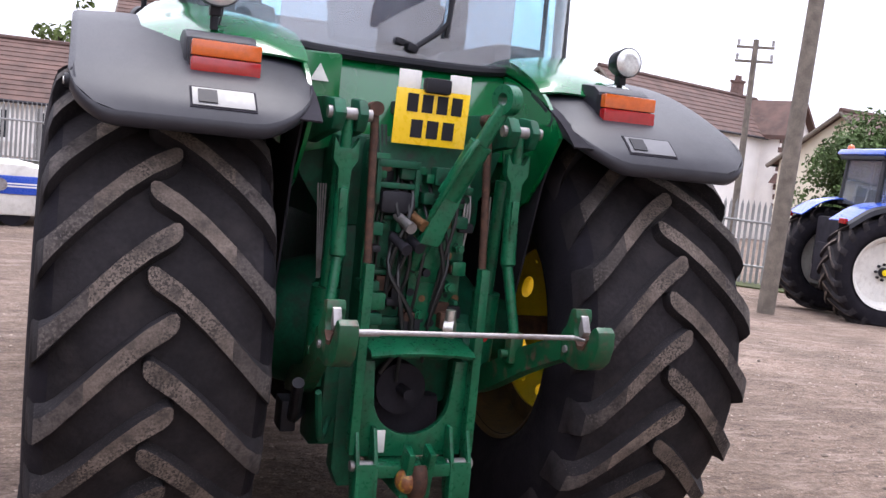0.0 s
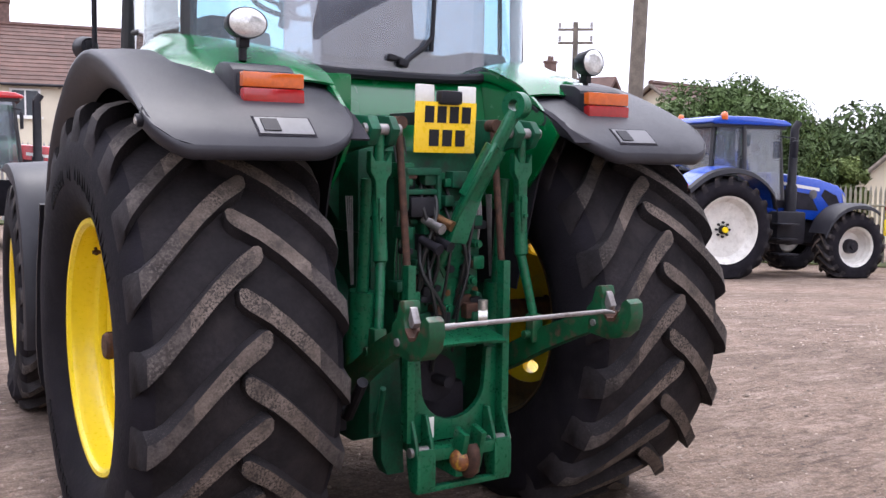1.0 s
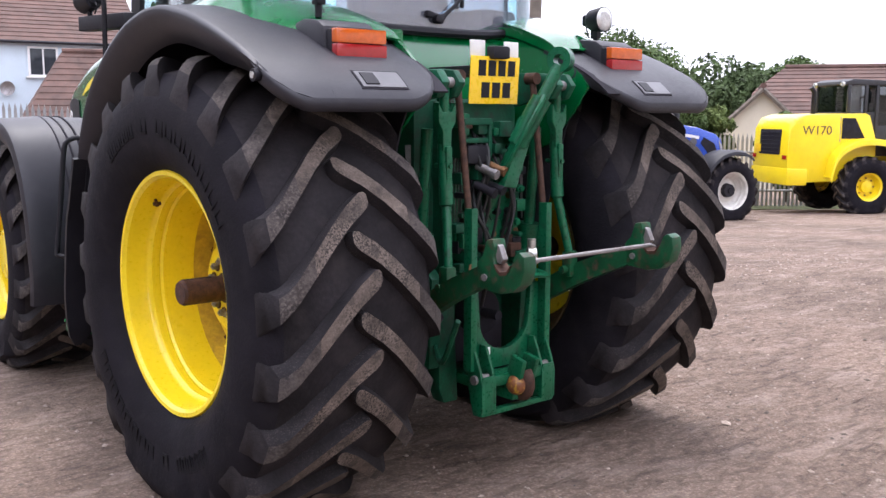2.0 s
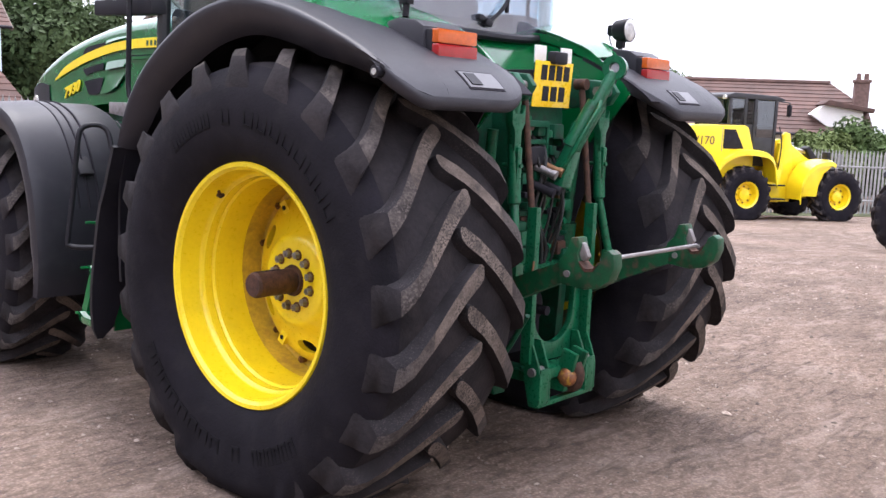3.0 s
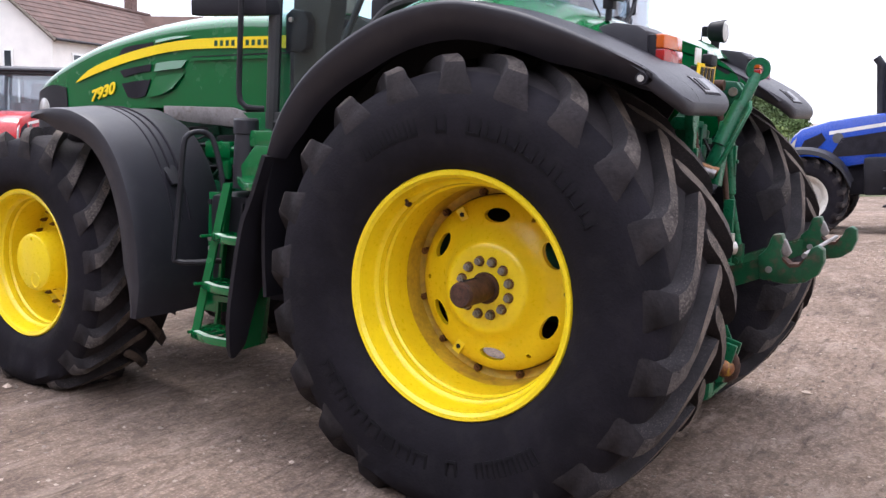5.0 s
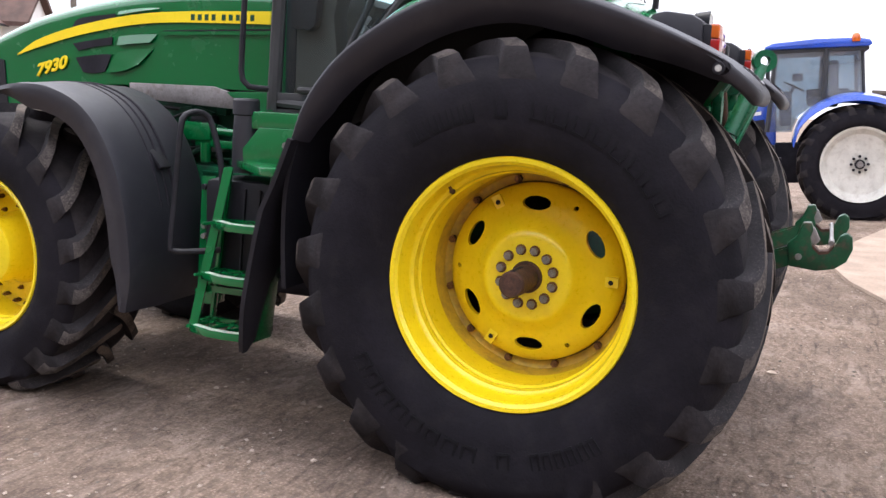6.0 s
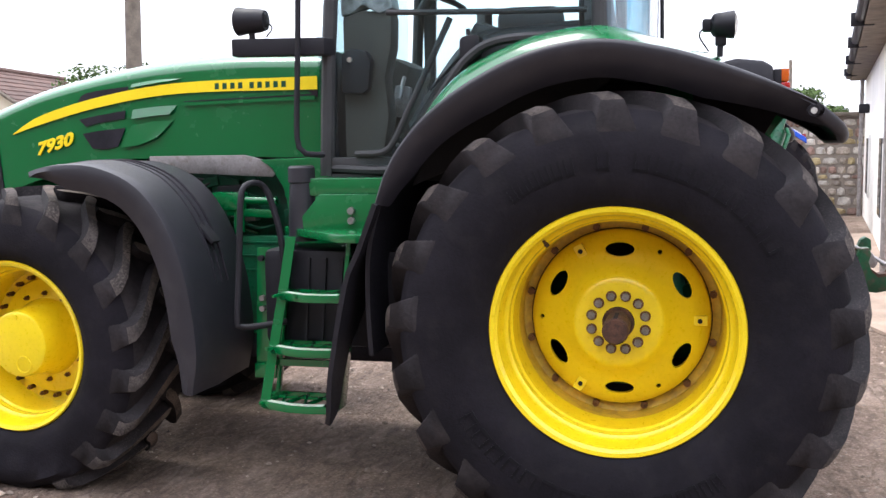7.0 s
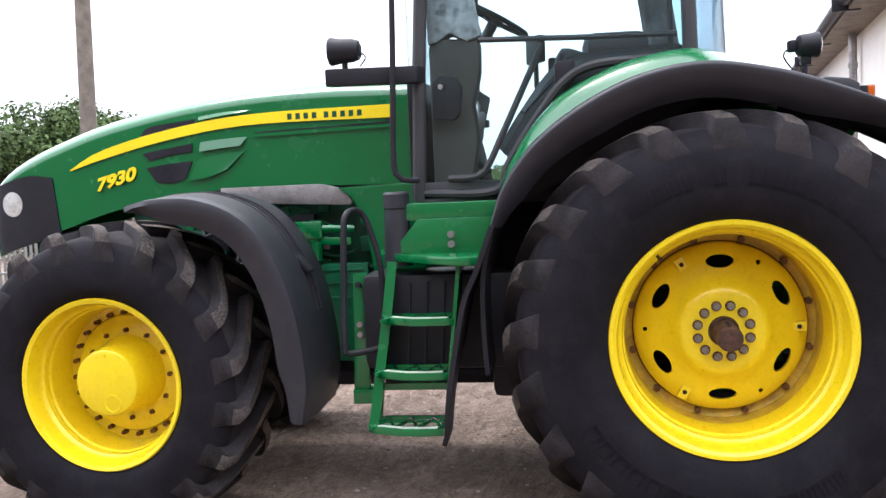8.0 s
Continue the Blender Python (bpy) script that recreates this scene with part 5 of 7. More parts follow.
part("front_axle", Shape().tube([(-0.8, FY, FZ), (-0.4, FY, FZ - 0.02), (0.4, FY, FZ - 0.02), (0.8, FY, FZ)], 0.12, 18, radii=[0.14, 0.12, 0.12, 0.14]).box((0, FY, FZ + 0.02), (0.42, 0.5, 0.30), bevel=0.05), GREEN_DULL, jd)

# front fenders
FARCH = [(2.66, 1.530), (2.59, 1.552), (2.48, 1.566), (2.32, 1.558), (2.13, 1.478), (1.99, 1.312), (1.895, 1.06), (1.855, 0.74), (1.89, 0.53)]
for hand in (-1, 1):
    line = curve_at(FARCH, 34)
    rows = []
    for i, (y, z) in enumerate(line):
        k = i / 33
        dy, dz = y - FY - 0.0, z - FZ
        L = math.hypot(dy, dz)
        lip = 0.10 * min(1, k * 6) * min(1, (1 - k) * 4 + 0.35)
        row = [(hand * x, y - dy / L * d, z - dz / L * d) for x, d in ((1.195, lip * 1.25), (1.216, lip * 0.75), (1.228, lip * 0.28), (1.222, lip * 0.06), (1.200, 0.0), (1.16, 0.0), (1.0, -0.012), (0.82, -0.004), (0.64, 0.0), (0.612, 0.012), (0.605, 0.05))]
        rows.append(row[::-1] if hand > 0 else row[::-1])
    ff = part("front_fender", Shape().sheet(rows, 0.012), PLASTIC, jd, "dark grey plastic front fender", smooth=50)
    for x in (0.985, 0.925, 0.865):
        pts = [(hand * x, y + (y - FY) / math.hypot(y - FY, z - FZ) * 0.021, z + (z - FZ) / math.hypot(y - FY, z - FZ) * 0.021) for y, z in line[2:24]]
        part("fender_rib", Shape().tube(pts, 0.0065, 8), DARK, ff)
    y, z = line[18]
    part("fender_catch", Shape().box((hand * 0.925, y - 0.016, z + 0.018), (0.085, 0.15, 0.022), (48, 0, 0), 0.009), BLACK_PLASTIC, ff)

# ladder side
FRONT = ((0.475, 1.60, -1.12), (0.73, 1.565, -1.08), (0.97, 1.53, -1.04), (1.23, 1.50, -0.99))
steps = part("step_ladder", Shape().prism([(1.235, 0.45), (1.255, 0.45), (1.16, 1.22), (1.14, 1.22)], "x", -1.135, -0.98, 0.004), GREEN, jd, "green steel step ladder")
part("front_stringer", Shape().sheet([[(x, y - 0.045, z), (x - 0.004, y, z), (x + 0.03, y + 0.004, z)] for z, y, x in FRONT], 0.012), GREEN, steps)
part("back_stringer", Shape().prism([(1.565, 0.50), (1.585, 0.50), (1.50, 1.23), (1.475, 1.23)], "x", -0.98, -0.95, 0.004), GREEN, steps)
for k, (z, y0, y1, x1) in enumerate(((0.50, 1.24, 1.60, -1.12), (0.745, 1.21, 1.565, -1.08), (0.985, 1.18, 1.53, -1.04))):
    w = (-1.20, -1.165, -1.135)[k]
    o = [(w, y0), (w - 0.012, y0 + 0.10), (w - 0.004, y0 + 0.20), (x1 - 0.035, y1 - 0.03), (x1, y1), (-0.96, y1), (-0.96, y0)]
    inset = [(w + 0.055, y0 + 0.02), (w + 0.045, y0 + 0.10), (w + 0.052, y0 + 0.20), (x1 + 0.012, y1 - 0.05), (x1 + 0.03, y1 - 0.02)]
    t = part("step_tread", Shape().prism(o[:5] + inset[::-1], "z", z - 0.034, z, 0.004), GREEN, steps, "green step tread with an open grating")
    part("tread_frame", Shape().box((-0.967, (y0 + y1) / 2, z - 0.014), (0.014, y1 - y0, 0.028)).box(((w - 0.96) / 2, y0 + 0.012, z - 0.014), (-0.96 - w, 0.024, 0.028)).box(((x1 - 0.96) / 2, y1 - 0.012, z - 0.014), (-0.96 - x1, 0.024, 0.028)), GREEN, t)
    for j in range(6):
        yy = y0 + 0.02 + (y1 - y0 - 0.04) * (j + 0.5) / 6
        part("grip_bar", Shape().box((-1.05 - 0.012 * (2 - k), yy, z - 0.008), (0.19, 0.014, 0.014), (0, 0, (-1) ** j * 17), 0.002), GREEN, t)
    part("grip_bar", Shape().box((-1.04, (y0 + y1) / 2, z - 0.0075), (0.014, y1 - y0 - 0.05, 0.013), bevel=0.002), GREEN, t)
    # pale strip: paint wear with the edge's bright glint put into its colour
    part("worn_edge", Shape().prism([(w + 0.004, y0 + 0.03), (w - 0.004, y0 + 0.10), (w + 0.002, y0 + 0.19), (x1 - 0.034, y1 - 0.05), (x1 - 0.012, y1 - 0.06), (w + 0.030, y0 + 0.19), (w + 0.024, y0 + 0.10), (w + 0.034, y0 + 0.03)], "z", z - 0.002, z + 0.0025), WORN_GLINT_EDGE, t, "worn step edge with a bright glint in its colour")
part("ladder_brace", Shape().box((-1.05, 1.40, 0.66), (0.03, 0.34, 0.03)), GREEN, steps)
part("platform", Shape().prism([(-1.20, 1.05), (-1.225, 1.09), (-1.21, 1.17), (-0.84, 1.57), (-0.80, 1.585), (-0.62, 1.585), (-0.62, 1.03), (-1.20, 1.03)], "z", 1.225, 1.262, 0.008), GREEN, jd, "green steel platform below the door")
part("platform_back", Shape().prism([(1.02, 1.26), (1.50, 1.26), (1.36, 1.42), (1.01, 1.42)], "x", -0.92, -0.90, 0.004), GREEN, jd)
for z in (1.345, 1.30):
    part("platform_bolt", Shape().cyl((-0.92, 1.205, z), (-0.945, 1.205, z), 0.017, n=8), GREY_STEEL, jd)
part("fuel_tank", Shape().box((-0.80, 1.22, 0.94), (0.30, 0.85, 0.46), bevel=0.05).box((-0.80, 0.92, 0.72), (0.26, 0.24, 0.3), bevel=0.04), BLACK_PLASTIC, jd, "black plastic fuel tank behind the ladder")
for y in (1.26, 1.34, 1.42):
    part("tank_rib", Shape().box((-0.955, y, 0.93), (0.012, 0.012, 0.40), (4, 0, 0)), BLACK_PLASTIC, jd)
rows = []
for y, z in curve_at([(1.245, 0.435), (1.225, 0.50), (1.215, 0.62), (1.175, 0.85), (1.125, 1.08), (1.07, 1.20), (0.99, 1.40)], 20):
    outer = np.interp(z, [0.435, 0.47, 0.55, 0.7], [-1.235, -1.262, -1.275, -1.285])
    inner = np.interp(z, [0.435, 0.47, 0.60, 0.75, 0.90, 1.1], [-1.205, -1.165, -1.125, -1.09, -0.95, -0.90])
    rows.append([(outer + (inner - outer) * t, y, z) for t in (0, 0.3, 0.65, 1)])
part("mud_flap", Shape().sheet(rows, 0.022), BLACK_PLASTIC, jd, "black plastic mud flap beside the ladder")
part("inner_flap", Shape().sheet([[(x, y, z) for x in (-1.22, -0.9, -0.45)] for y, z in curve_at([(0.86, 1.64), (0.95, 1.45), (1.02, 1.2), (1.03, 0.95), (1.02, 0.745)], 12)], 0.02), BLACK_PLASTIC, jd)
part("air_canister", Shape().tube([(-0.86, 1.47, 1.20), (-0.86, 1.47, 1.38), (-0.86, 1.47, 1.47), (-0.86, 1.47, 1.475), (-0.86, 1.47, 1.54), (-0.86, 1.47, 1.55)], 0.05, 24, radii=[0.068, 0.062, 0.056, 0.063, 0.063, 0.055]), PLASTIC, jd, "dark grey canister beside the steps")
part("green_bracket", Shape().prism([(1.69, 1.17), (1.62, 1.17), (1.635, 0.60), (1.715, 0.60)], "x", -0.90, -0.875, 0.006).prism([(1.60, 1.13), (1.555, 1.12), (1.57, 0.66), (1.62, 0.66)], "x", -0.84, -0.82, 0.006).box((-0.87, 1.66, 0.58), (0.1, 0.11, 0.07), bevel=0.006), GREEN, jd, "green tow bracket beside the engine")
for z in (1.12, 0.93, 0.88):
    part("bracket_bolt", Shape().cyl((-0.90, 1.665, z), (-0.925, 1.665, z), 0.014, n=8), GREY_STEEL if z < 1 else DARK, jd)
rail = [(-0.95, 1.535, 0.98), (-0.95, 1.545, 1.22), (-0.952, 1.59, 1.40), (-0.965, 1.618, 1.462), (-1.01, 1.642, 1.478), (-1.065, 1.665, 1.462), (-1.088, 1.674, 1.40), (-1.115, 1.68, 1.13), (-1.146, 1.684, 0.87), (-1.14, 1.672, 0.835), (-1.09, 1.61, 0.83), (-1.00, 1.51, 0.838)]
part("grab_rail", Shape().tube(curve_at(rail, 52), 0.0145, 10), BLACK_PLASTIC, jd, "black tubular grab rail")

# cab: front post, sloping sill, rear posts, glass, roof
cab = part("cab_sill", Shape().prism([(1.40, 1.585), (1.40, 1.50), (0.98, 1.50), (0.98, 1.585)], "x", -0.80, -0.70, 0.008).box((-0.785, 1.22, 1.455), (0.12, 0.44, 0.07), bevel=0.01), [TRIM], jd, "dark cab sill")
part("green_sill", Shape().box((-0.84, 1.20, 1.452), (0.10, 0.46, 0.085), bevel=0.012), GREEN, jd, "green sill under the cab door")
BACK = [(0.845, 0.08), (0.815, 0.02), (0.76, -0.025), (0.68, -0.06), (0.60, -0.08), (0.5, -0.10), (0.25, -0.12)]
SILL = [(1.36, 1.535), (1.00, 1.535), (0.93, 1.66), (0.80, 1.85), (0.66, 2.02), (0.52, 2.085), (0.28, 2.098), (0.05, 2.105)]
for hand in (-1, 1):
    X = lambda y: hand * np.interp(y, [-0.45, 0.05, 0.6, 1.36], [0.52, 0.86, 0.88, 0.78])
    path = curve_at([(X(y), y, z) for y, z in SILL], 40)
    part("door_frame", Shape().tube(path, 0.022, 8), TRIM, jd)
    part("front_post", Shape().tube([(X(1.36), 1.37, 1.50), (X(1.36), 1.345, 2.1), (X(1.36) * 0.97, 1.30, 2.85)], 0.034, 10), TRIM, jd)
    part("rear_post", Shape().tube([(hand * 0.84, 0.095, 2.06), (hand * 0.82, 0.105, 2.85)], 0.034, 10).tube([(hand * 0.79, 0.175, 2.06), (hand * 0.78, 0.18, 2.85)], 0.012, 8), TRIM, jd)
    part("door_sill_trim", Shape().prism([(y, z) for y, z in SILL] + [(0.05, 1.9), (0.6, 1.6), (0.95, 1.45), (1.36, 1.45)], "x", hand * 0.775, hand * 0.80), TRIM, jd)
    rows = []
    for y, z in curve_at([(1.34, 1.55), (1.0, 1.55), (0.93, 1.66), (0.80, 1.85), (0.66, 2.02), (0.52, 2.085), (0.08, 2.105)], 20):
        rows.append([(X(y) * (1 - 0.02 * t), y, z + (2.86 - z) * t) for t in np.linspace(0, 1, 4)])
    part("side_glass", Shape().sheet(rows, 0.005), GLASS, jd, "clear cab side glass").visible_shadow = False
    grid = [[(hand * x, y, z) for x, y in BACK if x >= 0.5] for z in (2.01, 2.4, 2.85)]
    part("corner_glass", Shape().sheet(grid, 0.005), CORNER_GLASS, jd, "curved bluish rear corner glass").visible_shadow = False
part("rear_window", Shape().sheet([[(x, -0.13 + 0.12 * x * x, z) for x in np.linspace(-0.5, 0.5, 9)] for z in (1.98, 2.4, 2.85)], 0.005), TINT, jd, "tinted rear window").visible_shadow = False
seal = [(x, y - 0.030, float(np.interp(x, [0.0, 0.31, 0.52, 0.68, 0.84], [1.985, 1.993, 2.012, 2.045, 2.095]))) for x, y in BACK]
part("rear_window_seal", Shape().tube(curve_at([(-x, y, z) for x, y, z in seal] + seal[::-1], 60), 0.022, 8), BLACK_PLASTIC, jd)
part("windscreen", Shape().sheet([[(x, 1.40 + 0.08 * (1 - (x / 0.78) ** 2), z) for x in np.linspace(-0.78, 0.78, 9)] for z in (1.55, 2.2, 2.85)], 0.005), GLASS, jd).visible_shadow = False
part("cab_roof", Shape().box((0, 0.63, 2.96), (1.75, 1.70, 0.22), bevel=0.08), GREEN, jd, "green cab roof")
part("cab_floor", Shape().box((0, 0.75, 1.50), (1.35, 1.3, 0.06), bevel=0.01).box((0, 0.14, 1.93), (1.2, 0.40, 0.04), bevel=0.01), TRIM, jd)
part("dashboard", Shape().prism([(1.36, 1.53), (1.36, 2.02), (1.22, 2.10), (1.10, 2.04), (1.16, 1.80), (1.10, 1.53)], "x", -0.26, 0.20, 0.02), BEIGE, jd, "brown dashboard column")
wheel_ring = Shape()
ringpts = [(0.19 * math.cos(a), 0.19 * math.sin(a), 0) for a in np.linspace(0, 6.283185, 33)]
wheel_ring.tube(ringpts, 0.014, 10, caps=False)
for a in (0.5, 2.6, 4.7):
    wheel_ring.cyl((0, 0, -0.02), (0.185 * math.cos(a), 0.185 * math.sin(a), 0), 0.011, n=8)
wheel_ring.cyl((0, 0, -0.03), (0, 0, 0.02), 0.05).cyl((0, 0, -0.13), (0, 0, -0.02), 0.03)
part("steering_wheel", wheel_ring, TRIM, jd, "black steering wheel").matrix_basis = pose(0, 1.04, 2.45, 30, 0, 0)
part("seat", Shape().box((0, 0.45, 2.02), (0.52, 0.50, 0.14), (4, 0, 0), 0.05).box((0, 0.18, 2.42), (0.50, 0.14, 0.72), (-8, 0, 0), 0.06).box((0, 0.40, 1.78), (0.36, 0.36, 0.40), bevel=0.04), SEAT, jd, "grey cloth driver's seat")
part("armrest", Shape().box((0.36, 0.50, 2.16), (0.14, 0.55, 0.08), (-4, 0, 0), 0.03).box((0.34, 0.75, 2.2), (0.05, 0.05, 0.12), bevel=0.02), TRIM, jd)
part("side_console", Shape().box((0.62, 0.42, 2.02), (0.26, 0.75, 0.26), bevel=0.04), TRIM, jd)
part("seat_console", Shape().box((-0.60, 0.22, 2.10), (0.24, 0.32, 0.14), bevel=0.04), TRIM, jd)
part("post_trim", Shape().prism([(1.31, 1.55), (1.31, 2.25), (1.22, 2.27), (1.06, 2.26), (1.065, 2.10), (1.10, 1.95), (1.08, 1.78), (1.11, 1.62), (1.10, 1.55)], "x", -0.70, -0.56, 0.03), BEIGE, jd)
# pale mottled panel imitates the reflection in the glass before the pillar
part("pillar_cover", Shape().prism([(1.31, 2.24), (1.31, 2.85), (1.12, 2.85), (1.10, 2.55), (1.07, 2.36), (1.05, 2.27), (1.12, 2.245), (1.20, 2.29), (1.26, 2.25)], "x", -0.715, -0.58, 0.02), PILLAR_SHEEN, jd, "front pillar panel with pale glass reflection painted in")
quarter = curve_at([(0.93, 1.68), (0.80, 1.87), (0.66, 2.04), (0.52, 2.10), (0.28, 2.115), (0.08, 2.12)], 24)
part("quarter_trim", Shape().sheet([[(-0.80, y, z), (-0.775, y + 0.035, z + 0.035), (-0.70, y + 0.06, z + 0.06)] for y, z in quarter], 0.02), TRIM, jd)
part("cab_bag", Shape().box((-0.62, 0.42, 2.17), (0.22, 0.30, 0.16), (0, 0, 6), 0.05).box((-0.60, 0.62, 2.08), (0.20, 0.20, 0.20), (20, 0, 0), 0.05), TRIM, jd, "dark padded armrest and storage box")
part("door_bar", Shape().tube(curve_at([(-0.80, 1.22, 1.60), (-0.82, 1.09, 1.605), (-0.82, 1.034, 1.646), (-0.82, 0.95, 1.81), (-0.82, 0.84, 2.03), (-0.82, 0.755, 2.20)], 24), 0.016, 8).tube([(-0.82, 1.05, 2.236), (-0.82, 0.54, 2.217), (-0.82, 0.15, 2.208)], 0.013, 8), TRIM, jd)
lock = part("door_lock", Shape().prism([(1.29, 2.06), (1.25, 2.09), (1.17, 2.075), (1.145, 2.03), (1.16, 1.90), (1.19, 1.875), (1.29, 1.885)], "x", -0.775, -0.715, 0.012), BLACK_PLASTIC, jd, "black door lock housing")
part("lock_button", Shape().cyl((-0.79, 1.245, 2.035), (-0.77, 1.245, 2.035), 0.012), STEEL, lock)
part("strut_link", Shape().tube([(-0.815, 0.866, 1.90), (-0.815, 0.852, 1.884), (-0.815, 0.80, 1.94), (-0.815, 0.71, 2.03)], 0.007, 8), BLACK_PLASTIC, jd)
part("mirror_housing", Shape().prism([(0.705, 2.095), (0.69, 2.11), (0.625, 2.12), (0.61, 2.105), (0.615, 2.02), (0.69, 1.995), (0.705, 2.01)], "x", -0.875, -0.80, 0.01).cyl((-0.84, 0.67, 2.10), (-0.84, 0.67, 2.125), 0.006, n=8).cyl((-0.84, 0.67, 2.12), (-0.84, 0.67, 2.145), 0.011, n=10), BLACK_PLASTIC, jd, "small black box on the cab sill")
part("floor_mat", Shape().box((-0.55, 1.16, 1.54), (0.36, 0.34, 0.014), (0, 0, 4), 0.005), MAT, jd, "pale dusty rubber cab floor mat")
part("pedal_box", Shape().box((-0.42, 1.16, 1.60), (0.16, 0.14, 0.10), (18, 0, 0), 0.02).cyl((-0.46, 1.05, 1.62), (-0.46, 1.20, 1.74), 0.012, n=8).cyl((-0.38, 1.07, 1.62), (-0.38, 1.22, 1.74), 0.012, n=8), TRIM, jd)
part("shuttle_lever", Shape().tube(curve_at([(-0.27, 1.13, 1.98), (-0.33, 1.12, 1.95), (-0.36, 1.13, 1.87)], 10), 0.012, 8).box((-0.285, 1.14, 1.86), (0.04, 0.09, 0.16), (8, 0, 0), 0.018), GREY_STEEL, jd, "pale grey lever and cover on the dashboard")
part("far_door_column", Shape().prism([(1.29, 1.55), (1.30, 2.5), (1.27, 2.8), (1.21, 2.8), (1.225, 2.3), (1.235, 1.55)], "x", 0.77, 0.82, 0.012).box((0.80, 1.205, 1.92), (0.04, 0.06, 0.05), bevel=0.01), TRIM, jd)
WX, WZ = 0.05, 2.05
wiper = part("rear_wiper", Shape().tube([(WX, -0.150, WZ), (WX + 0.10, -0.154, WZ + 0.075), (WX + 0.135, -0.152, WZ + 0.12)], 0.010, 8).tube([(WX + 0.135, -0.150, WZ + 0.06), (WX + 0.14, -0.150, WZ + 0.13), (WX + 0.16, -0.146, WZ + 0.45)], 0.011, 6), BLACK_PLASTIC, jd, "black rear window wiper")
part("wiper_motor", Shape().box((WX - 0.01, -0.150, WZ), (0.05, 0.035, 0.035), (0, 15, 0), 0.01), BLACK_PLASTIC, wiper)
part("window_catch", Shape().box((WX - 0.065, -0.148, WZ + 0.02), (0.04, 0.03, 0.028), (0, 10, 0), 0.008).cyl((WX - 0.05, -0.150, WZ + 0.018), (WX - 0.015, -0.150, WZ + 0.016), 0.010, n=10), BLACK_PLASTIC, jd)
part("monitor", Shape().box((0.45, 0.85, 2.32), (0.20, 0.05, 0.16), (0, 0, 25), 0.015).cyl((0.45, 0.85, 2.1), (0.45, 0.85, 2.3), 0.015), TRIM, jd)
# front outriggers: a lamp arm and a grab pole
part("lamp_arm", Shape().prism([(-0.78, 1.31), (-0.86, 1.34), (-0.945, 1.76), (-0.875, 1.77), (-0.79, 1.45)], "z", 2.055, 2.135, 0.01), BLACK_PLASTIC, jd, "black lamp arm on the cab's front post")
lamp = part("front_work_lamp", Shape().tube([(-0.91, 1.60, 2.215), (-0.91, 1.63, 2.215), (-0.91, 1.69, 2.215), (-0.91, 1.735, 2.215), (-0.91, 1.74, 2.215)], 0.05, 22, radii=[0.045, 0.054, 0.058, 0.066, 0.062]).box((-0.91, 1.615, 2.215), (0.05, 0.05, 0.06), bevel=0.012).cyl((-0.91, 1.67, 2.13), (-0.91, 1.67, 2.17), 0.014), BLACK_PLASTIC, jd, "round black work lamp")
part("lamp_cable", Shape().tube(curve_at([(-0.91, 1.60, 2.21), (-0.91, 1.57, 2.18), (-0.91, 1.60, 2.14)], 8), 0.004, 6), BLACK_PLASTIC, lamp)
part("grab_pole", Shape().tube(curve_at([(-0.92, 1.42, 2.8), (-0.92, 1.44, 2.2), (-0.92, 1.46, 1.75), (-0.92, 1.455, 1.64), (-0.91, 1.42, 1.605), (-0.85, 1.36, 1.60)], 30), 0.014, 8), BLACK_PLASTIC, jd, "black upright grab pole")
part("cab_firewall", Shape().box((0, 1.42, 1.80), (1.1, 0.06, 0.6), bevel=0.01), BLACK_PLASTIC, jd)


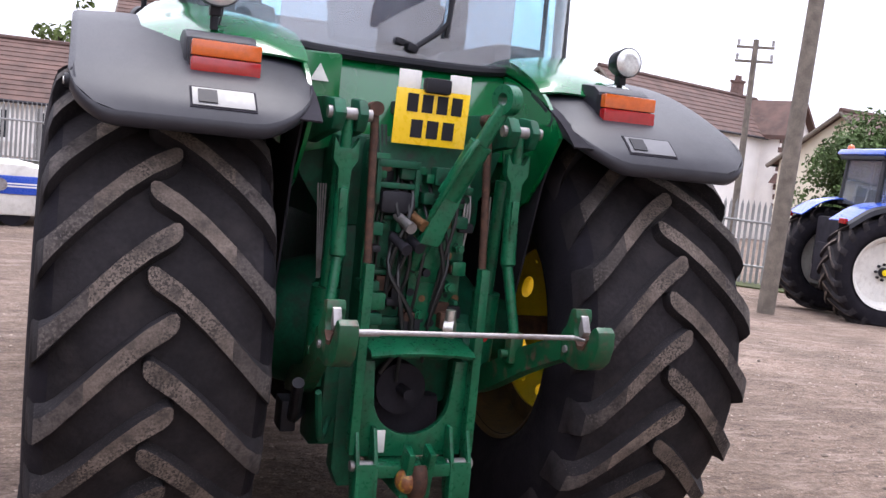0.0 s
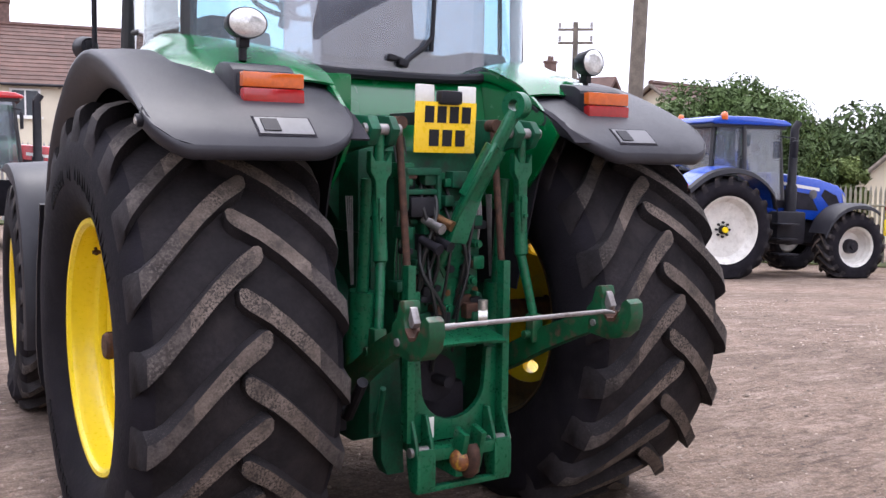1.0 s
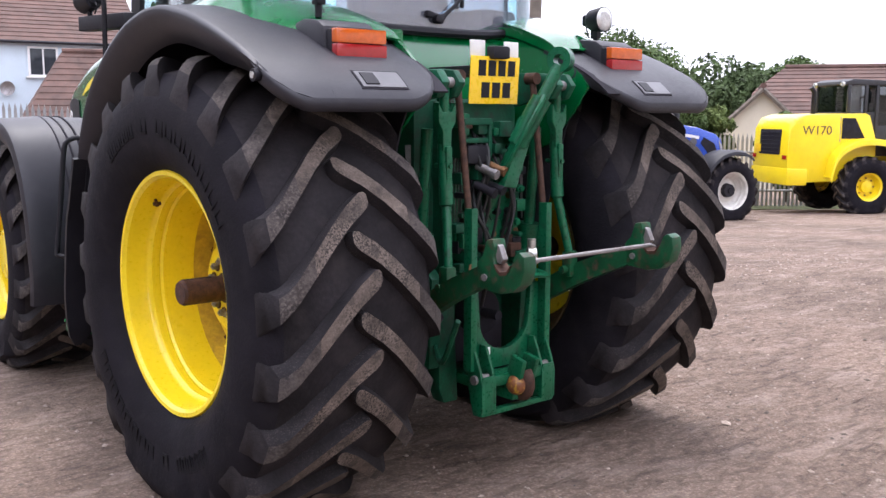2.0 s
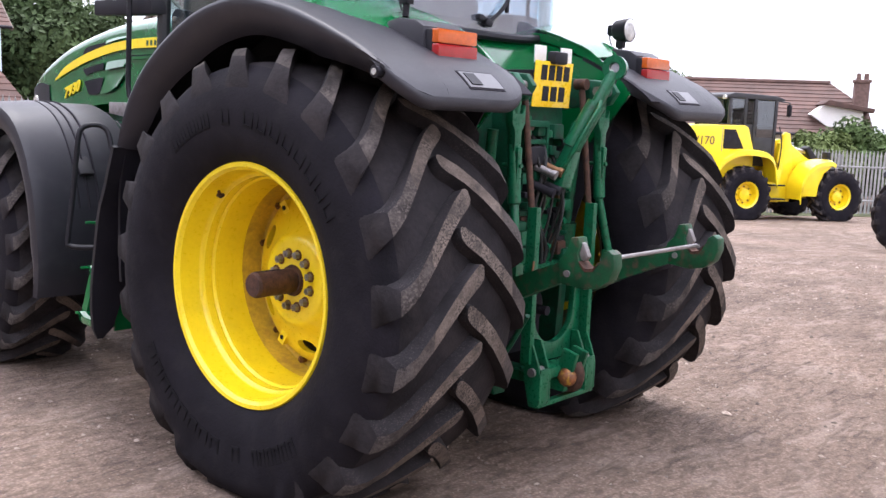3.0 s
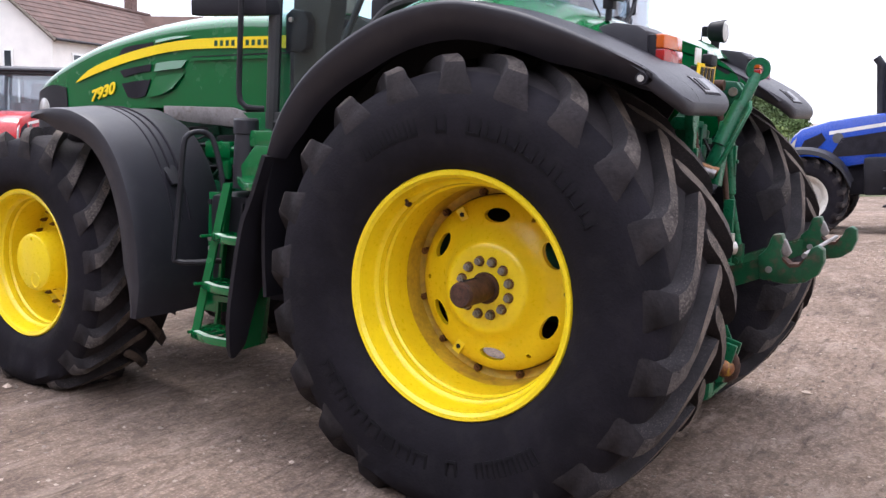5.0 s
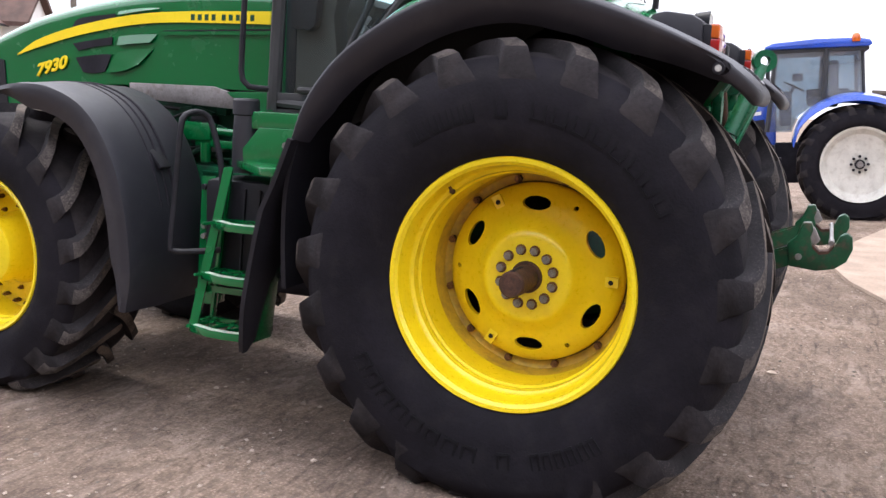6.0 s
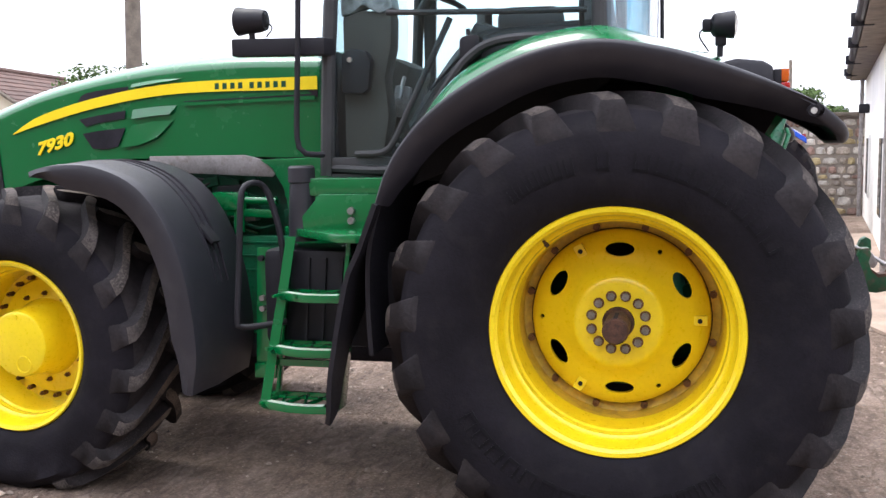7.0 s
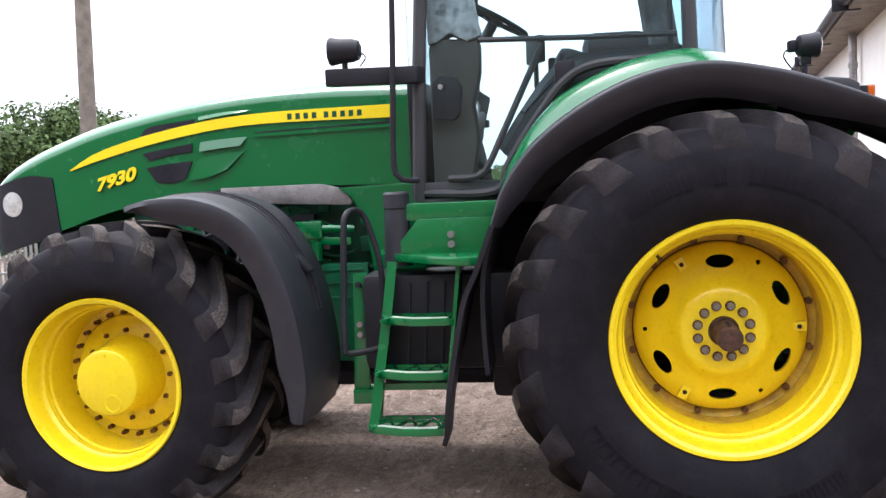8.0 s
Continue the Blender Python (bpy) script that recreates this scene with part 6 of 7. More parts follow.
# ---- other machines in the yard ----
def farm_tractor(name, label, paint, rim_mat, at, top=None, flare=None, cap=None):
    """A parked tractor in local axes (forward +y, rear axle at y = 0), set down by the pose at."""
    t = thing(name, label, "tractor", "tractors parked round the yard", at=at)
    owner_floor[0] = 0.0
    for hand in (-1, 1):
        tyre(t, "rear_tyre", (hand * 0.93, 0, 0.95), 0.98, 0.62, 0.60, 20, 0.05, 0.06, 0.30, False)
        rim = part("rim", Shape().lathe([(-0.25 * -hand, 0.58), (-0.27 * -hand, 0.62), (-0.24 * -hand, 0.575), (-0.16 * -hand, 0.54), (-0.12 * -hand, 0.50), (-0.09 * -hand, 0.3), (-0.08 * -hand, 0.16), (-0.08 * -hand, 0.001)], (hand * 0.96, 0, 0.95), 40), rim_mat, t)
        part("hub", Shape().cyl((hand * 0.95, 0, 0.95), (hand * 1.12, 0, 0.95), 0.085, 0.08), BLACK_PLASTIC, rim)
        part("hub_cap", Shape().cyl((hand * 1.12, 0, 0.95), (hand * 1.17, 0, 0.95), 0.055, 0.05), cap or YELLOW, rim)
        for k in range(8):
            a = k * 0.785
            part("hub_nut", Shape().cyl((hand * 1.0, 0.13 * math.cos(a), 0.95 + 0.13 * math.sin(a)), (hand * 1.08, 0.13 * math.cos(a), 0.95 + 0.13 * math.sin(a)), 0.024, n=6), BLACK_PLASTIC, rim)
        tyre(t, "front_tyre", (hand * 0.93, 2.82, 0.66), 0.685, 0.50, 0.37, 18, 0.045, 0.055, 0.26, False)
        rim = part("front_rim", Shape().lathe([(0.21 * hand, 0.36), (0.23 * hand, 0.385), (0.20 * hand, 0.35), (0.12 * hand, 0.34), (0.11 * hand, 0.325), (0.05 * hand, 0.315), (0.0, 0.26), (0.02 * hand, 0.14)], (hand * 0.93, 2.82, 0.66), 36), rim_mat, t)
        part("hub", Shape().cyl((hand * 0.9, 2.82, 0.66), (hand * 1.06, 2.82, 0.66), 0.15, 0.13, n=20).cyl((hand * 1.06, 2.82, 0.66), (hand * 1.09, 2.82, 0.66), 0.06, 0.05, n=12), BLACK_PLASTIC, rim)
        arch = curve_at([(1.02, 1.35), (0.90, 1.70), (0.55, 1.98), (0.1, 2.08), (-0.4, 1.98), (-0.80, 1.70)], 24)
        part("fender", Shape().sheet([[(hand * x, y, z - d) for x, d in ((0.50, -0.02), (0.85, -0.03), (1.10, 0.0))] for y, z in arch], 0.02), paint, t)
        part("fender_flare", Shape().sheet([[(hand * x, y, z - d) for x, d in ((1.10, -0.004), (1.22, 0.02), (1.25, 0.10))] for y, z in arch], 0.02), flare or BLACK_PLASTIC, t)
        farch = curve_at([(3.28, 1.36), (3.08, 1.45), (2.8, 1.475), (2.48, 1.39), (2.24, 1.18), (2.10, 0.90)], 18)
        part("front_fender", Shape().sheet([[(hand * x, y, z - d) for x, d in ((0.68, 0.0), (1.1, -0.01), (1.2, 0.03), (1.22, 0.09))] for y, z in farch], 0.02), BLACK_PLASTIC, t)
        for a, b in (((0.72, 1.45, 1.5), (0.68, 1.32, 2.85)), ((0.80, 0.55, 2.0), (0.74, 0.53, 2.85)), ((0.62, -0.06, 2.0), (0.60, -0.02, 2.85))):
            part("cab_post", Shape().tube([(hand * a[0], a[1], a[2]), (hand * b[0], b[1], b[2])], 0.042, 8), TRIM, t)
        part("side_glass", Shape().prism([(1.43, 1.5), (1.31, 2.82), (0.55, 2.82), (0.56, 2.05), (0.95, 1.75), (1.05, 1.5)], "x", hand * 0.72, hand * 0.725), HAZY_GLASS, t).visible_shadow = False
        part("rear_quarter_glass", Shape().prism([(0.50, 2.08), (0.50, 2.82), (0.00, 2.82), (-0.04, 2.05)], "x", hand * 0.70, hand * 0.705), HAZY_GLASS, t).visible_shadow = False
        part("mirror", Shape().box((hand * 1.0, 1.45, 2.45), (0.16, 0.06, 0.32), bevel=0.02).tube([(hand * 0.7, 1.3, 2.7), (hand * 1.0, 1.45, 2.65)], 0.015, 6), BLACK_PLASTIC, t)
        part("beacon", Shape().lathe([(0, 0.065), (0.06, 0.07), (0.11, 0.06), (0.14, 0.035), (0.15, 0.001)], (0, 0, 0), 18), ORANGE_LENS, t, "orange beacon").matrix_basis = pose(hand * 0.78, 0.08, 2.95, 0, -90, 0)
        part("tail_lamp", Shape().box((hand * 1.0, -0.80, 1.72), (0.2, 0.06, 0.09), bevel=0.01), RED_LENS, t)
    part("body", Shape().box((0, 0.5, 0.95), (0.55, 2.2, 0.7), bevel=0.06).box((0, 2.4, 0.95), (0.5, 1.8, 0.6), bevel=0.06).box((0, -0.4, 1.3), (0.8, 0.3, 0.9), bevel=0.05).tube([(-0.85, 0, 0.95), (0.85, 0, 0.95)], 0.15, 14).tube([(-0.85, 2.82, 0.66), (0.85, 2.82, 0.66)], 0.1, 12), DARK, t)
    bon = [(1.30, 1.25), (1.30, 2.02), (1.9, 1.99), (2.5, 1.92), (2.95, 1.80), (3.12, 1.66), (3.16, 1.45), (3.14, 1.10), (3.0, 1.02)]
    b = part("bonnet", Shape().prism(bon, "x", -0.40, 0.40, 0.08), paint, t, smooth=50)
    for hand in (-1, 1):
        part("bonnet_grille", Shape().prism([(1.45, 1.35), (1.5, 1.72), (2.3, 1.62), (2.5, 1.30)], "x", hand * 0.395, hand * 0.408), DARK, b)
        part("bonnet_mark", Shape().prism([(1.55, 1.80), (1.55, 1.86), (2.5, 1.74), (2.5, 1.68)], "x", hand * 0.398, hand * 0.405), WHITE_PLASTIC, b)
        part("bonnet_badge", Shape().cyl((hand * 0.398, 2.36, 1.62), (hand * 0.408, 2.36, 1.62), 0.09, n=24), STICKER, b)
        part("lamp_surround", Shape().prism([(2.55, 1.60), (2.62, 1.72), (2.90, 1.60), (3.02, 1.36), (2.78, 1.36)], "x", hand * 0.395, hand * 0.409), DARK, b)
        part("head_lamp", Shape().prism([(3.02, 1.66), (3.115, 1.55), (3.13, 1.36), (3.08, 1.36), (3.06, 1.50)], "x", hand * 0.30, hand * 0.41), LAMP_LENS, b)
    part("nose_grille", Shape().box((0, 3.14, 1.28), (0.6, 0.05, 0.30), (-6, 0, 0), 0.01), DARK, b)
    part("roof", Shape().prism([(1.52, 2.88), (1.50, 2.94), (1.36, 2.99), (0.7, 3.03), (0.05, 3.02), (-0.14, 2.98), (-0.18, 2.90), (-0.10, 2.87)], "x", -0.80, 0.80, 0.04), top or paint, t)
    part("roof_edge", Shape().box((0, 0.66, 2.85), (1.48, 1.58, 0.08), bevel=0.03), TRIM, t)
    part("cab_interior", Shape().box((0, 0.38, 2.3), (0.5, 0.16, 0.8), bevel=0.05).box((0, 0.55, 2.0), (0.5, 0.5, 0.16), bevel=0.05).box((0, 1.15, 1.9), (0.4, 0.2, 0.6), bevel=0.05), SEAT, t)
    part("steering_wheel", Shape().tube([(0.18 * math.cos(a), 1.02 + 0.16 * math.sin(a), 2.28 + 0.08 * math.sin(a)) for a in np.linspace(0, 6.283185, 21)], 0.016, 6, caps=False).cyl((0, 1.02, 2.27), (0, 1.16, 2.0), 0.03, n=8), TRIM, t)
    part("cab_console", Shape().box((0.42, 0.45, 2.12), (0.2, 0.7, 0.22), bevel=0.04).box((-0.42, 0.25, 2.08), (0.2, 0.5, 0.18), bevel=0.04).box((0.50, 0.95, 2.45), (0.05, 0.18, 0.14), bevel=0.02), TRIM, t)
    part("windscreen", Shape().box((0, 1.38, 2.2), (1.36, 0.01, 1.25), (4, 0, 0)), HAZY_GLASS, t).visible_shadow = False
    part("rear_window", Shape().box((0, -0.04, 2.42), (1.2, 0.01, 0.82), (-3, 0, 0)), HAZY_GLASS, t).visible_shadow = False
    part("exhaust", Shape().tube([(0.56, 1.75, 1.25), (0.56, 1.75, 1.75), (0.56, 1.75, 1.80), (0.56, 1.75, 2.85), (0.56, 1.83, 2.98)], 0.06, 14, radii=[0.11, 0.11, 0.085, 0.08, 0.07]), BLACK_PLASTIC, t)
    for z in (0.5, 0.78, 1.06):
        for hand in (-1, 1):
            part("step_tread", Shape().box((hand * 0.92, 1.42, z), (0.30, 0.42, 0.03), bevel=0.006), BLACK_PLASTIC, t)
    for hand in (-1, 1):
        part("fuel_tank", Shape().box((hand * 0.66, 1.62, 0.98), (0.32, 0.62, 0.62), bevel=0.05), BLACK_PLASTIC, t)
    return t


def set_down(x, y, heading, reach=2.8):
    """A pose on the yard with the heading in degrees from +y, clockwise, pitched with the slope over the wheelbase."""
    h = radians(heading)
    far = ground_height(x + reach * math.sin(h), y + reach * math.cos(h))
    return pose(x, y, ground_height(x, y), 0, 0, -heading) @ Matrix.Rotation(math.atan2(far - ground_height(x, y), reach), 4, "X")


farm_tractor("blue_tractor", "blue farm tractor with white wheels parked by the palisade fence", BLUE, WHITE_RIM, set_down(11.75, 9.25, 106))
farm_tractor("blue_tractor", "blue farm tractor with white wheels, nose towards the fence", BLUE, WHITE_RIM, set_down(13.85, -1.62, -3), flare=BLUE, cap=GREY_STEEL).scale = (1.02, 1.02, 1.02)
farm_tractor("red_tractor", "red farm tractor with a dark cab parked across the yard", RED, WHITE_RIM, set_down(-0.65, 15.0, 95)).scale = (0.9, 0.9, 0.9)
farm_tractor("red_tractor", "red farm tractor with a dark grey roof by the fence", RED, WHITE_RIM, set_down(8.35, 15.33, 235), PLASTIC).scale = (0.88, 0.88, 0.88)


def wheel_loader(at):
    t = thing("wheel_loader", "yellow wheel loader with a dark glazed cab parked by the fence", "loader", at=at)
    owner_floor[0] = 0.0
    B = 2.84
    for y in (0.0, B):
        for hand in (-1, 1):
            tyre(t, "tyre", (hand * 0.98, y, 0.72), 0.745, 0.52, 0.33, 16, 0.045, 0.07, 0.22, False)
            rim = part("rim", Shape().lathe([(0.21 * hand, 0.315), (0.235 * hand, 0.345), (0.2 * hand, 0.305), (0.10 * hand, 0.285), (0.04 * hand, 0.26), (0.04 * hand, 0.16), (0.12 * hand, 0.145), (0.14 * hand, 0.001)], (hand * 0.98, y, 0.72), 32), YELLOW, t)
            for k in range(8):
                a = k * 0.785
                part("wheel_bolt", Shape().cyl((hand * 1.0, y + 0.21 * math.cos(a), 0.72 + 0.21 * math.sin(a)), (hand * 1.05, y + 0.21 * math.cos(a), 0.72 + 0.21 * math.sin(a)), 0.022, n=6), BOLT, rim)
    rear = [(-1.90, 0.80), (-2.02, 1.25), (-1.98, 2.10), (-1.86, 2.36), (-1.55, 2.46), (0.0, 2.50), (0.10, 2.46), (0.30, 1.85), (0.32, 0.85)]
    b = part("engine_hood", Shape().prism(rear, "x", -0.92, 0.92, 0.08), YELLOW, t, "yellow engine hood", smooth=50)
    part("rear_grille", Shape().box((0, -1.99, 1.78), (1.05, 0.06, 0.62), (-2, 0, 0), 0.02), DARK, b)
    for k in range(6):
        part("grille_slat", Shape().box((0, -2.02, 1.54 + 0.095 * k), (1.0, 0.03, 0.016), bevel=0.004), BLACK_PLASTIC, b)
    part("rear_plate", Shape().box((-0.55, -2.045, 1.62), (0.28, 0.02, 0.2), bevel=0.005), PLATE, b)
    part("counterweight", Shape().box((0, -1.75, 0.95), (1.9, 0.55, 0.42), bevel=0.06), YELLOW, t)
    for hand in (-1, 1):
        part("hood_grille", Shape().prism([(-0.64, 1.88), (-0.64, 2.38), (-0.30, 2.38), (-0.02, 1.88)], "x", hand * 0.915, hand * 0.932, 0.01), DARK, b)
        part("hood_line", Shape().box((hand * 0.921, -0.68, 2.12), (0.008, 0.016, 0.62)), GREY_STEEL, b)
        part("tail_lamp", Shape().box((hand * 0.78, -2.02, 1.42), (0.16, 0.05, 0.10), bevel=0.01), RED_LENS, b)
        txt = bpy.data.curves.new("model_mark", "FONT")
        txt.body, txt.size, txt.extrude = "W170", 0.30, 0.003
        o = new("model_mark", txt)
        o.data.materials.append(BRICK)
        o.parent = b
        o.matrix_basis = Matrix.Translation((hand * 0.927, -1.66 if hand > 0 else -0.80, 1.98)) @ Matrix(((0, 0, hand, 0), (hand, 0, 0, 0), (0, 1, 0, 0), (0, 0, 0, 1)))
        arch = curve_at([(-1.02, 0.95), (-0.86, 1.52), (-0.36, 1.83), (0.30, 1.84), (0.66, 1.68), (0.82, 1.05)], 22)
        part("mudguard", Shape().sheet([[(hand * x, yy, z - d) for x, d in ((0.7, 0), (1.15, 0.0), (1.25, 0.03), (1.26, 0.13))] for yy, z in arch], 0.03), YELLOW, t)
        arch = curve_at([(B - 1.22, 0.62), (B - 1.20, 1.10), (B - 0.92, 1.52), (B - 0.45, 1.66), (B - 0.25, 1.60)], 18)
        part("front_mudguard", Shape().sheet([[(hand * x, yy, z - d) for x, d in ((0.62, 0), (1.15, 0.0), (1.24, 0.03), (1.25, 0.12))] for yy, z in arch], 0.03), YELLOW, t)
        part("lift_arm", Shape().prism([(1.25, 1.55), (1.32, 2.08), (1.55, 2.14), (2.05, 1.78), (3.5, 0.98), (3.6, 0.62), (3.4, 0.55), (2.1, 1.30)], "x", hand * 0.40, hand * 0.56, 0.02), YELLOW, t)
        part("lift_ram", Shape().cyl((hand * 0.33, 1.30, 1.0), (hand * 0.33, 2.15, 1.25), 0.075, n=14).cyl((hand * 0.33, 2.15, 1.25), (hand * 0.33, 2.65, 1.40), 0.04, n=12), YELLOW, t)
        part("work_lamp", Shape().box((hand * 0.95, B - 0.35, 1.80), (0.22, 0.12, 0.18), bevel=0.03).cyl((hand * 0.95, B - 0.36, 1.62), (hand * 0.95, B - 0.36, 1.75), 0.02), BLACK_PLASTIC, t)
        part("step_tread", Shape().box((hand * 1.02, 0.98, 0.62), (0.30, 0.42, 0.04), bevel=0.01).box((hand * 1.0, 0.98, 0.98), (0.26, 0.40, 0.04), bevel=0.01), BLACK_PLASTIC, t)
        part("step_panel", Shape().box((hand * 0.86, 0.98, 0.95), (0.05, 0.42, 0.85), bevel=0.01), YELLOW, t)
        part("mirror", Shape().tube([(hand * 0.72, 1.05, 3.16), (hand * 0.98, 1.20, 3.12), (hand * 0.98, 1.20, 2.75)], 0.018, 6).box((hand * 0.98, 1.20, 2.92), (0.16, 0.05, 0.30), bevel=0.02), BLACK_PLASTIC, t)
        part("hand_rail", Shape().tube(curve_at([(hand * 0.80, 1.12, 1.20), (hand * 0.84, 1.16, 2.0), (hand * 0.80, 1.08, 2.5)], 10), 0.016, 6), BLACK_PLASTIC, t)
    for hand in (-1, 1):
        part("tower_plate", Shape().prism([(1.14, 0.52), (1.14, 1.38), (1.32, 1.44), (1.36, 2.30), (1.44, 2.37), (1.58, 2.33), (1.72, 1.55), (1.72, 0.52)], "x", hand * 0.50, hand * 0.60, 0.015), YELLOW, t, "yellow plate of the loader tower")
        part("mudguard_side", Shape().prism([(B - 1.20, 0.72), (B - 1.18, 1.15), (B - 0.92, 1.50), (B - 0.45, 1.64), (B - 0.27, 1.58), (B - 0.58, 1.34), (B - 0.72, 1.02), (B - 0.76, 0.72)], "x", hand * 1.205, hand * 1.235, 0.008), YELLOW, t)
    part("front_tower", Shape().prism([(0.98, 0.48), (0.98, 1.45), (1.08, 1.50), (1.10, 2.10), (1.48, 2.18), (1.62, 1.60), (1.60, 0.50)], "x", -0.36, 0.36, 0.03), YELLOW, t)
    part("front_frame", Shape().box((0, 2.45, 0.86), (0.9, 1.7, 0.5), bevel=0.05).box((0, 0.85, 0.78), (0.6, 1.4, 0.4), bevel=0.05), YELLOW, t)
    part("tilt_ram", Shape().cyl((0, 1.5, 2.0), (0, 2.1, 1.95), 0.085, n=14).cyl((0, 2.1, 1.95), (0, 2.75, 1.80), 0.045, n=12), STEEL, t)
    part("tool_carrier", Shape().prism([(2.45, 1.95), (2.55, 2.02), (2.85, 1.70), (3.35, 0.75), (3.25, 0.60)], "x", -0.14, 0.14, 0.03), BLACK_PLASTIC, t)
    c = part("cab_roof", Shape().prism([(-0.50, 3.18), (-0.48, 3.27), (-0.30, 3.33), (0.95, 3.29), (1.22, 3.22), (1.22, 3.16)], "x", -0.76, 0.76, 0.03), TRIM, t, "dark cab roof")
    part("cab_base", Shape().prism([(0.22, 1.45), (0.10, 2.42), (-0.42, 2.44), (-0.42, 2.52), (0.98, 2.52), (1.02, 1.45)], "x", -0.72, 0.72, 0.02), TRIM, t)
    for x in (-0.72, 0.72):
        for y0, z0, y1 in ((-0.40, 2.50, -0.38), (0.06, 2.50, 0.06), (0.36, 2.0, 0.36), (0.96, 1.5, 1.0)):
            part("cab_post", Shape().box((x, (y0 + y1) / 2, (z0 + 3.18) / 2), (0.07, 0.08, 3.18 - z0), bevel=0.015), TRIM, c)
        part("cab_glass", Shape().prism([(-0.39, 2.52), (-0.37, 3.17), (0.06, 3.17), (0.06, 2.52)], "x", x, x + 0.008), SMOKED, c).visible_shadow = False
        part("door_panel", Shape().prism([(0.36, 1.60), (0.36, 2.20), (1.0, 2.20), (1.0, 1.60)], "x", x - 0.01, x + 0.012, 0.006), TRIM, c)
        part("door_glass", Shape().prism([(0.42, 2.15), (0.40, 3.15), (0.96, 3.15), (0.94, 2.15)], "x", x, x + 0.008), SMOKED, c).visible_shadow = False
        part("roof_lamp", Shape().cyl((x * 0.9, -0.50, 3.20), (x * 0.9, -0.56, 3.20), 0.06, n=14), LAMP_LENS, c)
    for y, z0 in ((-0.40, 2.52), (0.98, 1.60)):
        part("cab_glass", Shape().box((0, y, (z0 + 3.16) / 2), (1.38, 0.01, 3.16 - z0)), SMOKED, c).visible_shadow = False
    part("cab_seat", Shape().box((0, 0.30, 2.45), (0.5, 0.16, 0.8), bevel=0.05).box((0, 0.5, 2.1), (0.5, 0.45, 0.14), bevel=0.04), SEAT, c)
    part("exhaust", Shape().tube([(0.35, -1.1, 2.4), (0.35, -1.1, 3.0), (0.35, -1.18, 3.12)], 0.06, 10), BLACK_PLASTIC, t)
    return t


wheel_loader(set_down(19.55, 7.85, 122)).scale = (0.95, 0.95, 0.95)

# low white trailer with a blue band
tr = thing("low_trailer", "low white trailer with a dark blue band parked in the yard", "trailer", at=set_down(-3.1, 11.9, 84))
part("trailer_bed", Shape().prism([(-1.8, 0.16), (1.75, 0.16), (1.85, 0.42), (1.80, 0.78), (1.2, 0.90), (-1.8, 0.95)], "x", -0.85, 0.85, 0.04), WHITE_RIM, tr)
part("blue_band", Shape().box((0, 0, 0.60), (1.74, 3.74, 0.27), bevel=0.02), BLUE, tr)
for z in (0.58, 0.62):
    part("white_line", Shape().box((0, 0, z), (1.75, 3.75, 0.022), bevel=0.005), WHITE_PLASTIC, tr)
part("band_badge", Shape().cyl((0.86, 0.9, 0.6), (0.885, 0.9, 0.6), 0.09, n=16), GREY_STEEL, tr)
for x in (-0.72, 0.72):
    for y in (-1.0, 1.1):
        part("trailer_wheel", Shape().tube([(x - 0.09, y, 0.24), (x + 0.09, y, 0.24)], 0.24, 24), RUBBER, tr)


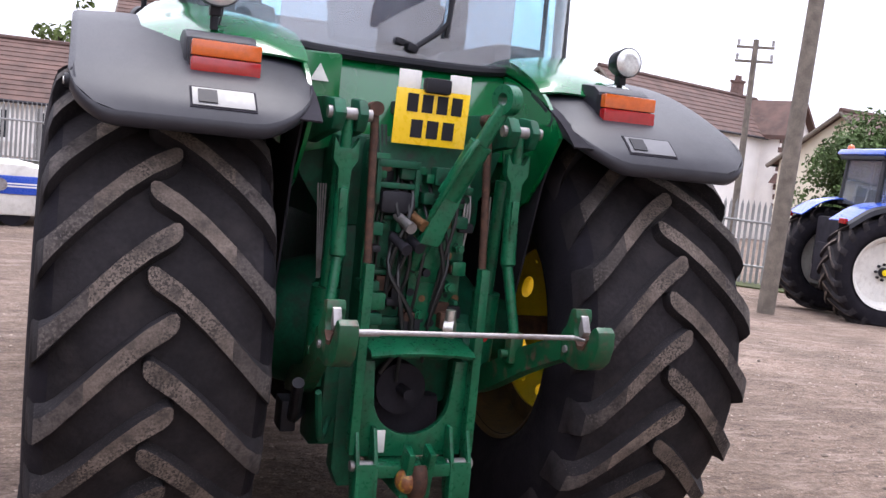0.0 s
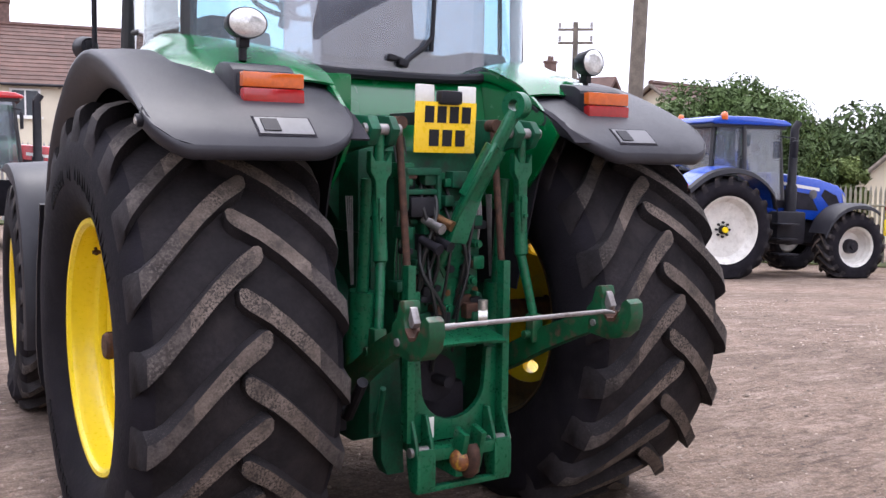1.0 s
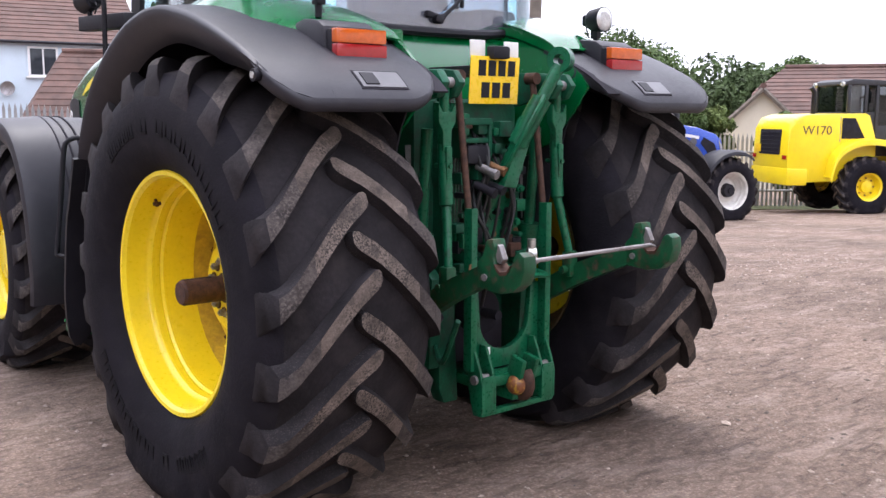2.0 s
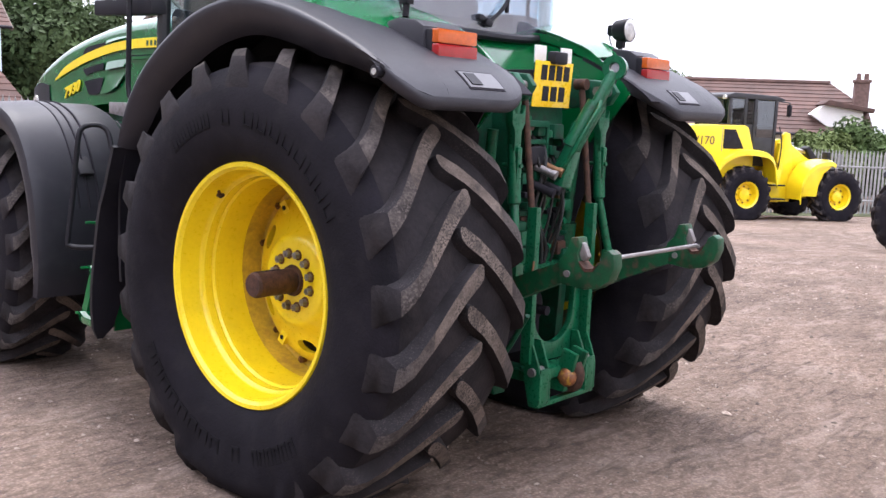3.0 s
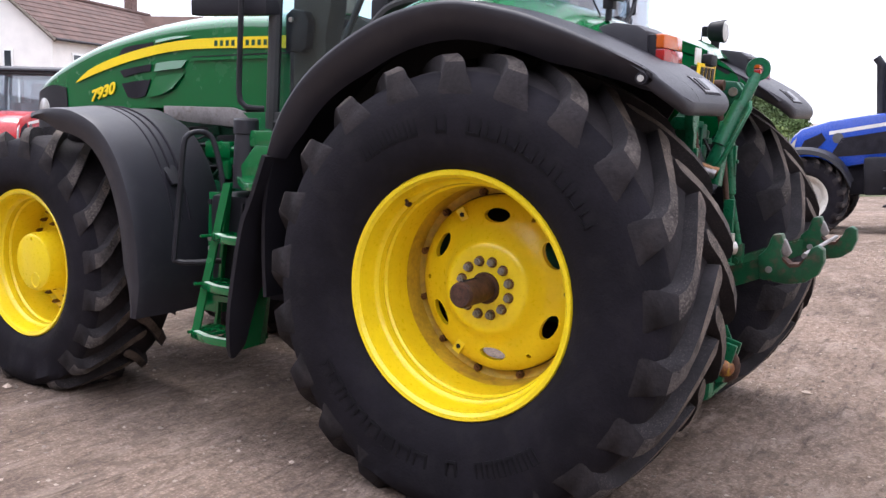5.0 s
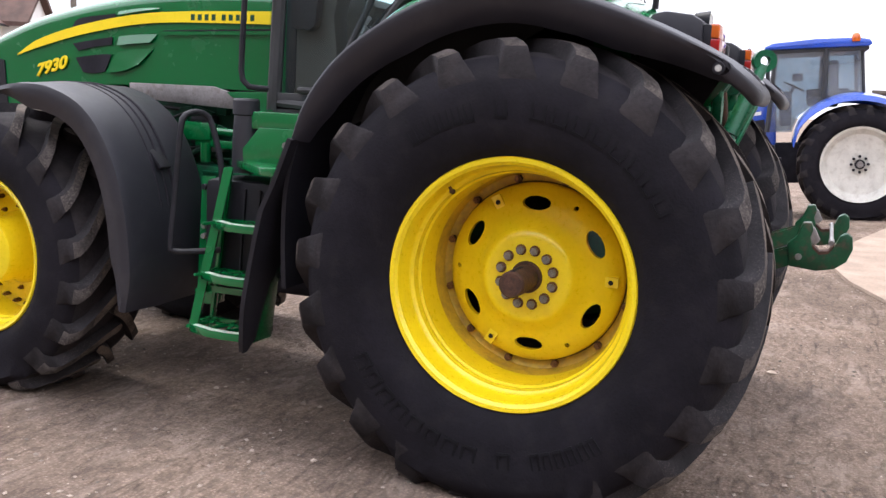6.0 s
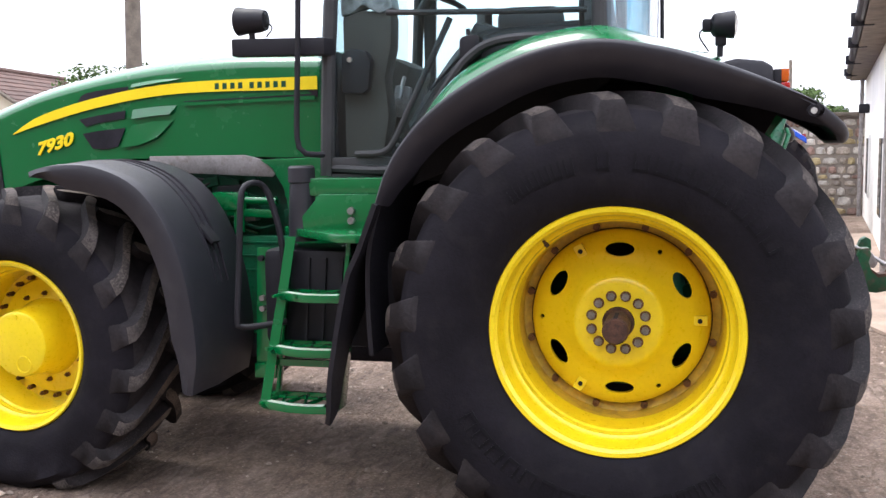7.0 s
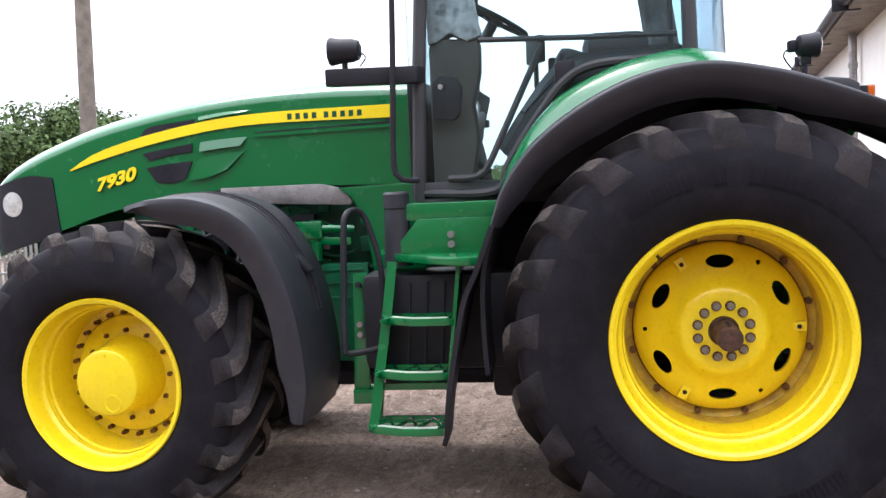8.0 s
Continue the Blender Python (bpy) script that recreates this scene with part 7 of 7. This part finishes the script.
# ---- houses ----
def house(name, label, at, L, D, eave, ridge, wall_mat, windows, hip=0.0, chimneys=(), over=0.35, gable_windows=(), start=0.0):
    """A house in local axes: x along the ridge from 0 to L, front wall at y = 0, depth D."""
    h = thing(name, label, "house", "houses round the yard", at=at)
    mid, w = D / 2, 0.25
    holes = Shape()
    body = Shape().box((L / 2, D / 2, eave / 2 - 0.5), (L, D, eave + 1.0))
    for x0 in (0.0, L - 0.02):
        if not hip:
            body.prism([(0, eave), (D, eave), (mid, ridge - 0.12)], "x", x0, x0 + 0.02)
        elif start:
            rise = (ridge - eave) * start - 0.05
            body.prism([(0, eave), (D, eave), (D - mid * start, eave + rise), (mid * start, eave + rise)], "x", x0, x0 + 0.02)
    part("wall", body, wall_mat, h)
    # tiled roof in stepped courses
    courses = []
    n = max(8, int((ridge - eave + mid) / 0.42))
    for side in (0, 1):
        for k in range(n):
            t0, t1 = k / n, (k + 1.12) / n
            y = lambda t: (-over + (mid + over) * t)
            z = lambda t: eave - over * (ridge - eave) / mid + (ridge - eave) * (1 + over / mid) * t
            xa = lambda t: -over + hip * max(0, (t - start) / (1 - start))
            xb = lambda t: L + over - hip * max(0, (t - start) / (1 - start))
            pts = [(xa(t0), y(t0), z(t0) + 0.05), (xb(t0), y(t0), z(t0) + 0.05), (xb(min(1, t1)), y(min(1, t1)), z(min(1, t1)) + 0.012), (xa(min(1, t1)), y(min(1, t1)), z(min(1, t1)) + 0.012)]
            low = [(p[0], p[1], p[2] - 0.05) for p in pts]
            vv = pts + low
            if side:
                vv = [(a, D - b, c) for a, b, c in vv]
            courses.append(Shape().add(vv, [(0, 1, 2, 3), (7, 6, 5, 4), (0, 4, 5, 1), (1, 5, 6, 2), (2, 6, 7, 3), (3, 7, 4, 0)]))
    s = Shape().tube([(hip - over if hip else -over, mid, ridge + 0.03), (L + over - hip if hip else L + over, mid, ridge + 0.03)], 0.12, 8)
    if hip:
        for x0, x1 in ((-over, hip - over), (L + over, L + over - hip)):
            low, out = eave - over * (ridge - eave) / mid, over * (1 - start) - mid * start
            low += (ridge - low) * start
            s.add([(x0, -out, low + 0.03), (x0, D + out, low + 0.03), (x1, mid, ridge + 0.04), (x0, -out, low - 0.08), (x0, D + out, low - 0.08)], [(0, 1, 2), (0, 3, 4, 1)])
    roof = part("roof", s, ROOF, h, "brown tiled roof", smooth=0)
    for c in courses:
        part("tile_course", c, ROOF, roof, smooth=0)
    for e in (-over, D + over):
        part("gutter", Shape().tube([(-over, e, eave - over * (ridge - eave) / mid - 0.02), (L + over, e, eave - over * (ridge - eave) / mid - 0.02)], 0.06, 8), BLACK_PLASTIC, roof)
    if not hip:
        for x in (-over, L + over):
            for sgn in (0, 1):
                a = [(-over, eave - over * (ridge - eave) / mid), (mid, ridge)]
                yy = [(p if not sgn else D - p) for p, q in a]
                part("barge_board", Shape().tube([(x, yy[0], a[0][1] - 0.08), (x, yy[1], a[1][1] - 0.08)], 0.09, 6), TIMBER, roof)
    for x, dy, top in chimneys:
        part("chimney", Shape().box((x, mid + dy, (eave + top) / 2 - 1.2), (0.6, 0.5, top - eave + 2.4), bevel=0.02).box((x, mid + dy, top - 0.06), (0.7, 0.6, 0.14), bevel=0.02).cyl((x - 0.15, mid + dy, top), (x - 0.15, mid + dy, top + 0.28), 0.11, 0.09).cyl((x + 0.17, mid + dy, top), (x + 0.17, mid + dy, top + 0.28), 0.11, 0.09), BRICK, roof)
    for x, z, ww, hh in windows:
        f = part("window", Shape().box((x, -0.03, z), (ww + 0.12, 0.08, hh + 0.12), bevel=0.01).box((x, -0.09, z - hh / 2 - 0.08), (ww + 0.3, 0.16, 0.08), bevel=0.01), FRAME_WHITE, h)
        for k in (-1, 1):
            part("pane", Shape().box((x + k * ww / 4, -0.072, z), (ww / 2 - 0.07, 0.02, hh - 0.06)), PANE, f)
    for end, y, z, ww, hh in gable_windows:
        xx = -0.03 if end == 0 else L + 0.03
        f = part("window", Shape().box((xx, y, z), (0.08, ww + 0.12, hh + 0.12), bevel=0.01), FRAME_WHITE, h)
        part("pane", Shape().box((xx + (-0.045 if end == 0 else 0.045), y, z), (0.02, ww - 0.04, hh - 0.04)), PANE, f)
    return h


def along(x0, y0, x1, y1, base):
    """A pose at (x0, y0), local x towards (x1, y1)."""
    return pose(x0, y0, base, 0, 0, math.degrees(math.atan2(y1 - y0, x1 - x0)))


house("terraced_house", "cream rendered terraced house with a brown tiled roof and brick chimney", along(0.4, 41.0, 6.2, 40.2, -0.8), 5.9, 8.0, 5.6, 8.3, RENDER_CREAM, [(1.3, 4.6, 1.1, 1.1), (4.3, 4.6, 1.1, 1.1), (1.3, 1.6, 1.2, 1.3), (4.3, 1.6, 1.0, 2.0)], chimneys=((3.5, 0.2, 9.4),))
house("terraced_house", "pale blue rendered terraced house with white windows and satellite dish", along(6.35, 40.18, 16, 38.6, -0.8), 8.8, 8.0, 5.6, 8.3, RENDER_BLUE, [(1.8, 4.55, 1.1, 1.15), (4.9, 4.55, 1.1, 1.15), (7.6, 4.55, 1.1, 1.15), (1.8, 1.6, 1.2, 1.3), (5.2, 1.6, 1.2, 1.3)])
for hx, x, z in ((6.35, 0.75, 3.9), (6.35, 3.4, 3.4)):
    dish = thing("satellite_dish", "small grey satellite dish on a pale house wall", "satellite dish", "satellite dishes", at=along(6.35, 40.18, 16, 38.6, -0.8) @ pose(x, -0.28, z))
    part("dish", Shape().lathe([(0.0, 0.30), (0.05, 0.22), (0.085, 0.10), (0.09, 0.001)], (0, 0, 0), 20), GREY_STEEL, dish).matrix_basis = pose(0, 0, 0, 0, 0, 70)
    part("dish_arm", Shape().cyl((0, 0.05, -0.05), (0, 0.3, -0.2), 0.02).cyl((0, -0.02, -0.25), (0.1, -0.28, -0.05), 0.012), GREY_STEEL, dish)
house("low_house", "low white house with a brown tiled roof behind the fence", along(-12, 36.5, -0.9, 36.0, -0.6), 11.0, 7.0, 2.9, 5.2, RENDER_WHITE, [(2.0, 1.8, 1.3, 1.1), (5.5, 1.8, 1.3, 1.1), (8.3, 1.8, 0.7, 1.1), (9.9, 1.8, 0.7, 1.1)])
house("shed", "small outbuilding with a low brown tiled roof", along(8.5, 33.5, 15.5, 31.5, -1.0), 4.7, 6, 2.2, 5.0, RENDER_WHITE, [], hip=1.9)
gh = house("gabled_house", "white gabled house with a long brown tiled roof and brick chimney", along(23.17, 34.62, 36.17, 39.82, -1.1), 14.0, 5.0, 5.65, 7.7, RENDER_WHITE, [(2.2, 4.2, 1.3, 1.2), (6.0, 4.2, 1.3, 1.2)], chimneys=((12.5, 0.2, 8.6),), gable_windows=((0, 2.1, 4.4, 0.35, 0.9),))
GX = 12.7
part("front_gable", Shape().prism([(GX - 1.6, -1.0), (GX - 1.6, 5.75), (GX, 7.3), (GX + 1.6, 5.75), (GX + 1.6, -1.0)], "y", -1.1, 0.1), RENDER_WHITE, gh)
part("gable_roof", Shape().prism([(GX - 2.0, 5.55), (GX, 7.55), (GX + 2.0, 5.55), (GX + 2.0, 5.32), (GX, 7.30), (GX - 2.0, 5.32)], "y", -1.5, 2.6), ROOF, gh)
for x in (GX - 0.95, GX + 0.45):
    f = part("window", Shape().box((x, -1.13, 4.9), (0.9, 0.08, 1.5), bevel=0.01), TIMBER, gh)
    part("pane", Shape().box((x, -1.18, 4.9), (0.74, 0.02, 1.34)), PANE, f)
part("porch_roof", Shape().prism([(GX - 2.2, 3.0), (GX + 0.4, 3.0), (GX - 0.4, 3.55), (GX - 1.6, 3.55)], "y", -1.7, -1.0), ROOF, gh)
for x in (GX - 1.52, GX + 1.52):
    for k in range(11):
        part("quoin", Shape().box((x, -1.1, 0.3 + k * 0.5), (0.42 if k % 2 else 0.26, 0.06, 0.28), bevel=0.01), BRICK, gh)
house("gabled_house", "cream house with a steep gable and brown tiled roof", along(28.5, 24.1, 36.3, 25.5, -1.1), 8.0, 6.0, 4.0, 6.1, RENDER_CREAM, [(2.0, 3.0, 1.1, 1.1)])
bw = house("bungalow", "bungalow with a hipped brown tiled roof and a tall brick chimney", along(34.08, 19.19, 39.0, 10.5, -1.1), 9.7, 7.5, 2.7, 4.8, RENDER_CREAM, [(2.8, 1.4, 1.4, 1.0), (7.3, 1.6, 1.2, 1.0)], hip=1.3, start=0.5, chimneys=((9.8, -1.6, 4.95),))
part("upper_wall", Shape().prism([(7.5, 3.35), (8.1, 3.80), (9.6, 3.55), (9.6, 2.3), (9.0, 2.3)], "y", 0.25, 3.0), RENDER_WHITE, bw)
part("upper_roof", Shape().prism([(7.9, 3.80), (8.15, 3.98), (10.0, 3.66), (9.95, 3.48)], "y", -0.1, 3.3, 0.02), ROOF, bw)
house("garden_house", "small cream building with a steep gable and brown roof", along(30.66, 14.79, 33.8, 16.81, -1.1), 3.7, 3.6, 1.99, 3.72, RENDER_CREAM, [], over=0.3, gable_windows=((0, 1.5, 1.3, 0.8, 0.8),))

# long white building beside the yard, its eave running away from us
AZ = radians(-8.35)
U = Vector((math.cos(AZ), math.sin(AZ), 0))
SIDE = Vector((math.sin(AZ), -math.cos(AZ), 0))
ORIGIN = Vector((-5.084, -0.242, 0))
lb = thing("long_building", "long whitewashed building with dark eaves and grey drainpipes", "building")
START = ORIGIN + SIDE * 0.62
lb.matrix_world = Matrix(((U.x, SIDE.x, 0, START.x), (U.y, SIDE.y, 0, START.y), (0, 0, 1, 0), (0, 0, 0, 1)))
part("wall", Shape().box((16.0, 2.5, 0.9), (17.0, 5.0, 4.2), bevel=0.01), RENDER_WHITE, lb)
part("roof", Shape().prism([(-0.34, 3.0), (2.5, 5.0), (5.3, 3.0), (5.3, 3.15), (2.5, 5.15), (-0.34, 3.15)], "x", 7.4, 24.7), ROOF, lb)
part("soffit", Shape().box((16.05, -0.17, 2.99), (17.3, 0.34, 0.05)), TIMBER, lb)
part("gutter", Shape().tube([(7.4, -0.38, 3.06), (24.7, -0.38, 3.06)], 0.065, 10), BLACK_PLASTIC, lb)
for x in (9.6, 12.6, 15.6, 19.0, 22.6):
    part("gutter_bracket", Shape().box((x, -0.36, 3.03), (0.05, 0.26, 0.16), bevel=0.01), BLACK_PLASTIC, lb)
for x in (11.6, 23.9):
    part("drainpipe", Shape().cyl((x, -0.09, -0.8), (x, -0.09, 2.95), 0.045, n=12), GREY_STEEL, lb)
    for z in (0.3, 1.6, 2.6):
        part("pipe_clip", Shape().cyl((x, -0.09, z - 0.03), (x, -0.09, z + 0.03), 0.055, n=12), GREY_STEEL, lb)
part("wall_lamp", Shape().box((20.5, -0.12, 2.2), (0.12, 0.2, 0.18), bevel=0.03), BLACK_PLASTIC, lb)
for x in (14.5, 20.5):
    f = part("window", Shape().box((x, 0.0, 1.1), (0.9, 0.08, 1.2), bevel=0.01), FRAME_WHITE, lb)
    part("pane", Shape().box((x, -0.045, 1.1), (0.76, 0.02, 1.06)), PANE, f)
# pinkish apron of paving in front of it
rows = []
for x, y0 in ((3.2, -1.98), (3.7, -1.84), (4.3, -1.70), (5.2, -1.42), (6.2, -1.24), (7.2, -1.32), (8.4, -1.50), (10.5, -1.95), (12.5, -2.4)):
    y1 = START.y + (x - START.x) * U.y / U.x
    y0 += 0.05 * noise.noise((x * 1.7, 0, 3))
    rows.append([(x, y0 + (y1 - y0) * t, ground_height(x, y0 + (y1 - y0) * t) + 0.005) for t in (0, 0.33, 0.66, 1)])
tagged(part("pavement", Shape().sheet(rows, 0.03), PAVING), "pinkish concrete apron beside the white building", "pavement", kind="structure")

# rubble wall across the end of the lane
wall = thing("wall_east", "rubble stone wall of pale, ochre and brown stones at the end of the lane", "wall", kind="structure")
wall.matrix_world = Matrix(((U.x, SIDE.x, 0, ORIGIN.x + U.x * 24.6), (U.y, SIDE.y, 0, ORIGIN.y + U.y * 24.6), (0, 0, 1, 0), (0, 0, 0, 1)))
part("mortar_core", Shape().box((0.2, -0.6, 0.5), (0.36, 2.6, 3.4)), MORTAR, wall)
rg = random.Random(9)
z = -1.15
while z < 2.1:
    hgt = rg.uniform(0.10, 0.26)
    y = -1.9
    while y < 0.6:
        w = rg.uniform(0.12, 0.40)
        hh = hgt * rg.uniform(0.8, 1.15)
        bm = bmesh.new()
        bmesh.ops.create_icosphere(bm, subdivisions=1, radius=1.0)
        s = Shape()
        bm.verts.index_update()
        s.add([(0.03 + v.co.x * 0.075, y + w / 2 + math.copysign(abs(v.co.y) ** 0.6, v.co.y) * w * 0.48 * rg.uniform(0.85, 1.1), z + hgt / 2 + math.copysign(abs(v.co.z) ** 0.6, v.co.z) * hh * 0.47 * rg.uniform(0.85, 1.1)) for v in bm.verts], [[v.index for v in f.verts] for f in bm.faces])
        bm.free()
        part("stone", s, rg.choice((STONE, STONE, PALE_STONE, PALE_STONE, OCHRE_STONE, PINK_STONE)), wall, smooth=0)
        y += w
    z += hgt
part("wall_coping", Shape().box((0.1, -0.6, 2.2), (0.5, 2.7, 0.08), bevel=0.02), TIMBER, wall)


# ---- palisade fence along the yard ----
fence = thing("palisade_fence", "galvanised steel palisade fence along the yard", "fence")
FENCE = [(-16.0, 29.5), (-2.0, 23.0), (12.5, 14.2), (25.5, 7.0), (33.0, 1.2)]
pick = Shape().prism([(-0.032, 0.05), (0.032, 0.05), (0.032, 1.80), (0.012, 1.88), (0.0, 1.94), (-0.012, 1.88), (-0.032, 1.80)], "y", -0.008, 0.008).mesh("picket", [GALV])
rest = Shape()
count = 0
for (x0, y0), (x1, y1) in zip(FENCE, FENCE[1:]):
    L = math.hypot(x1 - x0, y1 - y0)
    ang = math.degrees(math.atan2(y1 - y0, x1 - x0))
    n = int(L / 0.125)
    for k in range(n):
        t = (k + 0.5) / n
        x, y = x0 + (x1 - x0) * t, y0 + (y1 - y0) * t
        m = pose(x, y, ground_height(x, y), 0, 0, ang)
        if 4.0 < x < 31.0 and count < 300:
            part("picket", pick, GALV, fence).matrix_basis = m
            count += 1
        else:
            rest.add([m @ v.co for v in pick.vertices], [tuple(p.vertices) for p in pick.polygons])
    for z in (0.45, 1.45):
        part("rail", Shape().tube([(x0, y0, ground_height(x0, y0) + z), ((x0 + x1) / 2, (y0 + y1) / 2, ground_height((x0 + x1) / 2, (y0 + y1) / 2) + z), (x1, y1, ground_height(x1, y1) + z)], 0.03, 6), GALV, fence)
    for k in range(int(L / 2.75) + 1):
        t = k * 2.75 / L
        x, y = x0 + (x1 - x0) * t, y0 + (y1 - y0) * t
        part("post", Shape().box((0, 0.07, 0.9), (0.1, 0.06, 1.8)), GALV, fence).matrix_basis = pose(x, y, ground_height(x, y), 0, 0, ang)
tagged(part("far_fencing", rest, GALV, fence, smooth=0), "", kind="stuff")
verge = Shape()
for (x0, y0), (x1, y1) in zip(FENCE, FENCE[1:]):
    nx, ny = (y1 - y0), -(x1 - x0)
    L = math.hypot(nx, ny)
    nx, ny = nx / L, ny / L
    rows = []
    for t in np.linspace(0, 1, 24):
        x, y = x0 + (x1 - x0) * t, y0 + (y1 - y0) * t
        w = 0.75 + 0.5 * noise.noise((x, y, 0))
        rows.append([(x - nx * 0.3, y - ny * 0.3, ground_height(x, y) + 0.03), (x + nx * w * -1 * -1, y + ny * w, ground_height(x, y) + 0.02)])
    verge.sheet(rows, 0.03)
tagged(part("grass_verge", verge, GRASS), "thin strip of rough grass along the fence", "grass", kind="stuff")


# ---- poles ----
def pole(name, label, x, y, top, r, lean=(0, 0), arms=()):
    g = ground_height(x, y)
    t = thing(name, label, "pole", "utility poles", at=pose(x, y, g))
    H = top - g
    part("shaft", Shape().tube([(0, 0, -0.3), (lean[0] * 0.5, lean[1] * 0.5, H / 2), (lean[0], lean[1], H)], r, 14, radii=[r, r * 0.88, r * 0.75]), TIMBER, t)
    for z, w, ang in arms:
        a = part("cross_arm", Shape().box((lean[0] * z / H, lean[1] * z / H, z), (w, 0.06, 0.07), (0, 0, ang), 0.01), TIMBER, t)
        for k in (-0.45, 0, 0.45):
            part("insulator", Shape().cyl((lean[0] * z / H + k * w * math.cos(radians(ang)), lean[1] * z / H + k * w * math.sin(radians(ang)), z + 0.05), (lean[0] * z / H + k * w * math.cos(radians(ang)), lean[1] * z / H + k * w * math.sin(radians(ang)), z + 0.2), 0.04, n=8), GREY_STEEL, a)


pole("utility_pole", "weathered timber utility pole beside the fence", 9.6, 8.75, 9.0, 0.145, lean=(0.28, -0.12))
pole("utility_pole", "timber utility pole with two cross arms", 16.0, 18.0, 5.6, 0.10, arms=((6.1, 1.0, -40), (5.72, 1.0, -40)))
pole("utility_pole", "slim distant timber pole", 55.0, -6.5, 6.2, 0.13)


# ---- trees ----
def tree(name, label, x, y, height, spread, leaf, seed, base=None, leaves=9000, size=0.16, squash=1.0, trunk=0.3, clumps=46):
    g = ground_height(x, y) if base is None else base
    t = thing(name, label, "tree", "trees and bushes behind the fence", at=pose(x, y, g))
    r = np.random.RandomState(seed)
    cz = height * (1 - 0.42 * squash)
    rad = np.array([spread, spread, height * 0.42 * squash])
    limbs = Shape().tube([(0, 0, -0.2), (0.05, 0, height * 0.25), (0.0, 0.1, height * 0.55), (0.1, 0, height * 0.85)], trunk, 10, radii=[trunk, trunk * 0.75, trunk * 0.5, trunk * 0.12])
    u = r.normal(size=(clumps, 3))
    u /= np.linalg.norm(u, axis=1, keepdims=True)
    centres = u * (r.uniform(0.30, 0.84, (clumps, 1))) * rad + np.array([0, 0, cz])
    for c in centres[::3]:
        limbs.tube([(0, 0, height * 0.3), (c[0] * 0.5, c[1] * 0.5, height * 0.3 + (c[2] - height * 0.3) * 0.6), tuple(c)], 0.06, 6, radii=[trunk * 0.35, trunk * 0.2, 0.02])
    part("trunk", limbs, BARK, t)
    which = r.randint(0, clumps, leaves)
    offs = r.normal(size=(leaves, 3))
    offs /= np.linalg.norm(offs, axis=1, keepdims=True)
    cr = spread * r.uniform(0.20, 0.42, clumps)
    pos = centres[which] + offs * (cr[which] * r.uniform(0.30, 1.0, leaves) ** 0.5)[:, None] * np.array([1, 1, 0.85])
    nrm = offs + r.normal(size=(leaves, 3)) * 0.45
    nrm /= np.linalg.norm(nrm, axis=1, keepdims=True)
    a = np.cross(nrm, r.normal(size=(leaves, 3)))
    a /= np.linalg.norm(a, axis=1, keepdims=True)
    b = np.cross(nrm, a)
    s = (size * r.uniform(0.6, 1.4, leaves))[:, None]
    quad = np.stack([pos - a * s, pos + b * s * 0.55 + nrm * s * 0.15, pos + a * s, pos - b * s * 0.55 + nrm * s * 0.15], axis=1).reshape(-1, 3)
    me = bpy.data.meshes.new("crown")
    me.from_pydata(quad.tolist(), [], np.arange(leaves * 4).reshape(-1, 4).tolist())
    me.materials.append(leaf)
    part("crown", me, leaf, t)


tree("broadleaf_tree", "dense round broadleaf tree behind the fence", 17.5, 13.4, 4.5, 2.6, LEAF, 3, leaves=90000, size=0.062, squash=1.12, clumps=130)
tree("broadleaf_tree", "dense broadleaf tree beside the first one", 18.5, 12.1, 3.4, 1.0, LEAF, 8, leaves=26000, size=0.060, squash=1.1, clumps=60)
tree("young_tree", "small yellow-green tree behind the fence", 20.4, 12.1, 2.9, 0.75, LEAF_LIGHT, 5, leaves=9000, size=0.065)
tree("dark_tree", "large dark tree behind the houses", 19.8, 43.5, 8.0, 4.6, LEAF_DARK, 11, leaves=24000, size=0.17, squash=1.1)
tree("dark_tree", "dark broadleaf tree in the distance", 39.0, 24.5, 5.6, 3.6, LEAF_DARK, 12, leaves=18000, size=0.15, squash=1.1)
tree("dark_tree", "dark broadleaf tree in the distance", 44.0, 24.0, 5.8, 3.2, LEAF, 13, leaves=14000, size=0.15, squash=1.1)
tree("round_tree", "round dark tree in the distance", 63.9, 13.9, 5.2, 3.2, LEAF_DARK, 14, leaves=26000, size=0.12, squash=1.05)
tree("round_tree", "small round tree beyond the stone wall", 34.6, -5.3, 4.4, 1.5, LEAF, 16, leaves=9000, size=0.10, squash=1.05)
tree("thin_tree", "thin pale tree above the roof", -1.4, 47.0, 8.0, 1.8, LEAF_LIGHT, 15, leaves=900, size=0.2)
for k, (x, y, h, sp) in enumerate(((29.3, 9.2, 2.9, 1.6), (31.4, 8.9, 3.1, 1.8), (33.4, 8.4, 2.9, 1.8), (35.6, 7.8, 2.8, 1.9), (37.8, 7.4, 2.9, 1.9), (40.5, 7.2, 2.9, 2.2), (44.0, 5.0, 3.0, 2.4), (30.5, 12.5, 2.6, 1.6), (23.2, 11.4, 2.9, 0.9))):
    tree("bush", "leafy green bush showing over the fence", x, y, h, sp, LEAF_LIGHT if k % 3 == 0 else LEAF, 20 + k, leaves=13000, size=0.085, squash=1.15, trunk=0.1)


# unseen walls added behind us: west one cuts light, south one bounces it
tagged(part("wall_west", Shape().box((-12.5, 14.0, 3.0), (0.4, 72.0, 7.6), bevel=0.02), TIMBER), "unseen grey-brown wall added to cut light from the left", "wall", kind="structure")
tagged(part("wall_south", Shape().box((3.0, -12.5, 1.1), (27.4, 0.4, 3.8), bevel=0.02), RENDER_CREAM), "unseen low cream wall added to bounce light onto the tractor's rear", "wall", kind="structure")
